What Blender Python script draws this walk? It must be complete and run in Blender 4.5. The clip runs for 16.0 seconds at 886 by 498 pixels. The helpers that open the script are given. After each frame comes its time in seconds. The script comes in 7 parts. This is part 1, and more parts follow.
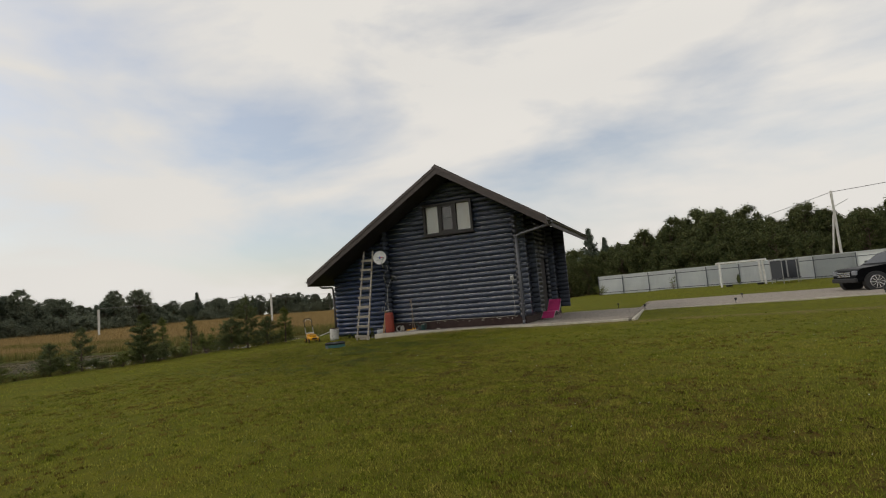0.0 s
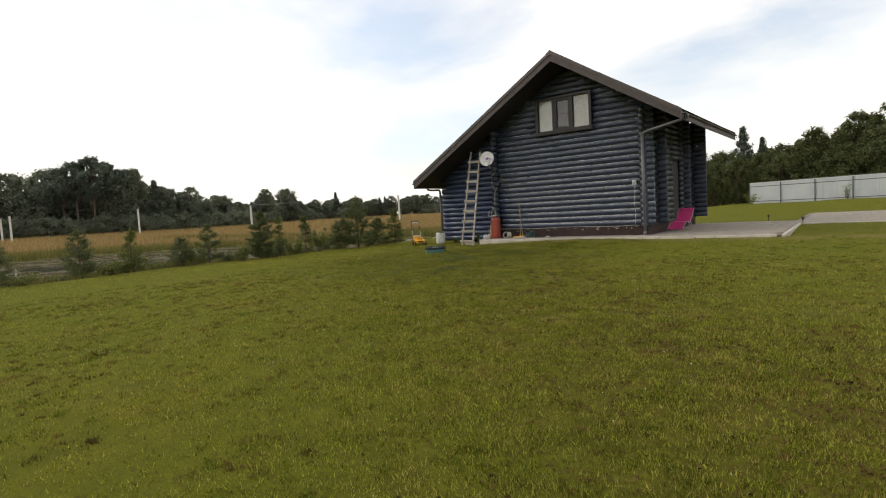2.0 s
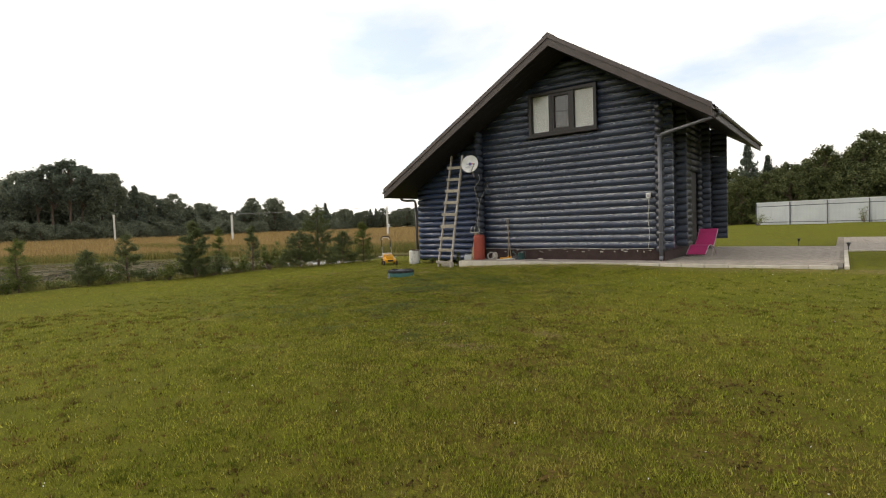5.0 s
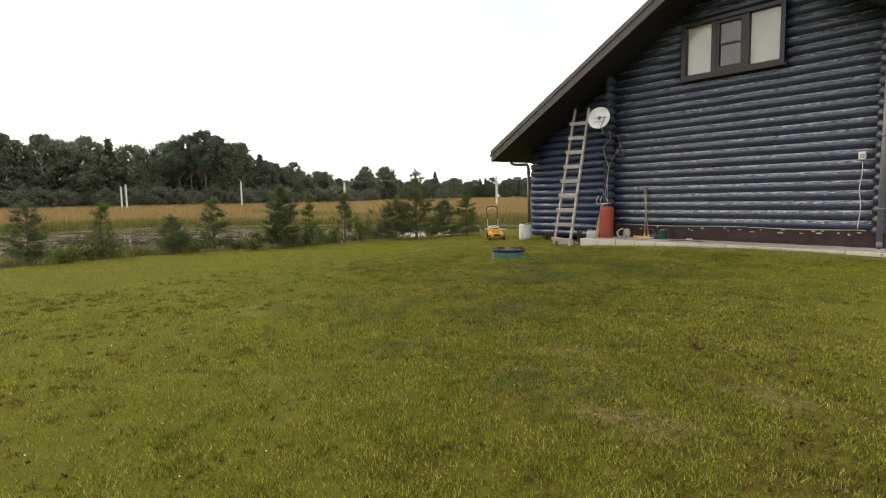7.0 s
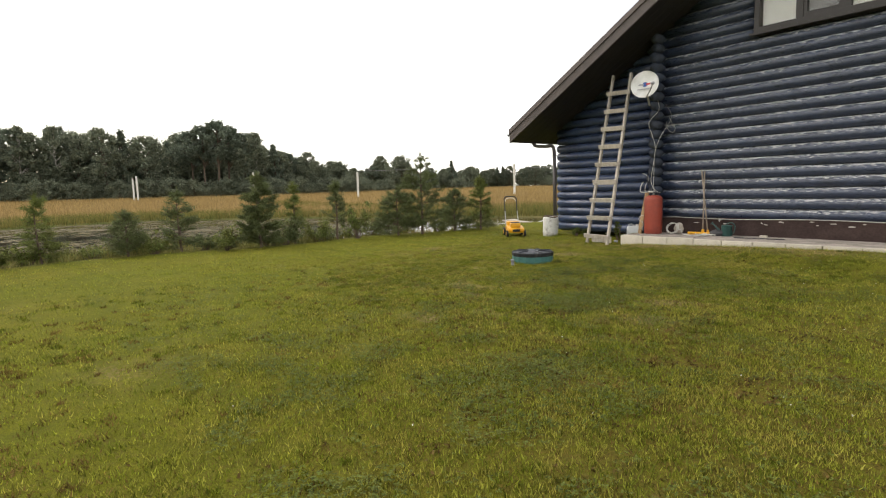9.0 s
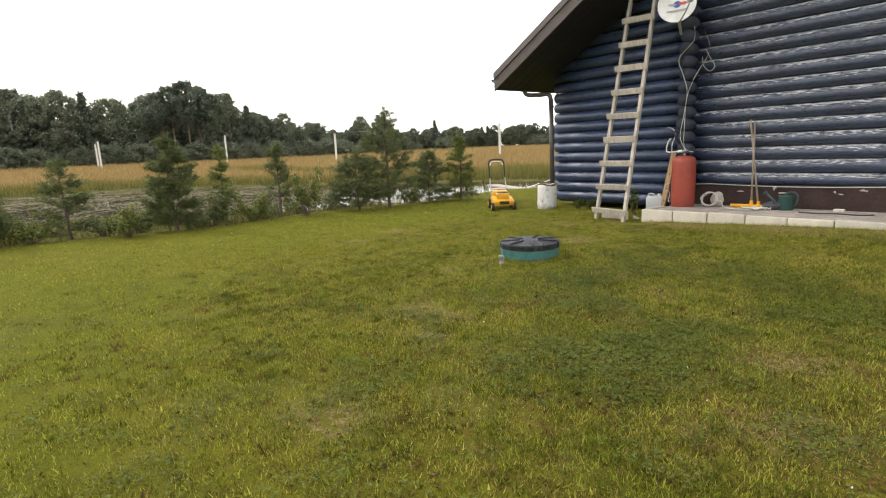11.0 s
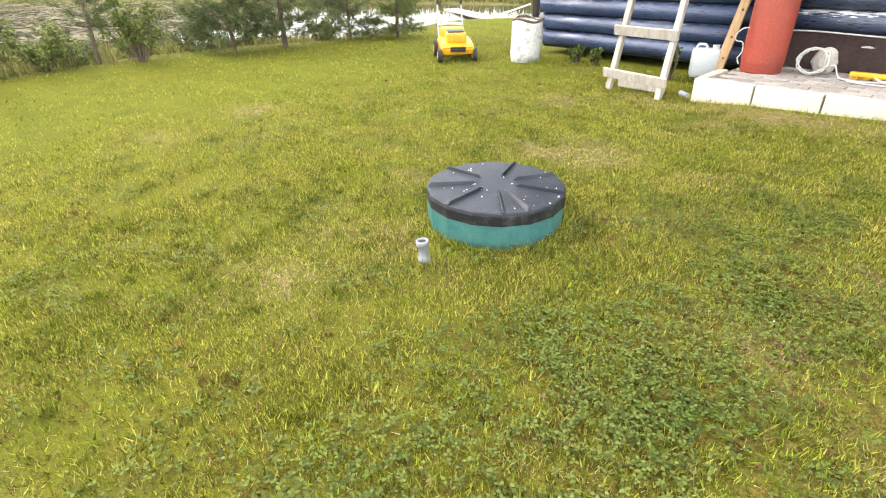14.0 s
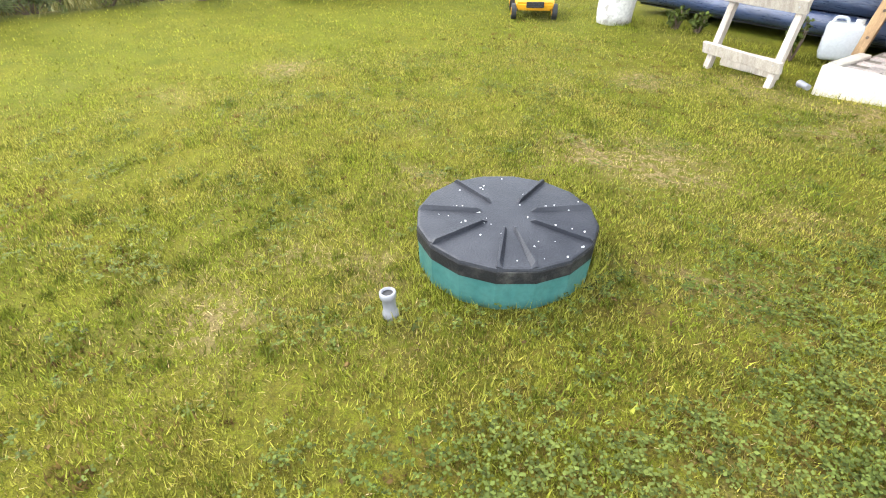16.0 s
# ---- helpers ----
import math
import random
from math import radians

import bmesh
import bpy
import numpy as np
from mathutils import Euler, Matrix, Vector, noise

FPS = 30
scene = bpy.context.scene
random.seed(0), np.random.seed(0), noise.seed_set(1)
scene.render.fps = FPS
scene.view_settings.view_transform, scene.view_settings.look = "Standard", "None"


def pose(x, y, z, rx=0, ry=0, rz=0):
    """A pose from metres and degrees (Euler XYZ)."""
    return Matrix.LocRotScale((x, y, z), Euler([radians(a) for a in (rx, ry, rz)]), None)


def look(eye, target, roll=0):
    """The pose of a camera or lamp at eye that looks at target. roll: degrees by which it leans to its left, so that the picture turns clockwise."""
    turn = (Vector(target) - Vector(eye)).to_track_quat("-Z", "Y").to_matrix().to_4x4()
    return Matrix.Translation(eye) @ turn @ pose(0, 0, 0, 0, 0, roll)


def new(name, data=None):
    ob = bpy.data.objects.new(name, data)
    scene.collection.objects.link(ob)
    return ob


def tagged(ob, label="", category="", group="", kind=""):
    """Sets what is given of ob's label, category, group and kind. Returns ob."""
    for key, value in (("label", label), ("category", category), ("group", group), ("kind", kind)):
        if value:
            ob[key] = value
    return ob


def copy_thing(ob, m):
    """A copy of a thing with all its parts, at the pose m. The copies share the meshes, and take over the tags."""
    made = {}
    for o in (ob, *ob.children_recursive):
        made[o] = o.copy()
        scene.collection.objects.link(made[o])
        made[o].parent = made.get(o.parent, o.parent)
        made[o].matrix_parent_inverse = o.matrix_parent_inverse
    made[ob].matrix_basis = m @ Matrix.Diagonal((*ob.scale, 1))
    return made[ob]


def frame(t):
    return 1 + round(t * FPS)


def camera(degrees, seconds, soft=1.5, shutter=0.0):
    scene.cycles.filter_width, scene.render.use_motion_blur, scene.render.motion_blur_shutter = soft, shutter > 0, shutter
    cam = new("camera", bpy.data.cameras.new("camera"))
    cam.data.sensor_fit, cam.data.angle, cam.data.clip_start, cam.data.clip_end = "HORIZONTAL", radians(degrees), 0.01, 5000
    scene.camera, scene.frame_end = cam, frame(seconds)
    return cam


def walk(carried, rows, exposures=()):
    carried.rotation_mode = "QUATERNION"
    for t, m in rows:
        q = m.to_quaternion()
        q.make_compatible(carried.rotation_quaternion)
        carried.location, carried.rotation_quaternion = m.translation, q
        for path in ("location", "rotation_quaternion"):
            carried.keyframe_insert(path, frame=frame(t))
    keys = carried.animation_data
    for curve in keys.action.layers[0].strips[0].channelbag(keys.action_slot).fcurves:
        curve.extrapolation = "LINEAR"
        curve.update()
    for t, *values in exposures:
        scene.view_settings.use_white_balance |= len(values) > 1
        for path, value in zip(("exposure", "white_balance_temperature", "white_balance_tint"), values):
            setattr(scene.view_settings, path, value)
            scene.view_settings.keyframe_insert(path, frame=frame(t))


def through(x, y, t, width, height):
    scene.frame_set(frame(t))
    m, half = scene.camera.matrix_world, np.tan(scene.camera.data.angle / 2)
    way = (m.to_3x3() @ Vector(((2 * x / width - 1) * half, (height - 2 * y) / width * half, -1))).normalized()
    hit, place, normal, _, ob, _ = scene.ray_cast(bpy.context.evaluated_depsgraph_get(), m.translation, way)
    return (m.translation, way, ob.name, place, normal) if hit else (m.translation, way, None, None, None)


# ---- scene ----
cam = camera(79.9, 16.0, soft=1.1)
PATH = [
    (0, (-0.034, 0.032, 1.253), (-0.825, 1.86, 1.441), -4.9),
    (0.5, (0.05, 0.224, 1.248), (-0.999, 1.922, 1.362), -4.5),
    (1, (0.116, 0.582, 1.221), (-1.047, 2.209, 1.184), -2.1),
    (1.5, (0.087, 1.101, 1.255), (-1.144, 2.672, 1.123), -3.7),
    (2, (0.028, 1.494, 1.250), (-1.199, 3.067, 1.109), -3.4),
    (2.5, (-0.021, 1.933, 1.247), (-1.217, 3.532, 1.137), -3.8),
    (3, (-0.080, 2.390, 1.244), (-1.271, 3.994, 1.173), -3.5),
    (5.5, (-1.833, 4.886, 1.252), (-3.066, 6.458, 1.146), -1.1),
    (6, (-2.218, 5.366, 1.239), (-3.519, 6.880, 1.110), 0.1),
    (6.5, (-2.648, 5.807, 1.224), (-4.069, 7.205, 1.062), 0.2),
    (7, (-3.061, 6.244, 1.209), (-4.563, 7.551, 1.017), -1.2),
    (7.5, (-3.481, 6.648, 1.185), (-5.021, 7.902, 0.950), -1.7),
    (8, (-3.887, 7.051, 1.166), (-5.433, 8.299, 0.937), -1.5),
    (10.5, (-6.000, 9.309, 1.226), (-7.526, 10.574, 0.957), -2.4),
    (11, (-6.456, 9.763, 1.195), (-7.951, 11.038, 0.821), -2.6),
    (11.5, (-6.859, 10.236, 1.170), (-8.289, 11.550, 0.690), -3.2),
    (12, (-7.286, 10.665, 1.167), (-8.665, 11.999, 0.602), -3.2),
    (12.5, (-7.662, 11.134, 1.175), (-9.046, 12.441, 0.561), -2.4),
    (13, (-8.044, 11.560, 1.123), (-9.396, 12.845, 0.403), -2.3),
    (13.5, (-8.394, 11.976, 1.100), (-9.690, 13.232, 0.240), -1.5),
    (14, (-8.662, 12.353, 1.088), (-9.916, 13.575, 0.122), -0.9),
    (14.5, (-8.857, 12.620, 1.081), (-10.063, 13.793, -0.000), -0.6),
    (15, (-8.977, 12.877, 1.095), (-10.194, 13.949, -0.074), 0.2),
    (15.5, (-9.024, 13.023, 1.124), (-10.306, 14.007, -0.054), -0.6),
    (16, (-8.911, 13.013, 1.127), (-10.273, 13.944, -0.004), 0.2),
]
EXPOSURES = [(0, -1.1, 6900, 10), (1.5, -0.65, 6900, 10), (2.5, -0.38, 6950, 10), (5.5, -0.28, 7000, 10), (8.0, 0.1, 7000, 10), (11.0, 0.4, 6900, 10), (12.0, 0.88, 6850, 10), (13.0, 1.25, 6800, 10),
             (14.5, 1.68, 6380, 10), (16.0, 1.67, 6200, 10)]
walk(cam, [(t, look(eye, target, roll)) for t, eye, target, roll in PATH], EXPOSURES)

# ---- world, sun ----
SUN_ELEV, SUN_ROT = 38.0, 250.0
world = bpy.data.worlds.new("world")
scene.world = world
world.use_nodes = True
wn = world.node_tree
wn.nodes.clear()


def wnode(kind, **props):
    n = wn.nodes.new(kind)
    for k, v in props.items():
        setattr(n, k, v)
    return n


w_out = wnode("ShaderNodeOutputWorld")
w_bg = wnode("ShaderNodeBackground")
sky = wnode("ShaderNodeTexSky", sky_type="NISHITA", sun_disc=False, sun_elevation=radians(SUN_ELEV), sun_rotation=radians(SUN_ROT),
            air_density=1.0, dust_density=2.0, ozone_density=1.0)
w_co = wnode("ShaderNodeTexCoord")
w_map = wnode("ShaderNodeMapping")
w_map.inputs["Scale"].default_value = (1.0, 1.5, 3.6)
w_map.inputs["Rotation"].default_value = (0, 0, radians(25))
w_noise = wnode("ShaderNodeTexNoise")
w_noise.inputs["Scale"].default_value = 1.7
w_noise.inputs["Detail"].default_value = 9
w_noise.inputs["Roughness"].default_value = 0.52
w_noise.inputs["Distortion"].default_value = 0.25
w_ramp = wnode("ShaderNodeValToRGB")
w_ramp.color_ramp.elements[0].color = (0.30, 0.30, 0.30, 1)
w_ramp.color_ramp.elements[0].position = 0.34
w_ramp.color_ramp.elements[1].position = 0.56
w_tone = wnode("ShaderNodeTexNoise")
w_tone.inputs["Scale"].default_value = 1.1
w_tone.inputs["Detail"].default_value = 3
w_cloud = wnode("ShaderNodeMix", data_type="RGBA")
w_cloud.inputs["A"].default_value = (13.6, 13.8, 14.0, 1)
w_cloud.inputs["B"].default_value = (18.0, 17.8, 17.4, 1)
w_mix = wnode("ShaderNodeMix", data_type="RGBA")
wl = wn.links.new
wl(w_co.outputs["Generated"], w_map.inputs["Vector"])
wl(w_map.outputs["Vector"], w_noise.inputs["Vector"])
wl(w_map.outputs["Vector"], w_tone.inputs["Vector"])
wl(w_noise.outputs["Fac"], w_ramp.inputs["Fac"])
wl(w_tone.outputs["Fac"], w_cloud.inputs["Factor"])
wl(w_ramp.outputs["Color"], w_mix.inputs["Factor"])
w_gain = wnode("ShaderNodeVectorMath", operation="SCALE")
w_gain.inputs["Scale"].default_value = 3.0
wl(sky.outputs["Color"], w_gain.inputs[0])
wl(w_gain.outputs["Vector"], w_mix.inputs["A"])
wl(w_cloud.outputs["Result"], w_mix.inputs["B"])
wl(w_mix.outputs["Result"], w_bg.inputs["Color"])
w_bg.inputs["Strength"].default_value = 0.1
wl(w_bg.outputs["Background"], w_out.inputs["Surface"])

sun = new("sun", bpy.data.lights.new("sun", "SUN"))
sun.data.energy, sun.data.angle, sun.data.color = 1.3, radians(14), (1.0, 0.95, 0.87)
# The Nishita sky's sun stands at azimuth SUN_ROT, clockwise from +y.
_a, _e = radians(SUN_ROT), radians(SUN_ELEV)
sun_way = Vector((math.sin(_a) * math.cos(_e), math.cos(_a) * math.cos(_e), math.sin(_e)))
sun.matrix_world = look(sun_way * 60, (0, 0, 0))


# ---- materials ----
def mat(name, base, rough=0.7, metal=0.0, grain=None, second=None, mix_scale=3.0, mix_pos=(0.4, 0.6), bump=0.0, bump_scale=60.0,
        stretch=(1, 1, 1), jitter=0.0, spec=0.5, detail=5.0, trans=0.0, coat=0.0, island=0.0):
    """Principled surface: base colour, blotches of a second colour, fine grain and relief, and a tone that differs from piece to piece."""
    m = bpy.data.materials.new(name)
    m.use_nodes = True
    nt = m.node_tree
    bs = nt.nodes["Principled BSDF"]
    bs.inputs["Roughness"].default_value = rough
    bs.inputs["Metallic"].default_value = metal
    bs.inputs["Specular IOR Level"].default_value = spec
    bs.inputs["Coat Weight"].default_value = coat
    if trans:
        bs.inputs["Transmission Weight"].default_value = trans
    lk = nt.links.new
    co = nt.nodes.new("ShaderNodeTexCoord")
    mp = nt.nodes.new("ShaderNodeMapping")
    mp.inputs["Scale"].default_value = stretch
    lk(co.outputs["Object"], mp.inputs["Vector"])
    col = nt.nodes.new("ShaderNodeRGB")
    col.outputs[0].default_value = (*base, 1)
    now = col.outputs[0]
    if second is not None:
        n = nt.nodes.new("ShaderNodeTexNoise")
        n.inputs["Scale"].default_value, n.inputs["Detail"].default_value, n.inputs["Roughness"].default_value = mix_scale, detail, 0.6
        lk(mp.outputs["Vector"], n.inputs["Vector"])
        r = nt.nodes.new("ShaderNodeValToRGB")
        r.color_ramp.elements[0].position, r.color_ramp.elements[1].position = mix_pos
        lk(n.outputs["Fac"], r.inputs["Fac"])
        x = nt.nodes.new("ShaderNodeMix")
        x.data_type = "RGBA"
        x.inputs["B"].default_value = (*second, 1)
        lk(r.outputs["Color"], x.inputs["Factor"])
        lk(now, x.inputs["A"])
        now = x.outputs["Result"]
    n2 = nt.nodes.new("ShaderNodeTexNoise")
    n2.inputs["Scale"].default_value, n2.inputs["Detail"].default_value = bump_scale, 4
    lk(mp.outputs["Vector"], n2.inputs["Vector"])
    g = 0.25 if grain is None else grain
    hsv = nt.nodes.new("ShaderNodeHueSaturation")
    mr = nt.nodes.new("ShaderNodeMapRange")
    mr.inputs["To Min"].default_value, mr.inputs["To Max"].default_value = 1 - g, 1 + g
    mr.inputs["From Min"].default_value, mr.inputs["From Max"].default_value = 0.25, 0.75
    lk(n2.outputs["Fac"], mr.inputs["Value"])
    val = mr.outputs["Result"]
    if jitter or island:
        if island:
            src = nt.nodes.new("ShaderNodeNewGeometry").outputs["Random Per Island"]
        else:
            src = nt.nodes.new("ShaderNodeObjectInfo").outputs["Random"]
        j = nt.nodes.new("ShaderNodeMapRange")
        a = jitter or island
        j.inputs["To Min"].default_value, j.inputs["To Max"].default_value = 1 - a, 1 + a
        lk(src, j.inputs["Value"])
        mu = nt.nodes.new("ShaderNodeMath")
        mu.operation = "MULTIPLY"
        lk(val, mu.inputs[0])
        lk(j.outputs["Result"], mu.inputs[1])
        val = mu.outputs["Value"]
    lk(val, hsv.inputs["Value"])
    lk(now, hsv.inputs["Color"])
    lk(hsv.outputs["Color"], bs.inputs["Base Color"])
    if bump:
        b = nt.nodes.new("ShaderNodeBump")
        b.inputs["Strength"].default_value, b.inputs["Distance"].default_value = bump, 0.01
        lk(n2.outputs["Fac"], b.inputs["Height"])
        lk(b.outputs["Normal"], bs.inputs["Normal"])
    return m


def leaf_mat(name, base, second, island=0.45, rough=0.6, through=0.25, patch=1.5):
    """Leaves and blades: tone from piece to piece, a little light through them."""
    m = mat(name, base, rough=rough, second=second, mix_scale=patch, mix_pos=(0.35, 0.65), island=island, spec=0.10, grain=0.1)
    nt = m.node_tree
    bs = nt.nodes["Principled BSDF"]
    out = nt.nodes["Material Output"]
    tr = nt.nodes.new("ShaderNodeBsdfTranslucent")
    nt.links.new(bs.inputs["Base Color"].links[0].from_socket, tr.inputs["Color"])
    mx = nt.nodes.new("ShaderNodeMixShader")
    mx.inputs["Fac"].default_value = through
    nt.links.new(bs.outputs["BSDF"], mx.inputs[1])
    nt.links.new(tr.outputs["BSDF"], mx.inputs[2])
    nt.links.new(mx.outputs["Shader"], out.inputs["Surface"])
    return m


def log_mat(name, paint, worn_sheen, wear_sheen=(0.60, 0.66), axis=0):
    """Faded blue-black stain on round logs, weathered to pale wood in streaks along the top of each log, which also
    paint in the sheen there.
    """
    m = bpy.data.materials.new(name)
    m.use_nodes = True
    nt = m.node_tree
    lk = nt.links.new
    bs = nt.nodes["Principled BSDF"]
    co = nt.nodes.new("ShaderNodeTexCoord")
    info = nt.nodes.new("ShaderNodeObjectInfo")
    add = nt.nodes.new("ShaderNodeVectorMath")
    add.operation = "MULTIPLY_ADD"
    lk(info.outputs["Random"], add.inputs[0])
    add.inputs[1].default_value = (37, 19, 53)
    lk(co.outputs["Object"], add.inputs[2])
    mp = nt.nodes.new("ShaderNodeMapping")
    mp.inputs["Scale"].default_value = (5.2, 40, 40) if axis == 0 else (40, 5.2, 40)
    lk(add.outputs["Vector"], mp.inputs["Vector"])
    streak = nt.nodes.new("ShaderNodeTexNoise")
    streak.inputs["Scale"].default_value, streak.inputs["Detail"].default_value, streak.inputs["Roughness"].default_value = 2.2, 8, 0.66
    lk(mp.outputs["Vector"], streak.inputs["Vector"])
    # upper, outward side of a log paled: weather wear plus painted sky sheen
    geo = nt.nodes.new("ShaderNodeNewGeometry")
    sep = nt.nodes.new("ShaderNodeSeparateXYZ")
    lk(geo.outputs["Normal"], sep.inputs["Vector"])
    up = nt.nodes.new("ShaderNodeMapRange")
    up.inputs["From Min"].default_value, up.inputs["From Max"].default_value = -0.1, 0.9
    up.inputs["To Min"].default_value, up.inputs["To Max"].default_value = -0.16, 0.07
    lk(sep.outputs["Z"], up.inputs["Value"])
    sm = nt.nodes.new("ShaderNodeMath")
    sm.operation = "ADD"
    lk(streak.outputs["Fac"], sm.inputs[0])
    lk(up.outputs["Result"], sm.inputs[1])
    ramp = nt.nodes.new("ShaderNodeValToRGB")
    ramp.color_ramp.elements[0].position, ramp.color_ramp.elements[1].position = wear_sheen
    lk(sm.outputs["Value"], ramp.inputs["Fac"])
    blotch = nt.nodes.new("ShaderNodeTexNoise")
    blotch.inputs["Scale"].default_value, blotch.inputs["Detail"].default_value = 3.5, 4
    lk(add.outputs["Vector"], blotch.inputs["Vector"])
    c1 = nt.nodes.new("ShaderNodeMix")
    c1.data_type = "RGBA"
    c1.inputs["A"].default_value = (*[c * 0.45 for c in paint], 1)
    c1.inputs["B"].default_value = (*[c * 1.9 for c in paint], 1)
    both = nt.nodes.new("ShaderNodeMath")
    both.operation = "MULTIPLY_ADD"
    lk(streak.outputs["Fac"], both.inputs[0])
    both.inputs[1].default_value = 1.5
    half = nt.nodes.new("ShaderNodeMath")
    half.operation = "MULTIPLY_ADD"
    lk(blotch.outputs["Fac"], half.inputs[0])
    half.inputs[1].default_value, half.inputs[2].default_value = 0.9, -0.72
    lk(half.outputs["Value"], both.inputs[2])
    lk(both.outputs["Value"], c1.inputs["Factor"])
    gloss = nt.nodes.new("ShaderNodeMapRange")
    gloss.inputs["From Min"].default_value, gloss.inputs["From Max"].default_value = 0.3, 0.7
    gloss.inputs["To Min"].default_value, gloss.inputs["To Max"].default_value = 0.20, 0.46
    lk(streak.outputs["Fac"], gloss.inputs["Value"])
    lk(gloss.outputs["Result"], bs.inputs["Roughness"])
    c2 = nt.nodes.new("ShaderNodeMix")
    c2.data_type = "RGBA"
    c2.inputs["B"].default_value = (*worn_sheen, 1)
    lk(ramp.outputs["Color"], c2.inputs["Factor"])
    lk(c1.outputs["Result"], c2.inputs["A"])
    lk(c2.outputs["Result"], bs.inputs["Base Color"])
    bs.inputs["Specular IOR Level"].default_value = 0.8
    b = nt.nodes.new("ShaderNodeBump")
    b.inputs["Strength"].default_value, b.inputs["Distance"].default_value = 0.7, 0.008
    lk(streak.outputs["Fac"], b.inputs["Height"])
    lk(b.outputs["Normal"], bs.inputs["Normal"])
    return m


def glass_mat(name):
    m = bpy.data.materials.new(name)
    m.use_nodes = True
    bs = m.node_tree.nodes["Principled BSDF"]
    bs.inputs["Base Color"].default_value = (0.95, 0.97, 0.97, 1)
    bs.inputs["Roughness"].default_value = 0.02
    bs.inputs["Transmission Weight"].default_value = 1.0
    bs.inputs["IOR"].default_value = 1.5
    return m


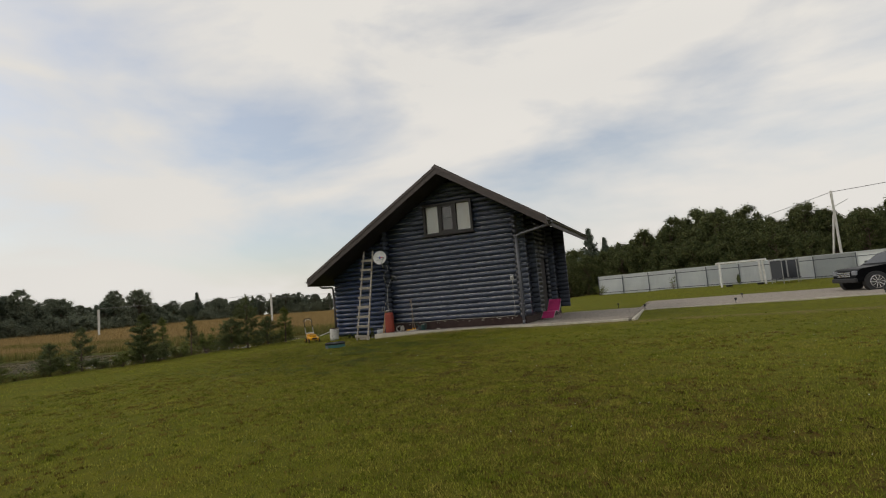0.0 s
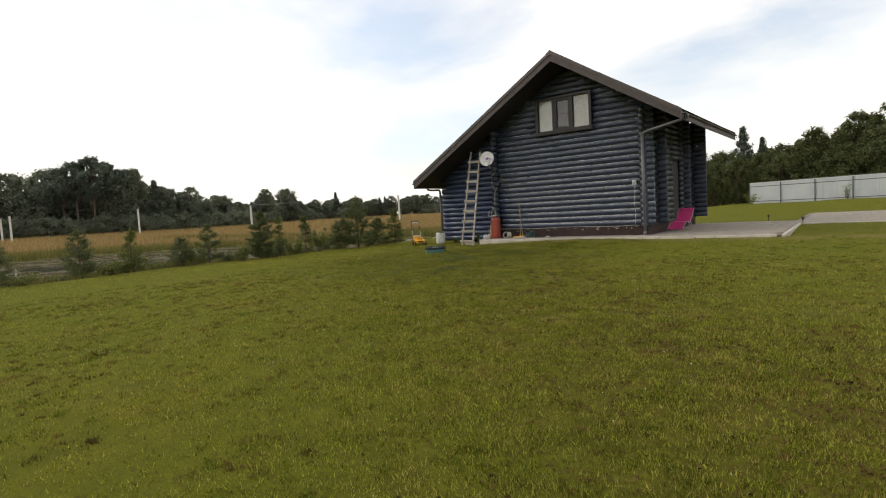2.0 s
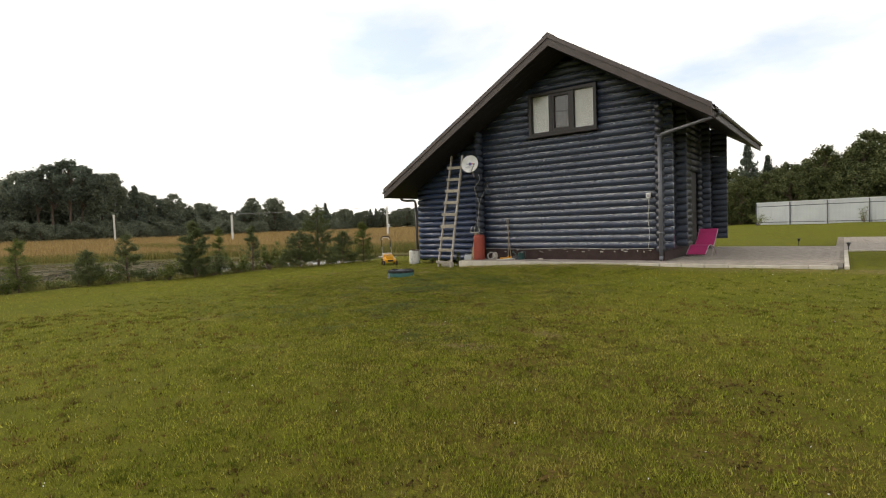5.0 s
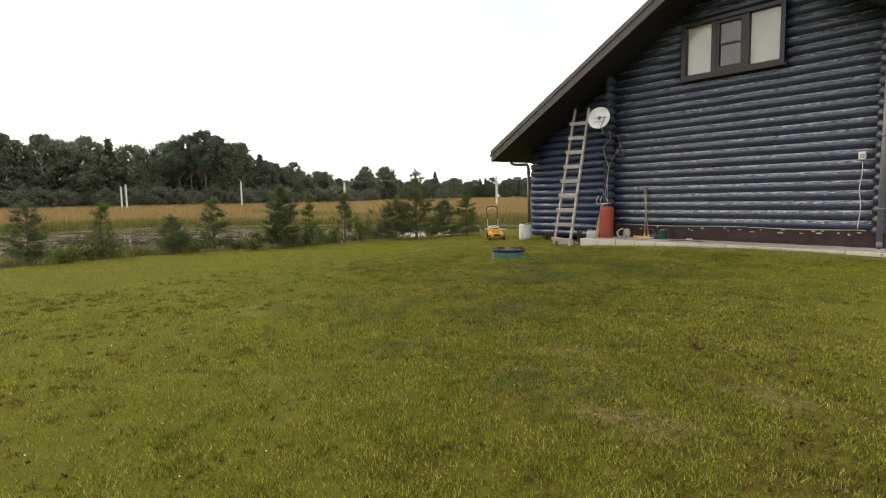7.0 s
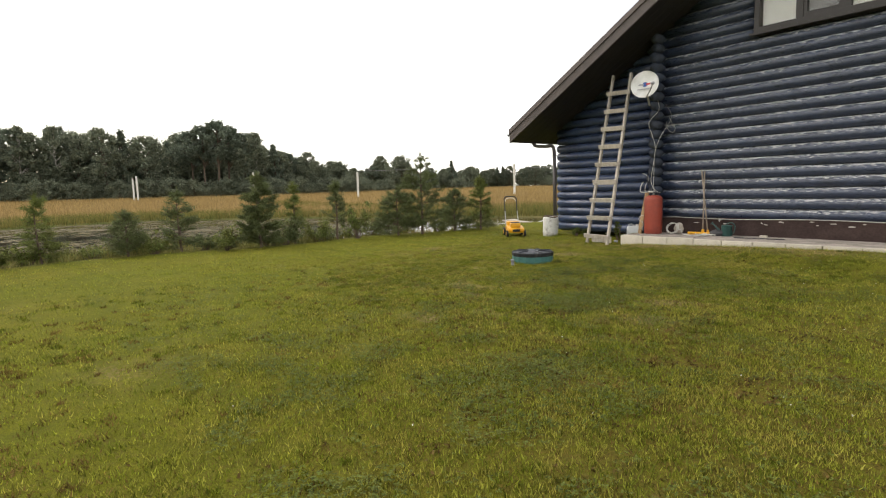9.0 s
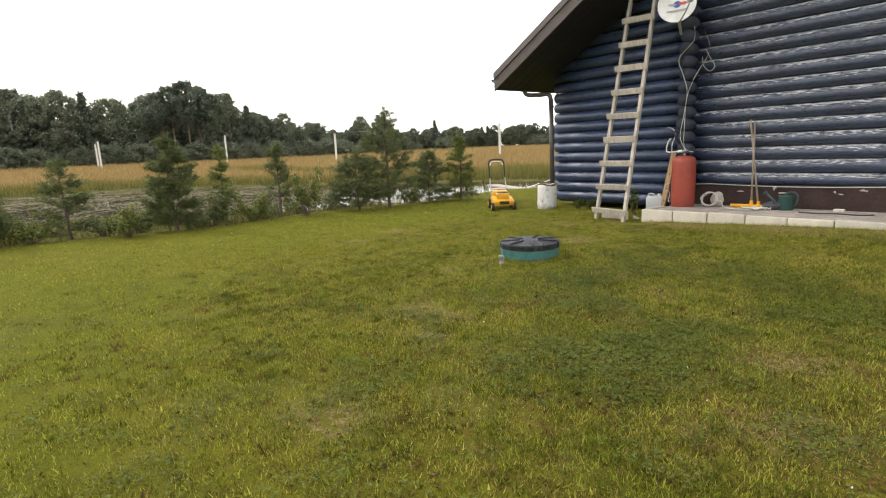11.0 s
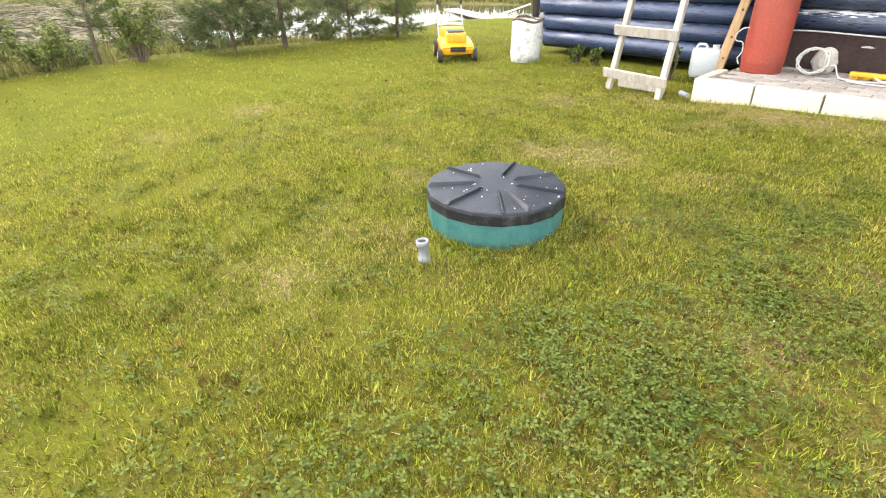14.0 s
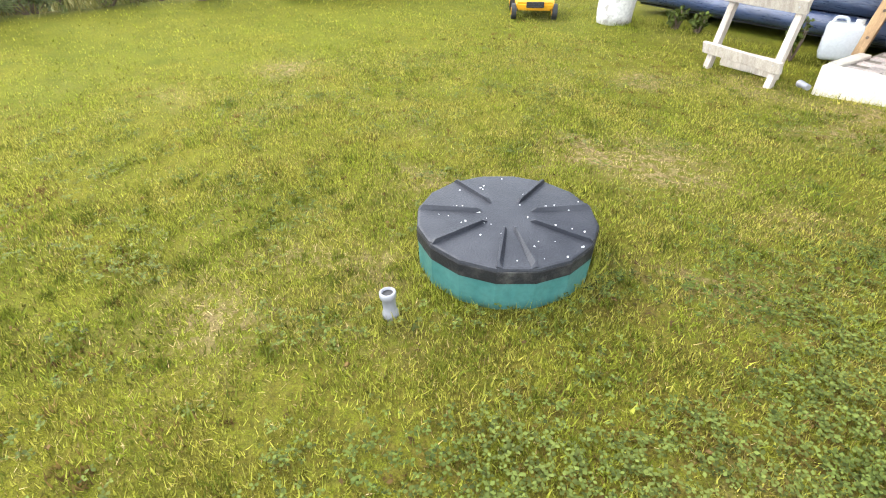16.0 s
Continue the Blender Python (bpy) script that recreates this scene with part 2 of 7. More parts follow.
M = dict(
    log=log_mat("log_stain", (0.018, 0.028, 0.056), (0.62, 0.62, 0.61), wear_sheen=(0.512, 0.59)),
    # side wall's stain is darkened to hold the shade under the deep eaves
    log_y_shaded=log_mat("log_stain_side_shaded", (0.011, 0.014, 0.023), (0.34, 0.32, 0.28), axis=1),
    log_blue=log_mat("log_stain_blue", (0.025, 0.041, 0.092), (0.46, 0.40, 0.30), wear_sheen=(0.63, 0.69)),
    log_end=mat("log_end", (0.034, 0.045, 0.070), 0.7, second=(0.028, 0.034, 0.048), mix_scale=12, bump=0.4, bump_scale=90, jitter=0.25),
    core=mat("wall_core", (0.012, 0.014, 0.02), 0.9),
    fascia=mat("fascia_board", (0.050, 0.038, 0.034), 0.55, second=(0.066, 0.051, 0.045), mix_scale=5, bump=0.15, stretch=(1, 1, 1)),
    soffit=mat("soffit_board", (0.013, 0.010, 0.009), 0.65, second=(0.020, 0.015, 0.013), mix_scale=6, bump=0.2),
    roof=mat("roof_metal", (0.055, 0.040, 0.036), 0.4, metal=0.2, second=(0.07, 0.052, 0.046), mix_scale=2, coat=0.2),
    gutter=mat("gutter_brown", (0.075, 0.066, 0.066), 0.4, grain=0.12),
    downpipe=mat("downpipe_grey", (0.13, 0.135, 0.155), 0.4, grain=0.12),
    plinth=mat("plinth_render", (0.028, 0.014, 0.012), 0.9, second=(0.042, 0.024, 0.020), mix_scale=5, bump=0.5, bump_scale=40),
    flake=mat("flaked_render", (0.42, 0.39, 0.35), 0.9, bump=0.4),
    frame_brown=mat("window_frame", (0.020, 0.015, 0.011), 0.4, grain=0.12),
    blind=mat("sky_reflect_panel", (0.88, 0.85, 0.77), 0.85, second=(0.78, 0.75, 0.67), mix_scale=3),
    dim=mat("room_dark", (0.10, 0.09, 0.075), 0.9),
    glass=glass_mat("window_glass"),
    concrete=mat("kerb_concrete", (0.52, 0.48, 0.405), 0.9, second=(0.40, 0.365, 0.30), mix_scale=2.2, bump=0.3, bump_scale=55, jitter=0.08, grain=0.12),
    paver=mat("paver", (0.31, 0.275, 0.245), 0.9, second=(0.22, 0.19, 0.165), mix_scale=6, bump=0.5, bump_scale=70, jitter=0.22),
    sand=mat("joint_sand", (0.13, 0.115, 0.09), 0.95, bump=0.4),
    old_wood=mat("weathered_wood", (0.46, 0.42, 0.36), 0.85, second=(0.32, 0.28, 0.235), mix_scale=3, mix_pos=(0.35, 0.65), bump=0.5, bump_scale=30, stretch=(9, 9, 1), jitter=0.12),
    new_wood=mat("plank_wood", (0.44, 0.29, 0.15), 0.8, second=(0.33, 0.21, 0.11), mix_scale=3, bump=0.4, bump_scale=30, stretch=(9, 9, 1)),
    handle_wood=mat("handle_wood", (0.30, 0.24, 0.18), 0.75, second=(0.2, 0.16, 0.12), mix_scale=4, stretch=(8, 8, 1)),
    red=mat("red_paint", (0.30, 0.050, 0.028), 0.55, second=(0.20, 0.040, 0.028), mix_scale=4, mix_pos=(0.45, 0.75), bump=0.15, bump_scale=80),
    white_paint=mat("white_paint", (0.72, 0.72, 0.70), 0.45, second=(0.60, 0.59, 0.55), mix_scale=4, grain=0.06),
    dish_red=mat("dish_red", (0.55, 0.05, 0.05), 0.5, grain=0.05),
    dish_blue=mat("dish_blue", (0.04, 0.09, 0.32), 0.5, grain=0.05),
    grey_print=mat("grey_print", (0.30, 0.30, 0.32), 0.5, grain=0.05),
    steel=mat("galvanised", (0.42, 0.42, 0.42), 0.45, metal=0.8, grain=0.15),
    cable=mat("pale_cable", (0.50, 0.49, 0.45), 0.6, grain=0.1),
    dark_cable=mat("dark_cable", (0.03, 0.03, 0.035), 0.6),
    green_tank=mat("green_plastic", (0.026, 0.112, 0.103), 0.45, second=(0.05, 0.15, 0.135), mix_scale=7, bump=0.1, grain=0.15),
    lid=mat("black_plastic", (0.018, 0.020, 0.026), 0.5, spec=0.28, second=(0.030, 0.032, 0.039), mix_scale=6, bump=0.25, bump_scale=140, grain=0.2),
    lid_dusty=mat("dusty_black_plastic", (0.012, 0.012, 0.013), 0.65, spec=0.25, second=(0.06, 0.058, 0.052), mix_scale=14, mix_pos=(0.5, 0.75), bump=0.3, bump_scale=120),
    white_speck=mat("white_speck", (0.75, 0.75, 0.72), 0.8),
    pvc=mat("grey_pvc", (0.23, 0.235, 0.255), 0.4, grain=0.1, second=(0.17, 0.17, 0.18), mix_scale=9),
    yellow=mat("yellow_plastic", (0.72, 0.36, 0.015), 0.4, grain=0.1, second=(0.62, 0.30, 0.012), mix_scale=6),
    black=mat("black_rubber", (0.018, 0.018, 0.019), 0.6, grain=0.2),
    bucket=mat("limewashed_bucket", (0.58, 0.57, 0.54), 0.8, second=(0.30, 0.28, 0.25), mix_scale=9, mix_pos=(0.52, 0.66), bump=0.4, bump_scale=40),
    jug=mat("milky_plastic", (0.52, 0.55, 0.56), 0.4, grain=0.08),
    can=mat("dark_green_plastic", (0.018, 0.060, 0.055), 0.4, grain=0.15),
    pink=mat("pink_mesh", (0.50, 0.035, 0.16), 0.6, bump=0.3, bump_scale=200, second=(0.42, 0.03, 0.14), mix_scale=3),
    pink_frame=mat("lounger_frame", (0.42, 0.30, 0.34), 0.4),
    fence=mat("fence_sheet", (0.66, 0.69, 0.70), 0.5, second=(0.60, 0.63, 0.65), mix_scale=0.8, grain=0.06, jitter=0.04),
    fence_post=mat("fence_post", (0.10, 0.11, 0.13), 0.5),
    pole=mat("pole_concrete", (0.62, 0.61, 0.58), 0.9, second=(0.5, 0.49, 0.46), mix_scale=1.5, bump=0.3),
    bark=mat("bark", (0.085, 0.062, 0.045), 0.95, second=(0.14, 0.10, 0.07), mix_scale=6, bump=0.7, bump_scale=30, stretch=(3, 3, 0.6)),
    birch=mat("birch_bark", (0.48, 0.46, 0.42), 0.9, second=(0.08, 0.07, 0.06), mix_scale=5, mix_pos=(0.55, 0.62), stretch=(1, 1, 4)),
    pine=leaf_mat("pine_needles", (0.105, 0.130, 0.058), (0.140, 0.158, 0.066)),
    # needles paled and greyed: distance haze is mixed into the colour
    hazed_pine=leaf_mat("hazed_pine_needles", (0.125, 0.155, 0.122), (0.158, 0.185, 0.135), through=0.5),
    fir=leaf_mat("young_fir_needles", (0.115, 0.150, 0.042), (0.165, 0.175, 0.055)),
    shrub=leaf_mat("shrub_leaves", (0.110, 0.150, 0.040), (0.175, 0.175, 0.055)),
    wood_leaf=leaf_mat("woodland_leaves", (0.070, 0.092, 0.038), (0.118, 0.124, 0.048), through=0.3),
    # distance haze is mixed into these leaves too, paler than near ones
    hazed_leaf=leaf_mat("hazed_wood_leaves", (0.155, 0.182, 0.136), (0.205, 0.222, 0.152), through=0.5),
    blade=leaf_mat("grass_blades", (0.192, 0.224, 0.022), (0.290, 0.258, 0.054), island=0.75, rough=0.6, patch=2.6),
    tuft=leaf_mat("tuft_blades", (0.082, 0.104, 0.010), (0.140, 0.158, 0.018), island=0.6, rough=0.6, patch=3.0),
    thatch=leaf_mat("dead_thatch", (0.070, 0.042, 0.013), (0.210, 0.145, 0.045), island=0.5, rough=0.8, patch=3.0),
    earth=leaf_mat("dark_earth", (0.042, 0.027, 0.009), (0.130, 0.084, 0.028), island=0.5, rough=0.9, through=0.05),
    straw=leaf_mat("dry_grass", (0.33, 0.245, 0.110), (0.44, 0.345, 0.165), island=0.5),
    field_straw=leaf_mat("field_grass", (0.270, 0.190, 0.080), (0.330, 0.240, 0.110), island=0.3),
    reed=leaf_mat("reeds", (0.12, 0.13, 0.034), (0.20, 0.17, 0.055), island=0.4),
    weed=leaf_mat("floating_weed", (0.095, 0.080, 0.036), (0.150, 0.125, 0.060), island=0.4),
    clover=leaf_mat("clover_leaves", (0.064, 0.090, 0.018), (0.108, 0.126, 0.030), island=0.6, rough=0.7),
    car_paint=mat("black_car_paint", (0.006, 0.0065, 0.008), 0.3, grain=0.05, spec=0.03),
    car_glass=mat("dark_car_glass", (0.012, 0.014, 0.017), 0.05, grain=0.02, spec=0.4),
    chrome=mat("alloy", (0.62, 0.62, 0.63), 0.25, metal=0.9, grain=0.05),
    lamp_glass=mat("lamp_glass", (0.22, 0.24, 0.27), 0.1, grain=0.1),
    net=mat("dark_net", (0.045, 0.05, 0.06), 0.8),
    house_far=mat("far_house_wall", (0.20, 0.19, 0.18), 0.9),
    roof_far=mat("far_house_roof", (0.16, 0.16, 0.17), 0.8),
)


def ground_mat():
    """Lawn, straw field, muddy bank, by the sheet's own map of what grows where."""
    m = bpy.data.materials.new("ground")
    m.use_nodes = True
    nt = m.node_tree
    lk = nt.links.new
    bs = nt.nodes["Principled BSDF"]
    bs.inputs["Roughness"].default_value = 0.95
    bs.inputs["Specular IOR Level"].default_value = 0.05
    co = nt.nodes.new("ShaderNodeTexCoord").outputs["Object"]

    def noise_(scale, detail=5, rough=0.6):
        n = nt.nodes.new("ShaderNodeTexNoise")
        n.inputs["Scale"].default_value, n.inputs["Detail"].default_value, n.inputs["Roughness"].default_value = scale, detail, rough
        lk(co, n.inputs["Vector"])
        return n.outputs["Fac"]

    def ramp_(v, a, b):
        r = nt.nodes.new("ShaderNodeValToRGB")
        r.color_ramp.elements[0].position, r.color_ramp.elements[1].position = a, b
        lk(v, r.inputs["Fac"])
        return r.outputs["Color"]

    def mix_(f, a, b):
        x = nt.nodes.new("ShaderNodeMix")
        x.data_type = "RGBA"
        lk(f, x.inputs["Factor"])
        for s, v in (("A", a), ("B", b)):
            if isinstance(v, tuple):
                x.inputs[s].default_value = (*v, 1)
            else:
                lk(v, x.inputs[s])
        return x.outputs["Result"]

    at = nt.nodes.new("ShaderNodeAttribute")
    at.attribute_name = "cover"
    sp = nt.nodes.new("ShaderNodeSeparateColor")
    lk(at.outputs["Color"], sp.inputs["Color"])
    lawn = mix_(ramp_(noise_(0.55, 4), 0.35, 0.68), (0.150, 0.172, 0.012), (0.198, 0.182, 0.018))
    lawn = mix_(ramp_(noise_(3.2, 6), 0.42, 0.72), lawn, (0.098, 0.118, 0.010))
    lawn = mix_(ramp_(noise_(26, 4, 0.7), 0.52, 0.80), lawn, (0.140, 0.104, 0.036))
    lawn = mix_(ramp_(noise_(7.5, 6, 0.8), 0.60, 0.70), lawn, (0.100, 0.064, 0.020))
    lawn = mix_(ramp_(noise_(62, 5, 0.8), 0.52, 0.64), lawn, (0.080, 0.078, 0.013))
    lawn = mix_(ramp_(noise_(210, 3, 0.8), 0.44, 0.60), lawn, (0.064, 0.066, 0.010))
    soil = nt.nodes.new("ShaderNodeMath")
    soil.operation = "MULTIPLY"
    lk(at.outputs["Alpha"], soil.inputs[0])
    lk(ramp_(noise_(16, 6, 0.75), 0.40, 0.58), soil.inputs[1])
    lawn = mix_(soil.outputs["Value"], lawn, mix_(ramp_(noise_(80, 5, 0.75), 0.40, 0.62), (0.040, 0.029, 0.008), (0.150, 0.112, 0.024)))
    thin = nt.nodes.new("ShaderNodeMath")
    thin.operation = "MULTIPLY"
    lk(sp.outputs["Blue"], thin.inputs[0])
    lk(ramp_(noise_(20, 6, 0.80), 0.46, 0.56), thin.inputs[1])
    lawn = mix_(thin.outputs["Value"], lawn, mix_(ramp_(noise_(60, 6, 0.75), 0.35, 0.65), (0.075, 0.048, 0.024), (0.330, 0.240, 0.135)))
    field = mix_(ramp_(noise_(0.12, 5), 0.35, 0.65), (0.28, 0.195, 0.070), (0.20, 0.15, 0.055))
    field = mix_(ramp_(noise_(2.5, 6), 0.45, 0.75), field, (0.33, 0.24, 0.10))
    bank = mix_(ramp_(noise_(1.2, 6), 0.38, 0.62), (0.070, 0.085, 0.022), (0.15, 0.13, 0.055))
    c = mix_(sp.outputs["Red"], bank, lawn)
    c = mix_(sp.outputs["Green"], c, field)
    lk(c, bs.inputs["Base Color"])
    b = nt.nodes.new("ShaderNodeBump")
    b.inputs["Strength"].default_value, b.inputs["Distance"].default_value = 0.8, 0.03
    lk(noise_(45, 5, 0.7), b.inputs["Height"])
    lk(b.outputs["Normal"], bs.inputs["Normal"])
    return m


M["ground"] = ground_mat()


def water_mat():
    m = bpy.data.materials.new("pond_water")
    m.use_nodes = True
    nt = m.node_tree
    bs = nt.nodes["Principled BSDF"]
    bs.inputs["Base Color"].default_value = (0.045, 0.04, 0.028, 1)
    bs.inputs["Roughness"].default_value = 0.04
    bs.inputs["IOR"].default_value = 1.333
    n = nt.nodes.new("ShaderNodeTexNoise")
    n.inputs["Scale"].default_value = 2.5
    co = nt.nodes.new("ShaderNodeTexCoord")
    nt.links.new(co.outputs["Object"], n.inputs["Vector"])
    b = nt.nodes.new("ShaderNodeBump")
    b.inputs["Strength"].default_value, b.inputs["Distance"].default_value = 0.05, 0.02
    nt.links.new(n.outputs["Fac"], b.inputs["Height"])
    nt.links.new(b.outputs["Normal"], bs.inputs["Normal"])
    return m


M["water"] = water_mat()


# ---- mesh helpers ----
def part(name, bm, material, parent=None, label="", smooth=False):
    me = bpy.data.meshes.new(name)
    bm.to_mesh(me)
    bm.free()
    me.materials.append(M[material])
    if smooth:
        me.polygons.foreach_set("use_smooth", [True] * len(me.polygons))
    ob = new(name, me)
    if parent is not None:
        ob.parent = parent
    if label:
        ob["label"] = label
    return ob


def thing(name, m, label, category, group="", kind=""):
    ob = new(name)
    ob.empty_display_size = 0.1
    ob.matrix_world = m
    return tagged(ob, label, category, group, kind)


def box(bm, x0, x1, y0, y1, z0, z1, bevel=0.0, turn=None):
    vs = bmesh.ops.create_cube(bm, size=1)["verts"]
    m = Matrix.Translation(((x0 + x1) / 2, (y0 + y1) / 2, (z0 + z1) / 2)) @ Matrix.Diagonal((x1 - x0, y1 - y0, z1 - z0, 1))
    if turn is not None:
        m = turn @ m
    bmesh.ops.transform(bm, matrix=m, verts=vs)
    if bevel:
        es = list({e for v in vs for e in v.link_edges})
        bmesh.ops.bevel(bm, geom=es, offset=bevel, segments=2, affect="EDGES", profile=0.6)
    return bm


def bar(bm, a, b, r0, r1=None, n=12, cap=True):
    """A round bar from a to b."""
    a, b = Vector(a), Vector(b)
    r1 = r0 if r1 is None else r1
    d = b - a
    m = Matrix.Translation((a + b) / 2) @ d.to_track_quat("Z", "Y").to_matrix().to_4x4()
    bmesh.ops.create_cone(bm, cap_ends=cap, segments=n, radius1=r0, radius2=r1, depth=d.length, matrix=m)
    return bm


def beam(bm, a, b, w, t, up=(0, 0, 1), bevel=0.0):
    """A squared bar from a to b: w along the sideways axis, t along the other."""
    a, b = Vector(a), Vector(b)
    z = (b - a).normalized()
    if abs(z.dot(Vector(up).normalized())) > 0.99:
        up = (0, 1, 0)
    x = z.cross(Vector(up)).normalized()
    y = z.cross(x)
    m = Matrix((x, y, z)).transposed().to_4x4()
    m.translation = (a + b) / 2
    box(bm, -w / 2, w / 2, -t / 2, t / 2, -(b - a).length / 2, (b - a).length / 2, bevel, m)
    return bm


def lathe(bm, profile, n=24, at=(0, 0, 0)):
    """Profile of (radius, height) turned round the z axis; open ends are closed."""
    rings = []
    for r, z in profile:
        rings.append([bm.verts.new((at[0] + r * math.cos(2 * math.pi * i / n), at[1] + r * math.sin(2 * math.pi * i / n), at[2] + z)) for i in range(n)])
    for a, b in zip(rings, rings[1:]):
        for i in range(n):
            bm.faces.new((a[i], a[(i + 1) % n], b[(i + 1) % n], b[i]))
    bm.faces.new(rings[0][::-1])
    bm.faces.new(rings[-1])
    return bm


def tube(bm, points, r, n=6):
    """A hose or cable through points, rounded by a spline."""
    pts = [Vector(p) for p in points]
    fine = []
    for i in range(len(pts) - 1):
        p0, p1, p2, p3 = pts[max(i - 1, 0)], pts[i], pts[i + 1], pts[min(i + 2, len(pts) - 1)]
        for s in range(5):
            t = s / 5
            fine.append(0.5 * ((2 * p1) + (p2 - p0) * t + (2 * p0 - 5 * p1 + 4 * p2 - p3) * t * t + (3 * p1 - p0 - 3 * p2 + p3) * t ** 3))
    fine.append(pts[-1])
    rings = []
    side = Vector((0.31, 0.22, 0.93))
    for i, p in enumerate(fine):
        d = (fine[min(i + 1, len(fine) - 1)] - fine[max(i - 1, 0)]).normalized()
        u = d.cross(side).normalized()
        v = d.cross(u)
        rings.append([bm.verts.new(p + r * (math.cos(2 * math.pi * k / n) * u + math.sin(2 * math.pi * k / n) * v)) for k in range(n)])
    for a, b in zip(rings, rings[1:]):
        for k in range(n):
            bm.faces.new((a[k], a[(k + 1) % n], b[(k + 1) % n], b[k]))
    bm.faces.new(rings[0][::-1])
    bm.faces.new(rings[-1])
    return bm


def quads_mesh(name, verts, per, material, smooth=False):
    """A mesh from numpy corners (faces, per, 3); all faces have per corners."""
    n = len(verts)
    me = bpy.data.meshes.new(name)
    me.vertices.add(n * per)
    me.vertices.foreach_set("co", verts.reshape(-1).astype(np.float32))
    me.loops.add(n * per)
    me.loops.foreach_set("vertex_index", np.arange(n * per, dtype=np.int32))
    me.polygons.add(n)
    me.polygons.foreach_set("loop_start", np.arange(0, n * per, per, dtype=np.int32))
    me.materials.append(M[material])
    me.update(calc_edges=True)
    me.validate()
    return me


# ---- ground ----
def step(x, a, b):
    t = np.clip((x - a) / (b - a), 0, 1)
    return t * t * (3 - 2 * t)


def wave(x, y, s):
    return np.sin(x * s + 1.3) * np.cos(y * s * 1.21 + 0.4) + 0.5 * np.sin(x * s * 2.3 + y * s * 1.7)


NEAR_Y, NEAR_X = [-30, 5, 10, 14, 17.5, 19.5, 22, 26], [-24, -23.5, -23, -22, -19.6, -17.3, -16.6, -15.6]
FAR_Y, FAR_X = [-30, 5, 10, 15, 20, 24, 27.5], [-36, -40, -42, -41, -36, -27, -21.5]


def bank_x(y):
    """Where the lawn ends and the bank begins."""
    return np.interp(y, [-30, 3, 10, 17, 19, 40], [-17.9, -16.9, -16.8, -16.1, -16.2, -16.6]) + 0.25 * np.sin(y * 1.1)


def pond(x, y):
    """1 in the pond, 0 outside."""
    xn, xf = np.interp(y, NEAR_Y, NEAR_X) + 0.5 * np.sin(y * 0.9), np.interp(y, FAR_Y, FAR_X) + 0.6 * np.sin(y * 0.7 + 1)
    return step(xn - x, -0.6, 1.2) * step(x - xf, -0.6, 1.4) * step(28.3 - y, 0, 2.0)


def height(x, y):
    x, y = np.asarray(x, float), np.asarray(y, float)
    h = 0.012 * wave(x, y, 0.9)
    h = h - 0.28 * step(bank_x(y) - x, 0.0, 1.6) - 0.45 * pond(x, y)
    h = h + 0.22 * step(-x, 40, 60) + 0.9 * step(-x, 50, 115)
    h = h + 0.045 * step(y, 15.7, 16.95) * step(x, -10.6, -9.9) * step(26 - y, 0, 2)
    h = h + 0.10 * step(y, 17.5, 21.5) * step(x, -3.5, -1.2)
    h = h + 0.085 * step(y, 15.2, 16.95) * step(x, -10.5, -6.5) * step(18.2 - y, 0, 1.0)
    h = h + 0.33 * step(y, 32.5, 44) * step(x, -14, -8)
    return h


def lawn_share(x, y):
    return step(x - bank_x(y), -0.35, 0.35) * step(62 - y + 0.3 * x, -4, 4)


def field_share(x, y):
    return np.maximum(step(np.interp(y, FAR_Y, FAR_X) - 2.0 - x + 0.8 * np.sin(y * 0.35), 0, 3.0) * step(y, -80, -60), step(y - 29.5, 0, 3) * step(-9 - x, 0, 4))


BARE = [(-8.88, 13.95, 0.9), (-10.76, 14.20, 0.7), (-10.70, 15.02, 1.5), (-10.22, 15.09, 1.2), (-10.24, 15.43, 1.4), (-9.68, 15.32, 0.9), (-9.98, 16.28, 1.2), (-12.61, 13.52, 0.8),
        (-12.93, 14.33, 0.8), (-11.49, 14.50, 0.7), (-10.38, 13.14, 0.5), (-11.20, 16.25, 1.0), (-9.53, 14.56, 0.6), (-10.48, 13.58, 0.6), (-9.56, 12.16, 1.1), (-9.20, 12.15, 1.1),
        (-8.37, 13.64, 0.6), (-8.92, 13.01, 0.7), (-8.60, 14.58, 0.7), (-8.52, 10.85, 1.2), (-9.02, 11.84, 0.9), (-7.34, 12.83, 0.9), (-7.04, 12.10, 1.2), (-8.17, 11.33, 0.9),
        (-4.81, 8.81, 1.2), (-4.38, 8.82, 1.2), (-4.09, 9.68, 0.9), (-5.48, 9.57, 0.9), (-5.44, 14.05, 0.9), (-8.78, 8.45, 0.7), (-6.47, 7.80, 0.8)]


def bald(x, y):
    """Thin, dry patches in the lawn near the house."""
    v = noise_grid(x, y)
    near = step(16.0 - np.abs(y - 14.5) * 1.0, 4, 11) * step(x, -14, -11.5)
    ring = sum(w * np.exp(-(((x - cx) / (0.17 + 0.13 * (k * 0.37 % 1))) ** 2 + ((y - cy) / (0.12 + 0.10 * (k * 0.61 % 1))) ** 2)) for k, (cx, cy, w) in enumerate(BARE))
    edge = np.exp(-((y - 16.76) / 0.24) ** 2) * step(x, -11.4, -10.4)
    return np.clip(step(v, 0.55, 1.0) * (0.04 + 0.22 * near) + ring * (0.50 + 0.4 * v) * (0.35 + 1.2 * step(value_noise(x, y, 0.09, 21), 0.3, 0.6)) + 1.15 * edge * (0.75 + 0.25 * np.sin(x * 5)), 0, 0.9)


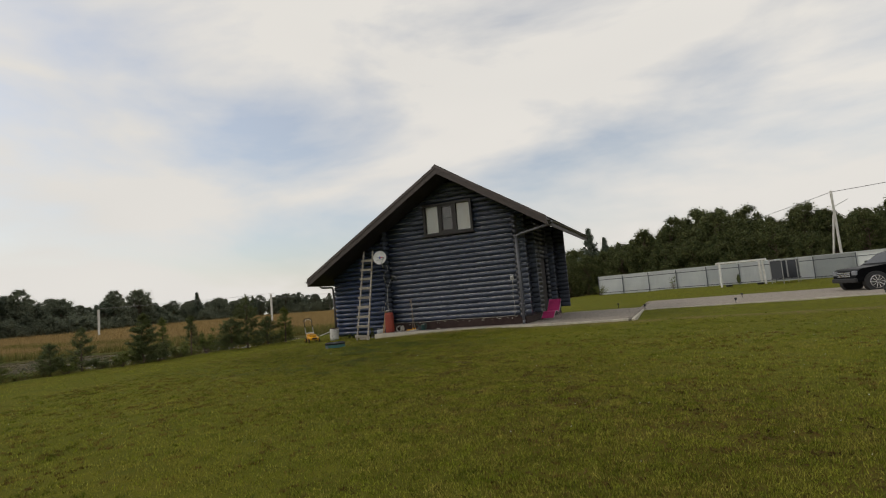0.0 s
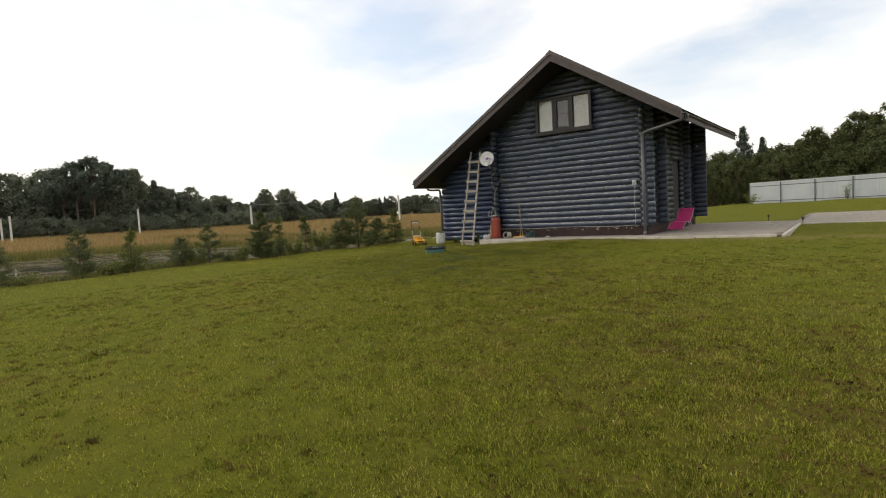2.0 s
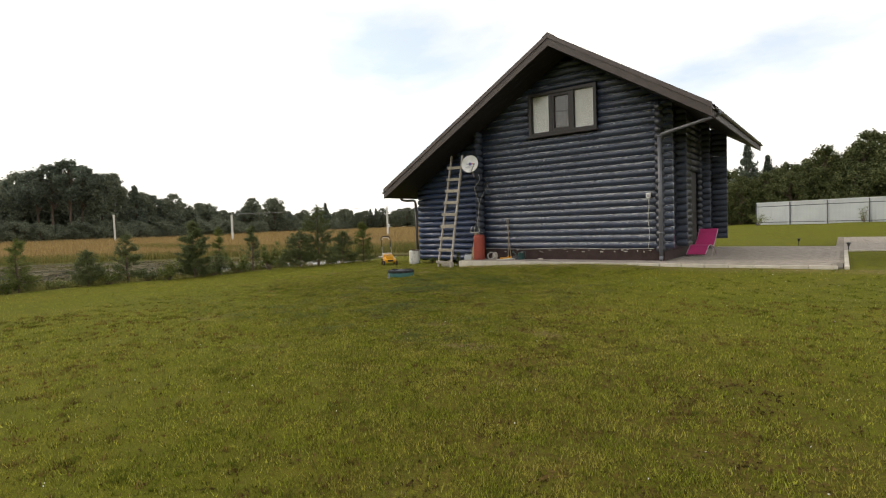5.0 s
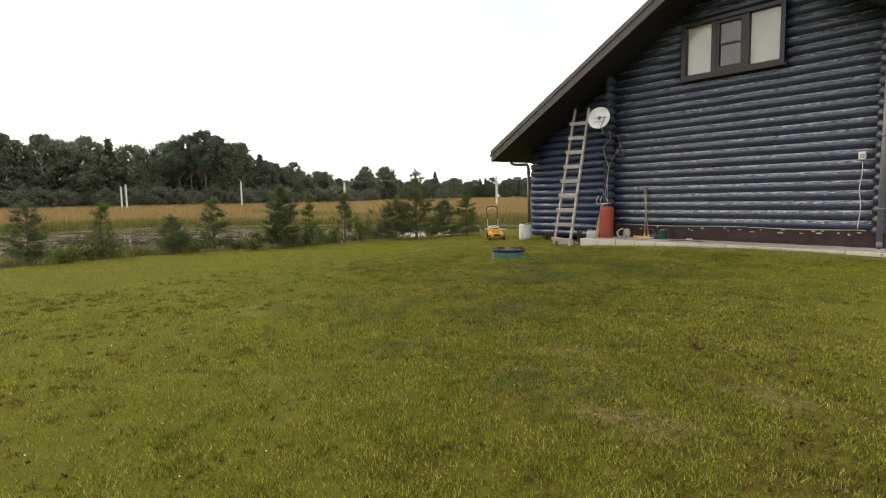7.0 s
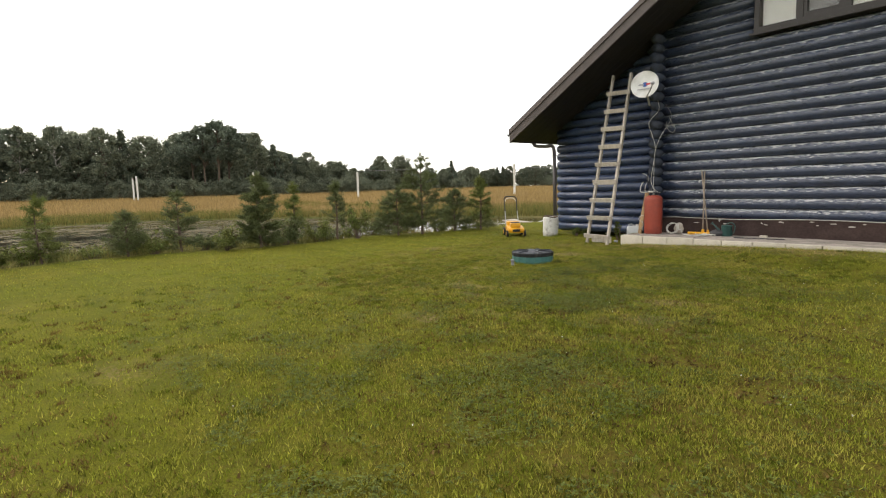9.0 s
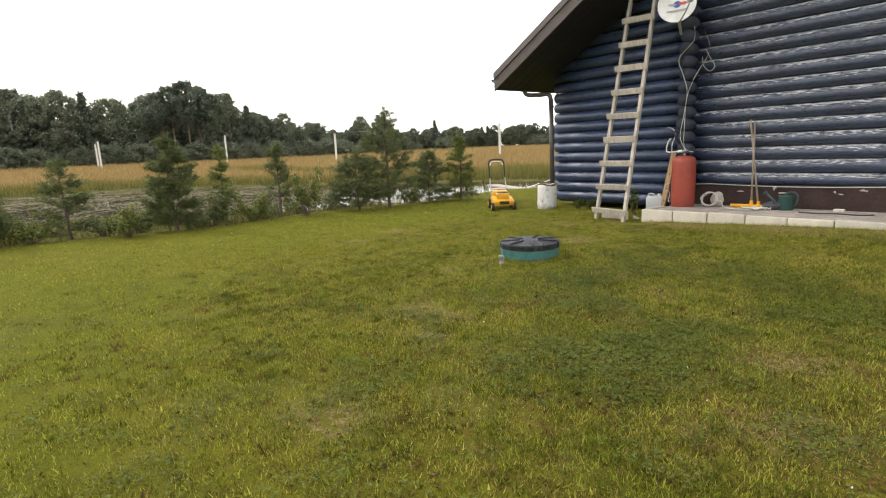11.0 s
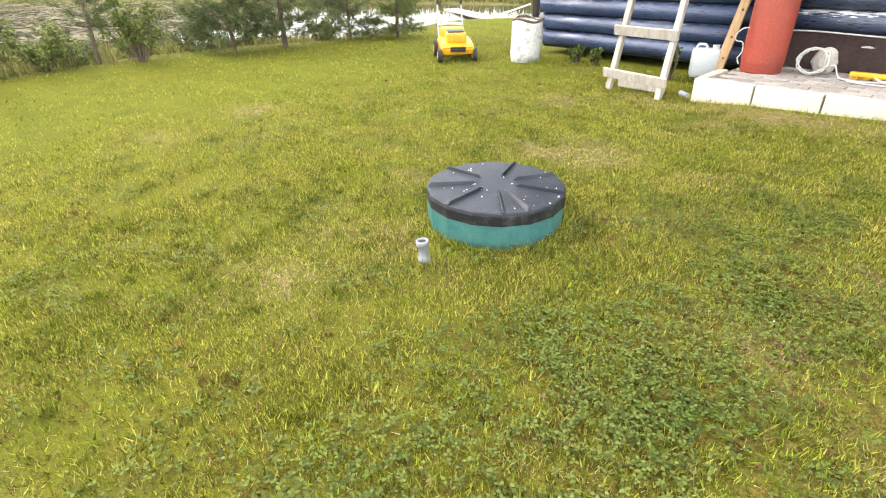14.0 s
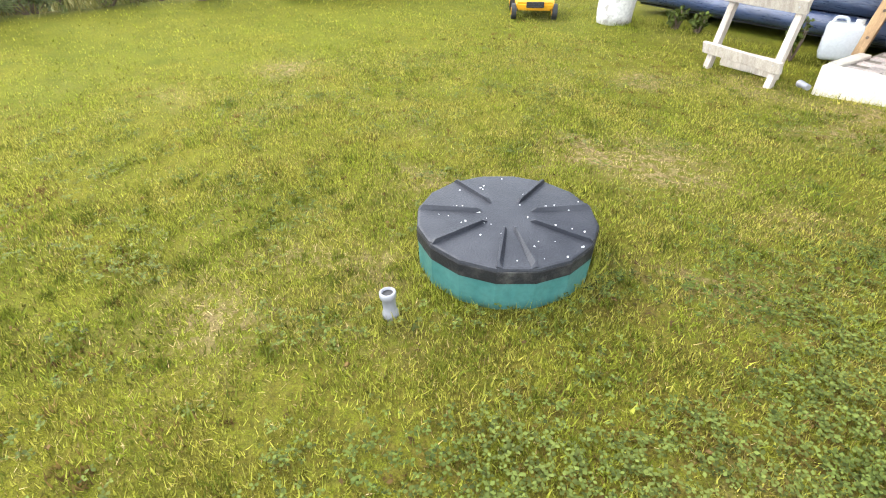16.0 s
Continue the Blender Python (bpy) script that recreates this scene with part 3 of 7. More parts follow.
LANE = np.array([(1.2, 0.6), (0.2, 4.0), (-2.6, 6.6), (-6.4, 10.4), (-9.2, 13.8)])


def lane_share(x, y):
    """1 on the trodden line over the lawn, falling off to its sides."""
    x, y = np.asarray(x) - 0.5, np.asarray(y) - 0.5
    d = np.full(np.shape(x), 1e9)
    for a, b in zip(LANE, LANE[1:]):
        e = b - a
        f = np.clip(((x - a[0]) * e[0] + (y - a[1]) * e[1]) / (e @ e), 0, 1)
        d = np.minimum(d, np.hypot(x - a[0] - f * e[0], y - a[1] - f * e[1]))
    return np.exp(-(d / 2.0) ** 2)


def value_noise(x, y, size, seed):
    """Smooth random cells of about the given size."""
    tab = np.random.RandomState(seed).rand(256, 256)
    u, v = np.asarray(x, float) / size, np.asarray(y, float) / size
    i, j = np.floor(u).astype(int), np.floor(v).astype(int)
    f, g = u - i, v - j
    f, g = f * f * (3 - 2 * f), g * g * (3 - 2 * g)
    p = lambda s, t: tab[(i + s) % 256, (j + t) % 256]
    return (p(0, 0) * (1 - f) + p(1, 0) * f) * (1 - g) + (p(0, 1) * (1 - f) + p(1, 1) * f) * g


def scuffed(x, y):
    """Spots a hand wide where the turf is torn and the earth shows, thickest along the trodden line."""
    v = 0.6 * value_noise(x, y, 0.15, 41) + 0.4 * value_noise(x, y, 0.6, 42)
    return step(v, 0.60, 0.73) * (0.2 + 0.8 * lane_share(x, y))


def noise_grid(x, y):
    x, y = np.asarray(x, float), np.asarray(y, float)
    return 0.5 + 0.28 * np.sin(x * 2.1 + 1.7 * np.sin(y * 1.3)) * np.cos(y * 1.9 + 1.2 * np.sin(x * 0.9)) + 0.22 * np.sin(x * 4.7 + y * 3.1) * np.sin(y * 5.3 - x * 1.1) + 0.14 * np.sin(x * 11.3 - 2) * np.sin(y * 9.7)


def axis_steps(spans):
    v = []
    for a, b, n in spans:
        v += list(np.linspace(a, b, n, endpoint=False))
    return np.array(v + [spans[-1][1]])


gx = axis_steps([(-3000, -300, 8), (-300, -110, 14), (-110, -46, 40), (-46, -13, 110), (-13, 4, 90), (4, 40, 24), (40, 300, 12), (300, 3000, 8)])
gy = axis_steps([(-3000, -200, 8), (-200, -30, 12), (-30, 0, 30), (0, 20, 110), (20, 32, 40), (32, 70, 36), (70, 300, 20), (300, 3000, 10)])
GX, GY = np.meshgrid(gx, gy)
GZ = height(GX, GY)
gme = bpy.data.meshes.new("ground")
nx, ny = len(gx), len(gy)
idx = np.arange(nx * ny).reshape(ny, nx)
gf = np.stack([idx[:-1, :-1], idx[:-1, 1:], idx[1:, 1:], idx[1:, :-1]], -1).reshape(-1, 4)
gme.vertices.add(nx * ny)
gme.vertices.foreach_set("co", np.stack([GX, GY, GZ], -1).reshape(-1))
gme.loops.add(len(gf) * 4)
gme.loops.foreach_set("vertex_index", gf.reshape(-1).astype(np.int32))
gme.polygons.add(len(gf))
gme.polygons.foreach_set("loop_start", np.arange(0, len(gf) * 4, 4, dtype=np.int32))
gme.update(calc_edges=True)
cov = gme.color_attributes.new("cover", "FLOAT_COLOR", "POINT")
cov.data.foreach_set("color", np.stack([lawn_share(GX, GY), field_share(GX, GY), bald(GX, GY), lane_share(GX, GY)], -1).reshape(-1))
gme.polygons.foreach_set("use_smooth", [True] * len(gf))
gme.materials.append(M["ground"])
tagged(new("ground", gme), "mown green lawn with dry patches running into straw fields", "ground", kind="structure")

bm = bmesh.new()
ring = [(-46, -32), (-16.2, -32), (-16.6, 10), (-16.4, 29.5), (-30, 29.5), (-46, 22)]
bm.faces.new([bm.verts.new((x, y, -0.34)) for x, y in ring])
tagged(part("water", bm, "water"), "still brown pond water mirroring the pale sky", "water", kind="structure")


# ---- the log house ----
LOG = 0.183
RL, RR = 0.60, 0.624          # roof slopes, left and right
AX, AZ = -7.42, 5.99          # ridge
ROOF_Y0, ROOF_Y1 = 17.05, 25.35
EAVE_L, EAVE_R = -13.33, -3.65
WALL_Y, BACK_Y = 18.1, 24.3   # outer faces of the gable walls
LEFT_X, MID_X, RIGHT_X = -12.92, -10.3, -4.92


def roof_z(x):
    """Top of the roof above x."""
    return AZ - (AX - x) * RL if x < AX else AZ - (x - AX) * RR


house = thing("log_house", pose(AX, 21.2, 0.18), "dark blue-black log house with brown gabled roof beside a terrace", "house")
HOUSE_INV = house.matrix_world.inverted()


def hpart(name, bm, material, label="", parent=None, smooth=False):
    """A part of the house, its mesh given in world places."""
    bmesh.ops.transform(bm, matrix=HOUSE_INV, verts=bm.verts)
    return part(name, bm, material, house if parent is None else parent, label, smooth)


def log_between(a, b, material, seed, n=14):
    """One log as a slightly uneven round bar; those of the front leave a fine gap between them."""
    r = LOG * (0.493 if material in ("log", "log_blue") else 0.508)
    a, b = Vector(a), Vector(b)
    rg = random.Random(seed)
    bm = bmesh.new()
    k = max(2, int((b - a).length / 0.6))
    d = (b - a).normalized()
    u = Vector((0, 0, 1))
    v = d.cross(u)
    rings = []
    ph = rg.random() * 6
    for i in range(k + 1):
        c = a.lerp(b, i / k) + u * rg.uniform(-0.002, 0.002)
        rr = r * (1 + 0.015 * math.sin(i * 1.3 + ph))
        rings.append([bm.verts.new(c + rr * (math.cos(2 * math.pi * j / n) * u + math.sin(2 * math.pi * j / n) * v)) for j in range(n)])
    for p, q in zip(rings, rings[1:]):
        for j in range(n):
            bm.faces.new((p[j], p[(j + 1) % n], q[(j + 1) % n], q[j]))
    bm.faces.new(rings[0][::-1])
    bm.faces.new(rings[-1])
    bmesh.ops.recalc_face_normals(bm, faces=bm.faces)
    return hpart("log", bm, material, smooth=True)


WX0, WX1, WZ0, WZ1 = -8.57, -6.58, 3.66, 4.85   # window opening
Z_LOG = 0.47
r_log = LOG * 0.508
front = WALL_Y + r_log
seed = 0
# gable front: main part
for i in range(40):
    z = Z_LOG + LOG * (i + 0.5)
    left = max(MID_X, AX - (AZ - 0.21 - z) / RL)
    right = min(RIGHT_X + 0.18, AX + (AZ - 0.21 - z) / RR)
    if right - left < 0.4:
        break
    seed += 1
    if WZ0 - 0.02 < z < WZ1 + 0.02:
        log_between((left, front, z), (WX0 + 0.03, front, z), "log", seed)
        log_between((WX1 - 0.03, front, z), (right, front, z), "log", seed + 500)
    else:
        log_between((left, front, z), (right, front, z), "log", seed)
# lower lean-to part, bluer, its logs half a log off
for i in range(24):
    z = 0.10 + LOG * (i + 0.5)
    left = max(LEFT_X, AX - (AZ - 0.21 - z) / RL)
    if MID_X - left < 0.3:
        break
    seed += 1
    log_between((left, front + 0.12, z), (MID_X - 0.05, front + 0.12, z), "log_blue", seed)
# ends of the cross wall's logs at the joint of the two parts
for i in range(24):
    z = Z_LOG + LOG * i
    if z > roof_z(MID_X) - 0.30:
        break
    seed += 1
    log_between((MID_X + 0.02, WALL_Y - 0.17 - 0.02 * (i % 3), z), (MID_X + 0.02, WALL_Y + 0.3, z), "log_end", seed)
# right corner and side wall, with the ends of two cross walls
for i in range(20):
    z = Z_LOG + LOG * i
    if z > roof_z(RIGHT_X) - 0.28:
        break
    seed += 1
    x = RIGHT_X - r_log
    log_between((x, WALL_Y - 0.15, z), (x, 21.1, z), "log_y_shaded", seed)
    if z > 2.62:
        log_between((x, 21.1, z), (x, 22.25, z), "log_y_shaded", seed + 700)
    log_between((x, 22.25, z), (x, BACK_Y, z), "log_y_shaded", seed + 900)
    for yy, out in ((19.42, 0.22), (22.6, 0.2), (24.2, 0.42)):
        seed += 1
        log_between((x - 0.2, yy, z + LOG / 2), (RIGHT_X + out, yy, z + LOG / 2), "log_end", seed)
# solid inside, so that no light comes through
bm = bmesh.new()
sec = [(LEFT_X + 0.05, 0.1), (RIGHT_X - 0.16, 0.1), (RIGHT_X - 0.16, roof_z(RIGHT_X - 0.16) - 0.255), (AX, AZ - 0.255), (LEFT_X + 0.05, roof_z(LEFT_X + 0.05) - 0.255)]
y0, y1 = WALL_Y + 0.34, BACK_Y - 0.03
fa, fb = [bm.verts.new((x, y0, z)) for x, z in sec], [bm.verts.new((x, y1, z)) for x, z in sec]
bm.faces.new(fa)
bm.faces.new(fb[::-1])
for i in range(5):
    bm.faces.new((fa[i], fb[i], fb[(i + 1) % 5], fa[(i + 1) % 5]))
bmesh.ops.recalc_face_normals(bm, faces=bm.faces)
hpart("wall", bm, "core")
# caulked joints behind the logs
bm = bmesh.new()
for xa, xb, za, zb, yy in ((MID_X, RIGHT_X - 0.05, 0.4, 3.64, WALL_Y + 0.10), (LEFT_X + 0.04, MID_X, 0.08, 2.0, WALL_Y + 0.22)):
    box(bm, xa, xb, yy, WALL_Y + 0.335, za, zb)
hpart("joint_filling", bm, "core")
# gable boarding behind the upper logs, round the window
bm = bmesh.new()
for xs in (((MID_X, 3.64), (WX0, 3.64), (WX0, roof_z(WX0) - 0.262), (MID_X, roof_z(MID_X) - 0.262)), ((WX1, 3.64), (RIGHT_X - 0.05, 3.64), (RIGHT_X - 0.05, roof_z(RIGHT_X) - 0.262), (WX1, roof_z(WX1) - 0.262)),
           ((WX0, WZ1), (WX1, WZ1), (WX1, roof_z(WX1) - 0.262), (AX, AZ - 0.262), (WX0, roof_z(WX0) - 0.262))):
    f = bm.faces.new([bm.verts.new((x, WALL_Y + 0.1, z)) for x, z in xs])
    bmesh.ops.extrude_face_region(bm, geom=[f])
hpart("gable_backing", bm, "core")

# plinth, with flaked patches
bm = bmesh.new()
box(bm, MID_X + 0.1, RIGHT_X - 0.02, WALL_Y + 0.035, WALL_Y + 0.3, 0.05, Z_LOG + 0.01, 0.008)
box(bm, RIGHT_X - 0.3, RIGHT_X - 0.03, WALL_Y + 0.3, BACK_Y, 0.05, Z_LOG + 0.01, 0.008)
plinth = hpart("plinth", bm, "plinth", "dark brown rendered plinth with flaking patches")
rg = random.Random(8)
for x in (-9.5, -9.05, -8.95, -8.35, -8.28, -8.05, -7.6, -7.52, -7.3, -7.05, -6.9, -6.55, -6.5, -6.2, -6.0, -5.92, -5.85, -5.6, -5.45, -5.3):
    bm = bmesh.new()
    zc, w, hh = rg.uniform(0.36, 0.45), rg.uniform(0.015, 0.06), rg.uniform(0.010, 0.028)
    vs = [bm.verts.new((x + w * math.cos(a) * rg.uniform(0.35, 1.2), WALL_Y + 0.031, zc + hh * math.sin(a) * rg.uniform(0.3, 1.3))) for a in np.linspace(0, 5.6, 8)]
    f = bm.faces.new(vs)
    ex = bmesh.ops.extrude_face_region(bm, geom=[f])
    bmesh.ops.translate(bm, vec=(0, 0.01, 0), verts=[v for v in ex["geom"] if isinstance(v, bmesh.types.BMVert)])
    bmesh.ops.recalc_face_normals(bm, faces=bm.faces)
    hpart("flaked_patch", bm, "flake", parent=plinth)

# roof: two slabs of profiled sheet, fascias, soffit boards
for side in (-1, 1):
    ex, slope = (EAVE_L, RL) if side < 0 else (EAVE_R, RR)
    ez = roof_z(ex)
    bm = bmesh.new()
    n = 46
    for j in range(n):
        ya, yb = ROOF_Y0 + (ROOF_Y1 - ROOF_Y0) * j / n, ROOF_Y0 + (ROOF_Y1 - ROOF_Y0) * (j + 1) / n
        rise = 0.022 if j % 2 else 0.0
        q = [bm.verts.new(p) for p in ((AX, ya, AZ + rise), (AX, yb, AZ + rise), (ex, yb, ez + rise), (ex, ya, ez + rise))]
        bm.faces.new(q if side > 0 else q[::-1])
        q = [bm.verts.new(p) for p in ((AX, ya, AZ - 0.03), (AX, yb, AZ - 0.03), (ex, yb, ez - 0.03), (ex, ya, ez - 0.03))]
        bm.faces.new(q[::-1] if side > 0 else q)
        for p in ((ya, 0.0 if j % 2 else 0.022),):
            w = [bm.verts.new(v) for v in ((AX, p[0], AZ - 0.03), (AX, p[0], AZ + 0.022), (ex, p[0], ez + 0.022), (ex, p[0], ez - 0.03))]
            bm.faces.new(w)
    roof = hpart("roof", bm, "roof", "brown profiled sheet roof")
    # boarded underside
    nb = 40
    pitch = (ROOF_Y1 - ROOF_Y0 - 0.06) / nb
    bm = bmesh.new()
    v = [bm.verts.new(p) for yy in (0, pitch - 0.008) for dz in (-0.26, -0.23) for p in ((AX, yy, AZ + dz), (ex, yy, ez + dz))]
    for f in ((0, 1, 5, 4), (2, 6, 7, 3), (0, 2, 3, 1), (4, 5, 7, 6), (1, 3, 7, 5), (0, 4, 6, 2)):
        bm.faces.new([v[i_] for i_ in f])
    bmesh.ops.recalc_face_normals(bm, faces=bm.faces)
    bmesh.ops.transform(bm, matrix=HOUSE_INV, verts=bm.verts)
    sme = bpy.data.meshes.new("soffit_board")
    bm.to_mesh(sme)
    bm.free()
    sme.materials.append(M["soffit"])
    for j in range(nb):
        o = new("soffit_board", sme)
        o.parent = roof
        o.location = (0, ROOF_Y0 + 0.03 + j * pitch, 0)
    for yy, out in ((ROOF_Y0, -1), (ROOF_Y1, 1)):
        # verge board and the metal edge over it
        for zt, zb, o, name in ((-0.06, -0.27, 0.03, "verge_board"), (0.035, -0.075, 0.05, "verge_trim")):
            bm = bmesh.new()
            ya, yb = (yy - o, yy + 0.005) if out < 0 else (yy - 0.005, yy + o)
            vs = [[bm.verts.new((x, y_, z_)) for y_ in (ya, yb)] for x, z_ in ((AX, AZ + zt), (ex, ez + zt), (ex, ez + zb), (AX, AZ + zb))]
            for i in range(4):
                bm.faces.new((vs[i][0], vs[(i + 1) % 4][0], vs[(i + 1) % 4][1], vs[i][1]))
            bm.faces.new([v[0] for v in vs])
            bm.faces.new([v[1] for v in vs][::-1])
            bmesh.ops.recalc_face_normals(bm, faces=bm.faces)
            hpart(name, bm, "fascia" if name == "verge_board" else "roof", parent=roof)
    # eaves board
    bm = bmesh.new()
    box(bm, min(ex, ex - side * 0.03), max(ex, ex - side * 0.03), ROOF_Y0, ROOF_Y1, ez - 0.26, ez - 0.05)
    hpart("eaves_board", bm, "fascia", parent=roof)
    # half-round gutter on hooks
    bm = bmesh.new()
    gxc, gz, gr = (ex - 0.062, ez - 0.06, 0.062) if side < 0 else (ex + 0.035, ez - 0.075, 0.040)
    rows = []
    for yy in (ROOF_Y0 + 0.02, ROOF_Y1 - 0.02):
        rows.append([[bm.verts.new((gxc + rr * math.cos(a), yy, gz + rr * math.sin(a))) for a in np.linspace(math.pi, 2 * math.pi, 9)] for rr in (gr, gr - 0.006)])
    for s in (0, 1):
        for k in range(8):
            bm.faces.new((rows[0][s][k], rows[0][s][k + 1], rows[1][s][k + 1], rows[1][s][k]))
    for e in (0, 1):
        for k in range(8):
            bm.faces.new((rows[e][0][k], rows[e][0][k + 1], rows[e][1][k + 1], rows[e][1][k]))
    for k in (0, 8):
        bm.faces.new((rows[0][0][k], rows[0][1][k], rows[1][1][k], rows[1][0][k]))
    bmesh.ops.recalc_face_normals(bm, faces=bm.faces)
    gutter = hpart("gutter", bm, "gutter", parent=roof)
# ridge cap
bm = bmesh.new()
beam(bm, (AX - 0.07, ROOF_Y0 - 0.05, AZ + 0.005), (AX - 0.07, ROOF_Y1 + 0.05, AZ + 0.005), 0.18, 0.02, up=(-0.55, 0, 0.85))
beam(bm, (AX + 0.07, ROOF_Y0 - 0.05, AZ + 0.005), (AX + 0.07, ROOF_Y1 + 0.05, AZ + 0.005), 0.18, 0.02, up=(0.55, 0, 0.85))
hpart("ridge_cap", bm, "roof")

# downpipes with swan necks
bm = bmesh.new()
tube(bm, [(EAVE_R + 0.06, ROOF_Y0 + 0.35, roof_z(EAVE_R) - 0.12), (EAVE_R + 0.03, ROOF_Y0 + 0.36, roof_z(EAVE_R) - 0.2), (-4.2, 17.7, 3.37), (-4.87, WALL_Y - 0.16, 3.27), (-4.97, WALL_Y - 0.16, 3.2)], 0.04, 10)
neck = hpart("downpipe", bm, "downpipe", "grey metal downpipe", smooth=True)
bm = bmesh.new()
bar(bm, (-4.98, WALL_Y - 0.16, 3.24), (-4.98, WALL_Y - 0.16, 0.27), 0.045, n=14)
for z in (3.2, 2.1, 0.85):
    bar(bm, (-4.98, WALL_Y - 0.16, z), (-4.98, WALL_Y - 0.16, z + 0.03), 0.053, n=14)
bar(bm, (-4.98, WALL_Y - 0.16, 0.28), (-4.96, WALL_Y - 0.25, 0.21), 0.045, n=14)
hpart("pipe_run", bm, "downpipe", parent=neck, smooth=True)
bm = bmesh.new()
GLX = EAVE_L - 0.06
tube(bm, [(GLX, 17.9, 2.36), (GLX, 17.92, 2.20), (GLX + 0.06, 17.95, 2.13), (-13.1, 18.0, 2.105), (-12.86, 17.98, 2.09), (-12.82, 18.0, 1.96)], 0.04, 10)
neck = hpart("downpipe", bm, "gutter", "brown metal downpipe", smooth=True)
bm = bmesh.new()
bar(bm, (-12.82, 18.0, 1.99), (-12.77, 17.96, 0.40), 0.042, n=14)
for z in (1.85, 1.2):
    bar(bm, (-12.805, 17.99, z), (-12.805, 17.99, z + 0.03), 0.050, n=14)
hpart("pipe_run", bm, "gutter", parent=neck, smooth=True)

# gable window: three lights in a brown frame, the middle one a sash with a bar
def window_piece(name, spans, material, parent, y0, y1, bevel=0.006, label=""):
    bm = bmesh.new()
    for a, b, c, d in spans:
        box(bm, a, b, y0, y1, c, d, bevel)
    return hpart(name, bm, material, label, parent)


win = window_piece("window", [(WX0, WX0 + 0.085, WZ0, WZ1), (WX1 - 0.085, WX1, WZ0, WZ1), (WX0 + 0.085, WX1 - 0.085, WZ1 - 0.085, WZ1), (WX0 + 0.085, WX1 - 0.085, WZ0, WZ0 + 0.085)],
                   "frame_brown", house, WALL_Y - 0.04, WALL_Y + 0.2, label="brown-framed three-light window with pale panels behind its panes")
window_piece("window_sill", [(WX0 - 0.05, WX1 + 0.05, WZ0 - 0.05, WZ0 - 0.012)], "frame_brown", win, WALL_Y - 0.1, WALL_Y + 0.1)
window_piece("mullion", [(-7.955, -7.85, WZ0 + 0.085, WZ1 - 0.085)], "frame_brown", win, WALL_Y - 0.01, WALL_Y + 0.14)
window_piece("mullion", [(-7.33, -7.225, WZ0 + 0.085, WZ1 - 0.085)], "frame_brown", win, WALL_Y - 0.01, WALL_Y + 0.14)
sash = window_piece("sash", [(-7.85, -7.80, WZ0 + 0.085, WZ1 - 0.085), (-7.38, -7.33, WZ0 + 0.085, WZ1 - 0.085), (-7.80, -7.38, WZ1 - 0.16, WZ1 - 0.085), (-7.80, -7.38, WZ0 + 0.085, WZ0 + 0.16)],
                    "frame_brown", win, WALL_Y + 0.0, WALL_Y + 0.1)
window_piece("glazing_bar", [(-7.80, -7.38, 4.255, 4.285)], "frame_brown", sash, WALL_Y + 0.02, WALL_Y + 0.06, 0.003)
for a, b in ((WX0 + 0.085, -7.955), (-7.80, -7.38), (-7.225, WX1 - 0.085)):
    pane = window_piece("pane", [(a, b, WZ0 + 0.085, WZ1 - 0.085)], "glass", win, WALL_Y + 0.055, WALL_Y + 0.06, 0)
    pane.visible_shadow = False
# pale panels added for the sky's reflection in the outer panes, and some curtain
window_piece("blind", [(WX0 + 0.09, -7.96, WZ0 + 0.085, WZ1 - 0.085), (-7.22, WX1 - 0.09, WZ0 + 0.085, WZ1 - 0.085)], "blind", win, WALL_Y + 0.10, WALL_Y + 0.104, 0, "pale cream panels for curtain and sky reflected in the panes")
window_piece("insect_screen", [(-7.80, -7.38, WZ0 + 0.16, WZ1 - 0.16)], "dim", win, WALL_Y + 0.10, WALL_Y + 0.104, 0, "grey screen")

# side door in its recess
bm = bmesh.new()
box(bm, RIGHT_X - 0.2, RIGHT_X - 0.12, 21.12, 22.23, 0.3, 2.62, 0.01)
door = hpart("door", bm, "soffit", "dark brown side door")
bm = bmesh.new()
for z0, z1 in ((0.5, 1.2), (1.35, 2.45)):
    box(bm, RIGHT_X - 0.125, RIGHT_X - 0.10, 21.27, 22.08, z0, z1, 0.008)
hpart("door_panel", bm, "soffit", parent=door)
bm = bmesh.new()
bar(bm, (RIGHT_X - 0.12, 21.24, 1.3), (RIGHT_X - 0.06, 21.24, 1.3), 0.012)
bar(bm, (RIGHT_X - 0.06, 21.24, 1.3), (RIGHT_X - 0.06, 21.36, 1.3), 0.012)
hpart("door_handle", bm, "steel", parent=door)

# ---- terrace, drive and kerbs ----
TOP = 0.175
bm = bmesh.new()
box(bm, -10.36, -1.42, 17.1, 24.6, -0.1, TOP - 0.012)
tagged(part("pavement", bm, "sand"), "grey paved terrace of small rectangular pavers", "pavement", kind="structure")
pavement = bpy.data.objects["pavement"]
bm = bmesh.new()
box(bm, -1.42, 60, 22.35, 31.5, -0.1, TOP - 0.02)
drive = tagged(part("drive", bm, "sand"), "grey paved drive edged with kerbs", "pavement", kind="structure")

# kerb stones
row = [(x, 17.04, 0) for x in np.arange(-10.42, -1.5, 0.47)]
side = [(-1.36, y, 90) for y in np.arange(17.08, 22.2, 0.47)]
along = [(x, 22.36, 0) for x in np.arange(-1.3, 27, 0.47)]
left = [(-10.385, y, 90) for y in (17.09,)]
kerb = thing("kerb", pose(-10.4, 17.05, 0), "pale concrete kerb round the paved terrace", "kerb", kind="structure")
bm = bmesh.new()
box(bm, 0.004, 0.463, -0.04, 0.04, -0.12, TOP + 0.012, 0.012)
kme = bpy.data.meshes.new("kerb_stone")
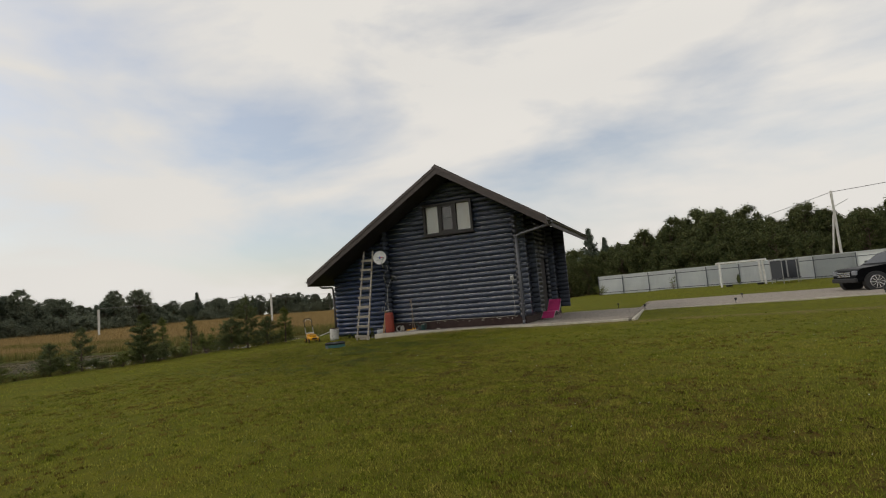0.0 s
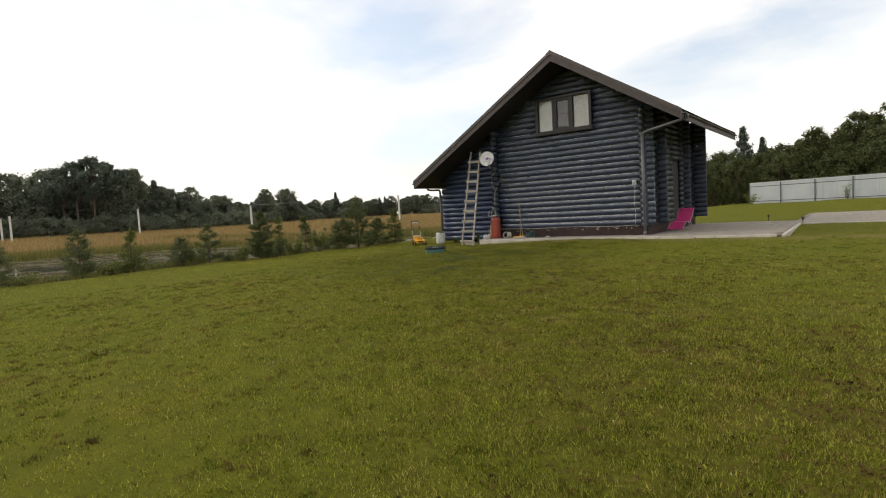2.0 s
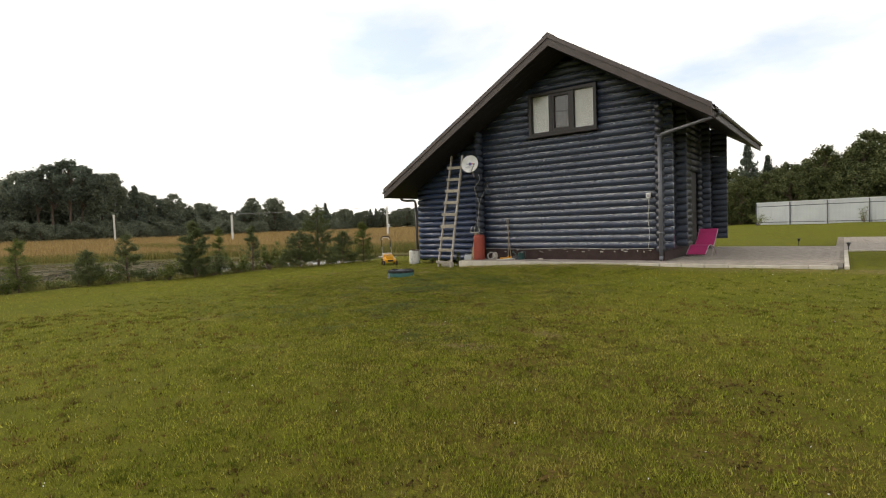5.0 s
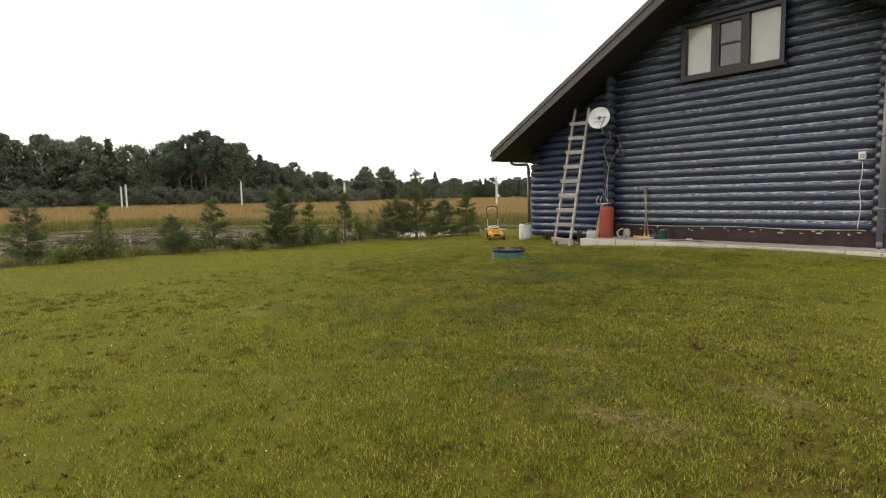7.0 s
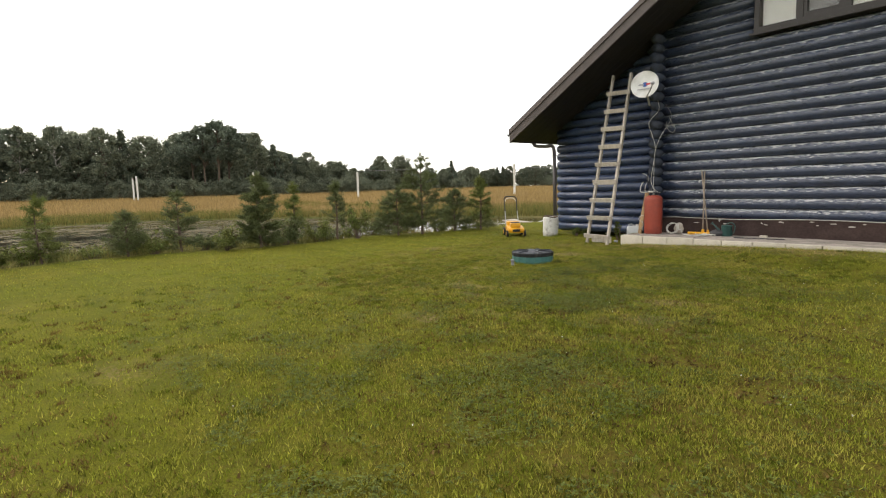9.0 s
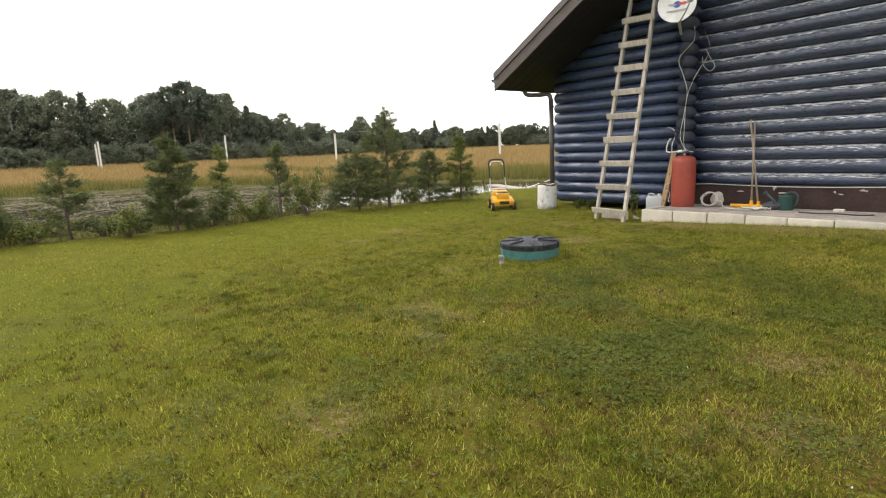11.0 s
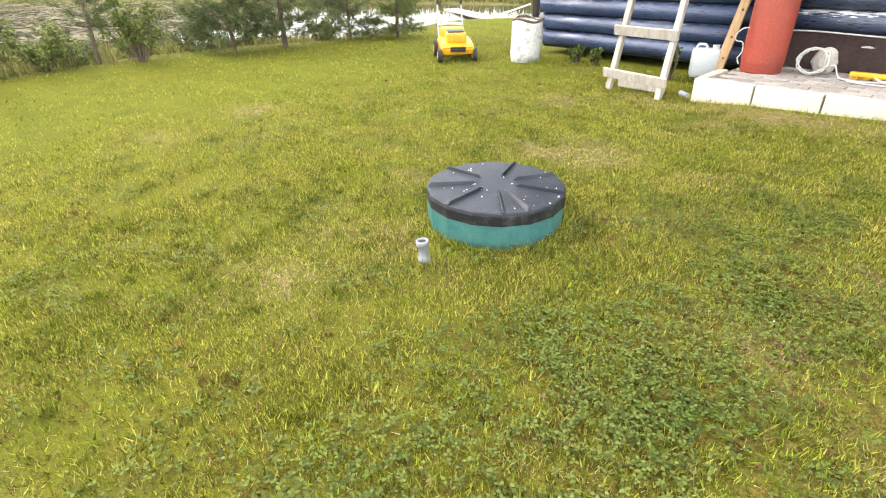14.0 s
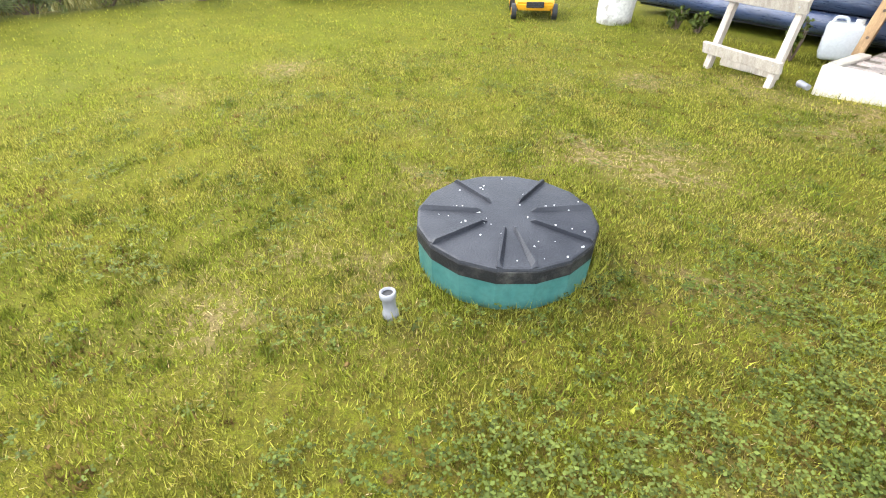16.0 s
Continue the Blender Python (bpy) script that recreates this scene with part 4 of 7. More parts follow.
bm.to_mesh(kme)
bm.free()
kme.materials.append(M["concrete"])
rg = random.Random(4)
for x, y, r in row + side + along + left:
    o = new("kerb_stone", kme)
    o.parent = kerb
    o.matrix_local = kerb.matrix_world.inverted() @ pose(x, y, rg.uniform(-0.006, 0.006), 0, rg.uniform(-0.3, 0.3), r + rg.uniform(-0.3, 0.3))

# ---- buried tank with its black lid ----
LX, LY = -10.095, 14.09
tank = thing("septic_tank", pose(LX, LY, -0.016), "green plastic tank neck with a ribbed black lid in the lawn", "septic tank")
R, N = 0.312, 16
bm = bmesh.new()
lathe(bm, [(R * 0.985, -0.1), (R * 0.985, 0.0), (R * 1.0, 0.10), (R * 1.005, 0.142), (R * 0.985, 0.147)], N)
part("neck", bm, "green_tank", tank, "green translucent plastic neck")
bm = bmesh.new()
lathe(bm, [(R * 0.97, 0.132), (R * 1.0, 0.134), (R * 1.012, 0.188), (R * 1.006, 0.195), (R * 0.985, 0.1975), (0.10, 0.206), (0.02, 0.207)], N)
lid = part("lid", bm, "lid", tank, "ribbed black plastic lid")
bm = bmesh.new()
lathe(bm, [(R * 1.0, 0.137), (R * 1.012, 0.139), (R * 1.018, 0.182), (R * 1.010, 0.186)], N)
part("lid_rim", bm, "lid_dusty", lid)
# ribs: steep on one side, running down into the lid on the other
for deg, drop in ((-135, 1), (-90, -1), (-45, 1), (-22.5, -1), (22.5, 1), (67.5, -1), (112.5, 1), (180, -1)):
    a = radians(deg)
    along, across = Vector((math.cos(a), math.sin(a), 0)), Vector((-math.sin(a), math.cos(a), 0)) * drop
    bm = bmesh.new()
    rows = []
    for r, up, w in ((0.088, 0.001, 0.008), (0.108, 0.013, 0.012), (0.297, 0.014, 0.018), (0.3105, 0.003, 0.020)):
        base = along * r
        zz = 0.2065 - 0.028 * max(r - 0.1, 0) * 1.4
        rows.append([bm.verts.new(p) for p in (base - across * 0.005 + Vector((0, 0, zz - 0.006)), base - across * 0.003 + Vector((0, 0, zz + up)), base + across * 0.004 + Vector((0, 0, zz + up)), base + across * w + Vector((0, 0, zz - 0.003)))])
    for p, q in zip(rows, rows[1:]):
        for k in range(3):
            bm.faces.new((p[k], p[k + 1], q[k + 1], q[k]))
    bm.faces.new(rows[0])
    bm.faces.new(rows[-1][::-1])
    bmesh.ops.recalc_face_normals(bm, faces=bm.faces)
    part("rib", bm, "lid", lid)
rg = random.Random(11)
bm = bmesh.new()
for k in range(44):
    a, r = rg.random() * 6.28, 0.30 * math.sqrt(rg.random())
    bmesh.ops.create_icosphere(bm, subdivisions=1, radius=rg.uniform(0.0015, 0.004), matrix=Matrix.Translation((r * math.cos(a), r * math.sin(a), 0.2085 - 0.03 * r)))
part("droppings", bm, "white_speck", lid, "white specks")["kind"] = "stuff"

pipe = thing("vent_pipe", pose(-10.032, 13.585, -0.010, 3, -2, 0), "short grey plastic drain pipe standing in the lawn", "pipe")
bm = bmesh.new()
lathe(bm, [(0.022, -0.06), (0.022, 0.025), (0.026, 0.03), (0.026, 0.045), (0.021, 0.05), (0.021, 0.1), (0.025, 0.103), (0.0265, 0.11), (0.0265, 0.122), (0.024, 0.124), (0.019, 0.124), (0.018, 0.06)], 20)
part("socket", bm, "pvc", pipe, smooth=True)
# black plug just below the rim stands in for the shade in the pipe
bm = bmesh.new()
bar(bm, (0, 0, 0.06), (0, 0, 0.116), 0.0195, n=16)
part("inside", bm, "black", pipe, "black plug for the shaded inside")


# ---- things by the house ----
def ladder():
    """Home-made ladder of two poles with boards nailed on as steps."""
    feet, heads = (Vector((-11.17, 16.98, 0.0)), Vector((-10.66, 16.92, 0.0))), (Vector((-11.06, 17.72, 3.36)), Vector((-10.66, 17.72, 3.34)))
    ob = thing("ladder", pose(-10.9, 16.95, 0), "weathered grey wooden ladder leaning against the log wall", "ladder")
    inv = ob.matrix_world.inverted()
    for a, b in zip(feet, heads):
        bm = bmesh.new()
        beam(bm, inv @ (a - Vector((0, 0, 0.02))), inv @ b, 0.045, 0.06, up=(0, 1, 0), bevel=0.006)
        part("rail", bm, "old_wood", ob)
    rg = random.Random(2)
    for k in range(9):
        f = (0.13 + k * 0.355) / 3.36
        a, b = feet[0].lerp(heads[0], f), feet[1].lerp(heads[1], f)
        off = Vector((0, -0.05, 0.012))
        d = (b - a).normalized()
        bm = bmesh.new()
        beam(bm, inv @ (a - d * rg.uniform(0.045, 0.065) + off), inv @ (b + d * rg.uniform(0.035, 0.06) + off + Vector((0, 0, rg.uniform(-0.012, 0.012)))), 0.088 + rg.uniform(-0.008, 0.008), 0.026, up=(0, 1, 0.28), bevel=0.004)
        rung = part("rung", bm, "old_wood", ob)
        bm = bmesh.new()
        for p in (a, b):
            bar(bm, inv @ (p + off + Vector((0, -0.018, 0.0))), inv @ (p + off + Vector((0, -0.010, 0.0))), 0.006, n=8)
        part("nail", bm, "steel", rung)
    return ob


ladder()
bm = bmesh.new()
beam(bm, (-11.16, 17.14, 0.06), (-10.70, 17.12, 0.06), 0.13, 0.025, up=(0, 1, 0), bevel=0.004)
tagged(part("board", bm, "old_wood"), "grey weathered board on edge behind the ladder's feet", "board")


def gas_cylinder():
    ob = thing("gas_cylinder", pose(-10.14, 17.70, TOP, 0, 0, 20), "rusty red steel gas cylinder standing on the paving", "gas cylinder")
    R, H = 0.168, 0.75
    bm = bmesh.new()
    prof = [(R * 0.93, 0.0), (R * 0.97, 0.012), (R * 0.97, 0.07), (R * 0.985, 0.075), (R, 0.09), (R, H - 0.11), (R * 0.985, H - 0.075), (R * 0.9, H - 0.035), (R * 0.7, H - 0.012), (R * 0.35, H), (0.03, H + 0.002)]
    part("shell", lathe(bm, prof, 32), "red", ob, smooth=True)
    bm = bmesh.new()
    for a in range(3):
        bar(bm, (0.085 * math.cos(a * 2.1), 0.085 * math.sin(a * 2.1), H - 0.01), (0.075 * math.cos(a * 2.1), 0.075 * math.sin(a * 2.1), H + 0.045), 0.008, n=8)
    tube(bm, [(0.08 * math.cos(a), 0.08 * math.sin(a), H + 0.045) for a in np.linspace(0, 2 * math.pi, 13)], 0.008, 6)
    part("collar", bm, "dark_cable", ob)
    bm = bmesh.new()
    lathe(bm, [(0.02, H), (0.02, H + 0.03), (0.014, H + 0.035), (0.014, H + 0.06), (0.024, H + 0.062), (0.024, H + 0.085), (0.01, H + 0.09)], 12)
    part("valve", bm, "steel", ob, "grey valve with a regulator", smooth=True)
    bm = bmesh.new()
    bmesh.ops.create_uvsphere(bm, u_segments=14, v_segments=8, radius=0.042, matrix=Matrix.Translation((-0.06, -0.01, H + 0.065)) @ Matrix.Diagonal((1.1, 1.1, 0.55, 1)))
    part("regulator", bm, "white_paint", ob, "white regulator", smooth=True)
    bm = bmesh.new()
    tube(bm, [(-0.10, -0.01, H + 0.065), (-0.19, -0.02, H + 0.06), (-0.245, 0.0, H + 0.075), (-0.25, 0.02, H + 0.14), (-0.23, 0.04, H + 0.22), (-0.2, 0.06, H + 0.26)], 0.010, 8)
    part("gas_hose", bm, "cable", ob, "pale gas hose", smooth=True)
    bm = bmesh.new()
    tube(bm, [(-0.16, -0.09, 0.36), (-0.21, -0.1, 0.35), (-0.25, -0.08, 0.30), (-0.24, -0.07, 0.25), (-0.19, -0.08, 0.24), (-0.175, -0.06, 0.16), (-0.2, -0.05, 0.11), (-0.18, -0.05, 0.06)], 0.005, 6)
    part("wire", bm, "cable", ob, smooth=True)
    return ob


gas_cylinder()
bm = bmesh.new()
beam(bm, (-10.56, 17.90, 0.08), (-10.43, 17.98, 0.97), 0.085, 0.03, up=(0.1, 1, 0), bevel=0.004)
plank = tagged(part("plank", bm, "new_wood"), "short yellow-brown plank leaning beside the gas cylinder", "plank")
for f in (0.15, 0.36, 0.62, 0.85):
    bm = bmesh.new()
    p = Vector((-10.56, 17.90, 0.08)).lerp(Vector((-10.43, 17.98, 0.97)), f) + Vector((0.01, -0.02, 0.005))
    bar(bm, p, p + Vector((0.0, -0.004, 0.002)), 0.011, n=10)
    part("knot", bm, "bark", plank, "dark knot")

jug = thing("jug", pose(-10.70, 17.93, 0.02, 0, 0, 25), "milky plastic canister in the grass by the wall", "canister")
bm = bmesh.new()
box(bm, -0.13, 0.13, -0.085, 0.085, 0.0, 0.27, 0.04)
part("body", bm, "jug", jug, smooth=True)
bm = bmesh.new()
bar(bm, (0.07, 0, 0.265), (0.07, 0, 0.30), 0.03, n=16)
part("cap", bm, "white_paint", jug)
bm = bmesh.new()
tube(bm, [(-0.1, 0, 0.26), (-0.085, 0, 0.30), (-0.02, 0, 0.30), (0.0, 0, 0.26)], 0.012, 8)
part("handle", bm, "jug", jug)

# coil of hose beside the cylinder, its tail along the paving
rg = random.Random(6)
hose = thing("garden_hose", pose(-9.78, 17.72, TOP), "coil of pale thin hose lying against the plinth", "hose")
bm = bmesh.new()
pts = []
for k in range(40):
    a = k * 0.62
    r = 0.105 + 0.012 * math.sin(k * 1.7)
    tilt = 0.9
    pts.append((r * math.cos(a), 0.03 * math.sin(k) + 0.05 + r * 0.3 * math.sin(a), 0.115 + r * math.sin(a) * 0.9))
pts += [(0.16, 0.04, 0.10), (0.22, 0.0, 0.02), (0.35, -0.06, 0.012), (0.5, -0.02, 0.012), (0.62, -0.09, 0.012), (0.45, -0.13, 0.012), (0.3, -0.10, 0.012)]
part("coil", tube(bm, pts, 0.0055, 6), "cable", hose, smooth=True)
rag = bmesh.new()
bmesh.ops.create_icosphere(rag, subdivisions=3, radius=1.0, matrix=Matrix.Translation((-9.72, 17.9, TOP + 0.10)) @ Matrix.Diagonal((0.09, 0.06, 0.115, 1)))
for v in rag.verts:
    n = noise.noise(v.co * 14)
    v.co += Vector((n * 0.02, n * 0.015, n * 0.02))
    v.co.z = max(v.co.z, TOP)
tagged(part("sack", rag, "old_wood"), "small crumpled tan sack behind the hose coil", "sack")


def tool(name, label, foot, top, head):
    ob = thing(name, pose(*foot), label, name.replace("_", " "))
    bm = bmesh.new()
    bar(bm, (0, 0, 0.03), Vector(top) - Vector(foot), 0.0135, 0.0125, 10)
    part("handle", bm, "handle_wood", ob, smooth=True)
    bm = bmesh.new()
    if head == "broom":
        box(bm, -0.27, 0.2, -0.035, 0.03, 0.022, 0.055, 0.008)
        lathe(bm, [(0.026, 0.05), (0.022, 0.10), (0.018, 0.11)], 12)
        part("head", bm, "yellow", ob, "yellow plastic head")
        bm = bmesh.new()
        rg2 = random.Random(1)
        for k in range(130):
            x, y = rg2.uniform(-0.26, 0.19), rg2.uniform(-0.03, 0.025)
            bar(bm, (x, y, 0.026), (x + rg2.uniform(-0.01, 0.01), y + rg2.uniform(-0.015, 0.01), 0.002), 0.0035, 0.0025, 4, False)
        part("bristles", bm, "yellow", ob)["kind"] = "stuff"
    else:
        box(bm, -0.05, 0.17, -0.02, 0.02, 0.0, 0.03, 0.006)
        lathe(bm, [(0.024, 0.02), (0.021, 0.09), (0.017, 0.10)], 12)
        part("head", bm, "yellow", ob, "yellow plastic head")
    return ob


tool("broom", "yellow push broom with a grey wooden handle leaning on the wall", (-9.24, 17.85, TOP), (-9.34, 18.085, 1.37), "broom")
tool("rake", "yellow garden rake with a grey wooden handle leaning on the wall", (-9.16, 17.88, TOP), (-9.40, 18.085, 1.40), "rake")

can = thing("watering_can", pose(-8.82, 17.86, TOP, 0, 0, 8), "dark green plastic watering can with its long spout", "watering can")
bm = bmesh.new()
lathe(bm, [(0.10, 0.0), (0.106, 0.01), (0.098, 0.2), (0.104, 0.215), (0.104, 0.225), (0.06, 0.232)], 24)
part("tank", bm, "can", can, smooth=True)
can.scale = (0.86, 0.86, 0.86)
bm = bmesh.new()
bar(bm, (-0.08, 0, 0.05), (-0.27, 0, 0.255), 0.028, 0.014, 12)
part("spout", bm, "can", can, smooth=True)
bm = bmesh.new()
bar(bm, (-0.262, 0, 0.247), (-0.295, 0, 0.27), 0.015, 0.035, 14)
part("rose", bm, "can", can, smooth=True)
bm = bmesh.new()
tube(bm, [(-0.02, 0, 0.23), (0.03, 0, 0.275), (0.12, 0, 0.27), (0.155, 0, 0.2), (0.14, 0, 0.1), (0.095, 0, 0.04)], 0.012, 8)
part("handle", bm, "can", can, smooth=True)
# tap over the can
tap = thing("hose_tap", pose(-9.02, 18.04, 0.45), "grey metal hose tap on the wall above the can", "tap")
bm = bmesh.new()
bar(bm, (0, 0.07, 0), (0, -0.05, 0), 0.016)
bar(bm, (0, -0.04, 0.02), (0, -0.04, -0.05), 0.014)
part("body", bm, "steel", tap)
bm = bmesh.new()
box(bm, -0.03, 0.03, -0.05, -0.03, 0.022, 0.036, 0.006)
part("lever", bm, "white_paint", tap)
tap.scale = (0.65, 0.65, 0.65)

# heap of net and hose ends before the can
heap = bmesh.new()
rg = random.Random(9)
for k in range(5):
    cx, cy = rg.uniform(-0.2, 0.15), rg.uniform(-0.08, 0.08)
    r0 = rg.uniform(0.05, 0.13)
    tube(heap, [(-9.04 + cx + r0 * math.cos(a), 17.72 + cy + 0.6 * r0 * math.sin(a), TOP + 0.012 + 0.03 * rg.random()) for a in np.linspace(0, 5.5, 12)], 0.008, 6)
tagged(part("hose_end", heap, "cable", smooth=True), "tangle of pale hose ends on the paving", "hose")
glove = bmesh.new()
bmesh.ops.create_icosphere(glove, subdivisions=3, radius=1.0, matrix=Matrix.Translation((-8.97, 17.8, TOP + 0.05)) @ Matrix.Diagonal((0.12, 0.07, 0.06, 1)))
for v in glove.verts:
    n = noise.noise(v.co * 18)
    v.co += Vector((n * 0.03, n * 0.02, n * 0.03))
    v.co.z = max(v.co.z, TOP)
tagged(part("cloth", glove, "dark_cable"), "crumpled dark cloth on the hose ends", "cloth")
bm = bmesh.new()
tube(bm, [(-8.6, 17.62, TOP + 0.01), (-8.4, 17.6, TOP + 0.01), (-8.2, 17.66, TOP + 0.01), (-7.95, 17.62, TOP + 0.01), (-7.85, 17.72, TOP + 0.01)], 0.009, 6)
tagged(part("hose_length", bm, "dark_cable", smooth=True), "short dark hose lying on the paving", "hose")
bm = bmesh.new()
box(bm, -8.30, -8.18, 17.90, 17.97, TOP, TOP + 0.035, 0.01)
tagged(part("half_brick", bm, "concrete"), "pale broken half brick on the paving", "brick")

# ---- satellite dish and cables ----
dish = thing("satellite_dish", look((-10.22, 17.47, 3.0), (-10.22 + 0.42, 17.47 - 1.0, 3.0 + 0.42)) @ pose(0, 0, 0, 0, 180, 0), "white satellite dish with blue and red emblem on the wall", "satellite dish")
bm = bmesh.new()
A, B, n = 0.245, 0.275, 36
for s, dz in ((1, 0.0), (-1, -0.006)):
    rows = []
    for i in range(1, 8):
        f = i / 7
        rows.append([bm.verts.new((A * f * math.cos(t), B * f * math.sin(t), 0.055 * f * f + dz)) for t in np.linspace(0, 2 * math.pi, n, endpoint=False)])
    c = bm.verts.new((0, 0, dz))
    for k in range(n):
        bm.faces.new((c, rows[0][k], rows[0][(k + 1) % n]))
        for a, b in zip(rows, rows[1:]):
            bm.faces.new((a[k], b[k], b[(k + 1) % n], a[(k + 1) % n]))
bmesh.ops.recalc_face_normals(bm, faces=bm.faces)
part("reflector", bm, "white_paint", dish, smooth=True)
bm = bmesh.new()
tube(bm, [(A * math.cos(t), B * math.sin(t), 0.052) for t in np.linspace(0, 2 * math.pi, 30)], 0.006, 6)
part("rim", bm, "white_paint", dish, smooth=True)


def emblem(pts, material, lift):
    bm = bmesh.new()
    f = bm.faces.new([bm.verts.new((x, y, 0.055 * ((x / A) ** 2 + (y / B) ** 2) + lift)) for x, y in pts])
    bmesh.ops.recalc_face_normals(bm, faces=bm.faces)
    part("emblem", bm, material, dish)


emblem([(0.05 * math.cos(t), 0.05 * math.sin(t) + 0.02, ) for t in np.linspace(0, 6.0, 16)], "dish_blue", 0.004)
emblem([(0.02, 0.0), (0.13, 0.01), (0.11, 0.045), (0.02, 0.04)], "dish_red", 0.006)
emblem([(-0.02, 0.0), (-0.12, 0.005), (-0.10, 0.03), (-0.02, 0.03)], "grey_print", 0.006)
emblem([(-0.13, -0.10), (0.13, -0.085), (0.13, -0.068), (-0.13, -0.083)], "grey_print", 0.006)
bm = bmesh.new()
tube(bm, [(0.02, -0.26, 0.02), (0.05, -0.29, 0.08), (0.12, -0.25, 0.22), (0.17, -0.19, 0.32)], 0.011, 8)
part("arm", bm, "steel", dish, smooth=True)
bm = bmesh.new()
bar(bm, (0.19, -0.17, 0.35), (0.15, -0.14, 0.29), 0.028, 0.022, 14)
part("receiver", bm, "grey_print", dish, "dark receiver head", smooth=True)
bm = bmesh.new()
bar(bm, (0, -0.02, -0.006), (0, -0.02, -0.10), 0.035)
beam(bm, (0, -0.02, -0.09), (0.05, -0.20, -0.40), 0.035, 0.035)
part("bracket", bm, "steel", dish)

CX = MID_X + 0.02


def cable(name, pts, r, material, label):
    bm = bmesh.new()
    tube(bm, pts, r, 6)
    return tagged(part(name, bm, material, smooth=True), label, "cable")


yc = WALL_Y - 0.22
cable("aerial_cable", [(-10.0, 17.55, 2.7), (-10.12, 17.8, 2.55), (CX - 0.08, yc, 2.35), (CX, yc - 0.02, 2.1), (CX + 0.06, yc, 1.85), (CX + 0.02, yc, 1.5), (CX - 0.02, yc, 1.2), (-10.16, 17.8, 0.98)], 0.0048, "cable", "pale aerial cable hanging down the log ends")
cable("aerial_cable", [(-9.92, 17.7, 2.62), (CX + 0.28, WALL_Y - 0.03, 2.42), (CX + 0.16, yc, 2.05), (CX + 0.06, yc - 0.01, 1.75), (CX + 0.04, yc, 1.4), (CX + 0.05, yc, 1.05), (-10.05, 17.8, 0.97)], 0.0042, "cable", "pale aerial cable hanging down the log ends")
cable("cable_loop", [(CX + 0.22, WALL_Y - 0.02, 2.45), (CX + 0.30, WALL_Y - 0.03, 2.3), (CX + 0.36, WALL_Y - 0.03, 2.2), (CX + 0.30, WALL_Y - 0.03, 2.13), (CX + 0.2, WALL_Y - 0.03, 2.22), (CX + 0.18, WALL_Y - 0.03, 2.35)], 0.0045, "cable", "loop of spare pale cable on the wall")
cable("wall_cable", [(CX - 0.2, WALL_Y + 0.02, 1.5), (CX - 0.1, WALL_Y, 1.45), (CX - 0.1, yc, 1.3), (CX - 0.06, yc, 1.1), (-10.2, 17.82, 0.97)], 0.010, "dark_cable", "dark cable with frayed ends by the corner")
cable("wall_cable", [(CX - 0.34, WALL_Y + 0.0, 1.36), (CX - 0.25, WALL_Y - 0.02, 1.34), (CX - 0.17, WALL_Y - 0.05, 1.25), (CX - 0.14, yc, 1.1), (CX - 0.14, yc, 0.98)], 0.008, "cable", "bent pale cable end by the corner")
cable("plinth_cable", [(MID_X + 0.15, WALL_Y - 0.005, 0.475)] + [(x, WALL_Y - 0.006, 0.475 + 0.012 * math.sin(x * 2.3)) for x in np.arange(-9.9, -5.3, 0.35)] + [(-5.2, WALL_Y - 0.006, 0.47)], 0.0065, "cable", "pale cable running along the top of the plinth")

sock = thing("outdoor_socket", pose(-5.30, WALL_Y - 0.012, 1.80), "small white outdoor socket box on the log wall", "socket")
bm = bmesh.new()
box(bm, -0.055, 0.055, -0.045, 0.03, -0.07, 0.07, 0.01)
part("box", bm, "white_paint", sock)
bm = bmesh.new()
box(bm, -0.035, 0.035, -0.05, -0.042, -0.04, 0.03, 0.004)
part("flap", bm, "grey_print", sock)
cable("socket_cable", [(-5.30, WALL_Y - 0.01, 1.71), (-5.29, WALL_Y - 0.03, 1.5), (-5.32, WALL_Y - 0.02, 1.2), (-5.29, WALL_Y - 0.02, 0.9), (-5.32, WALL_Y - 0.02, 0.5)], 0.008, "cable", "pale cable hanging from the socket box")


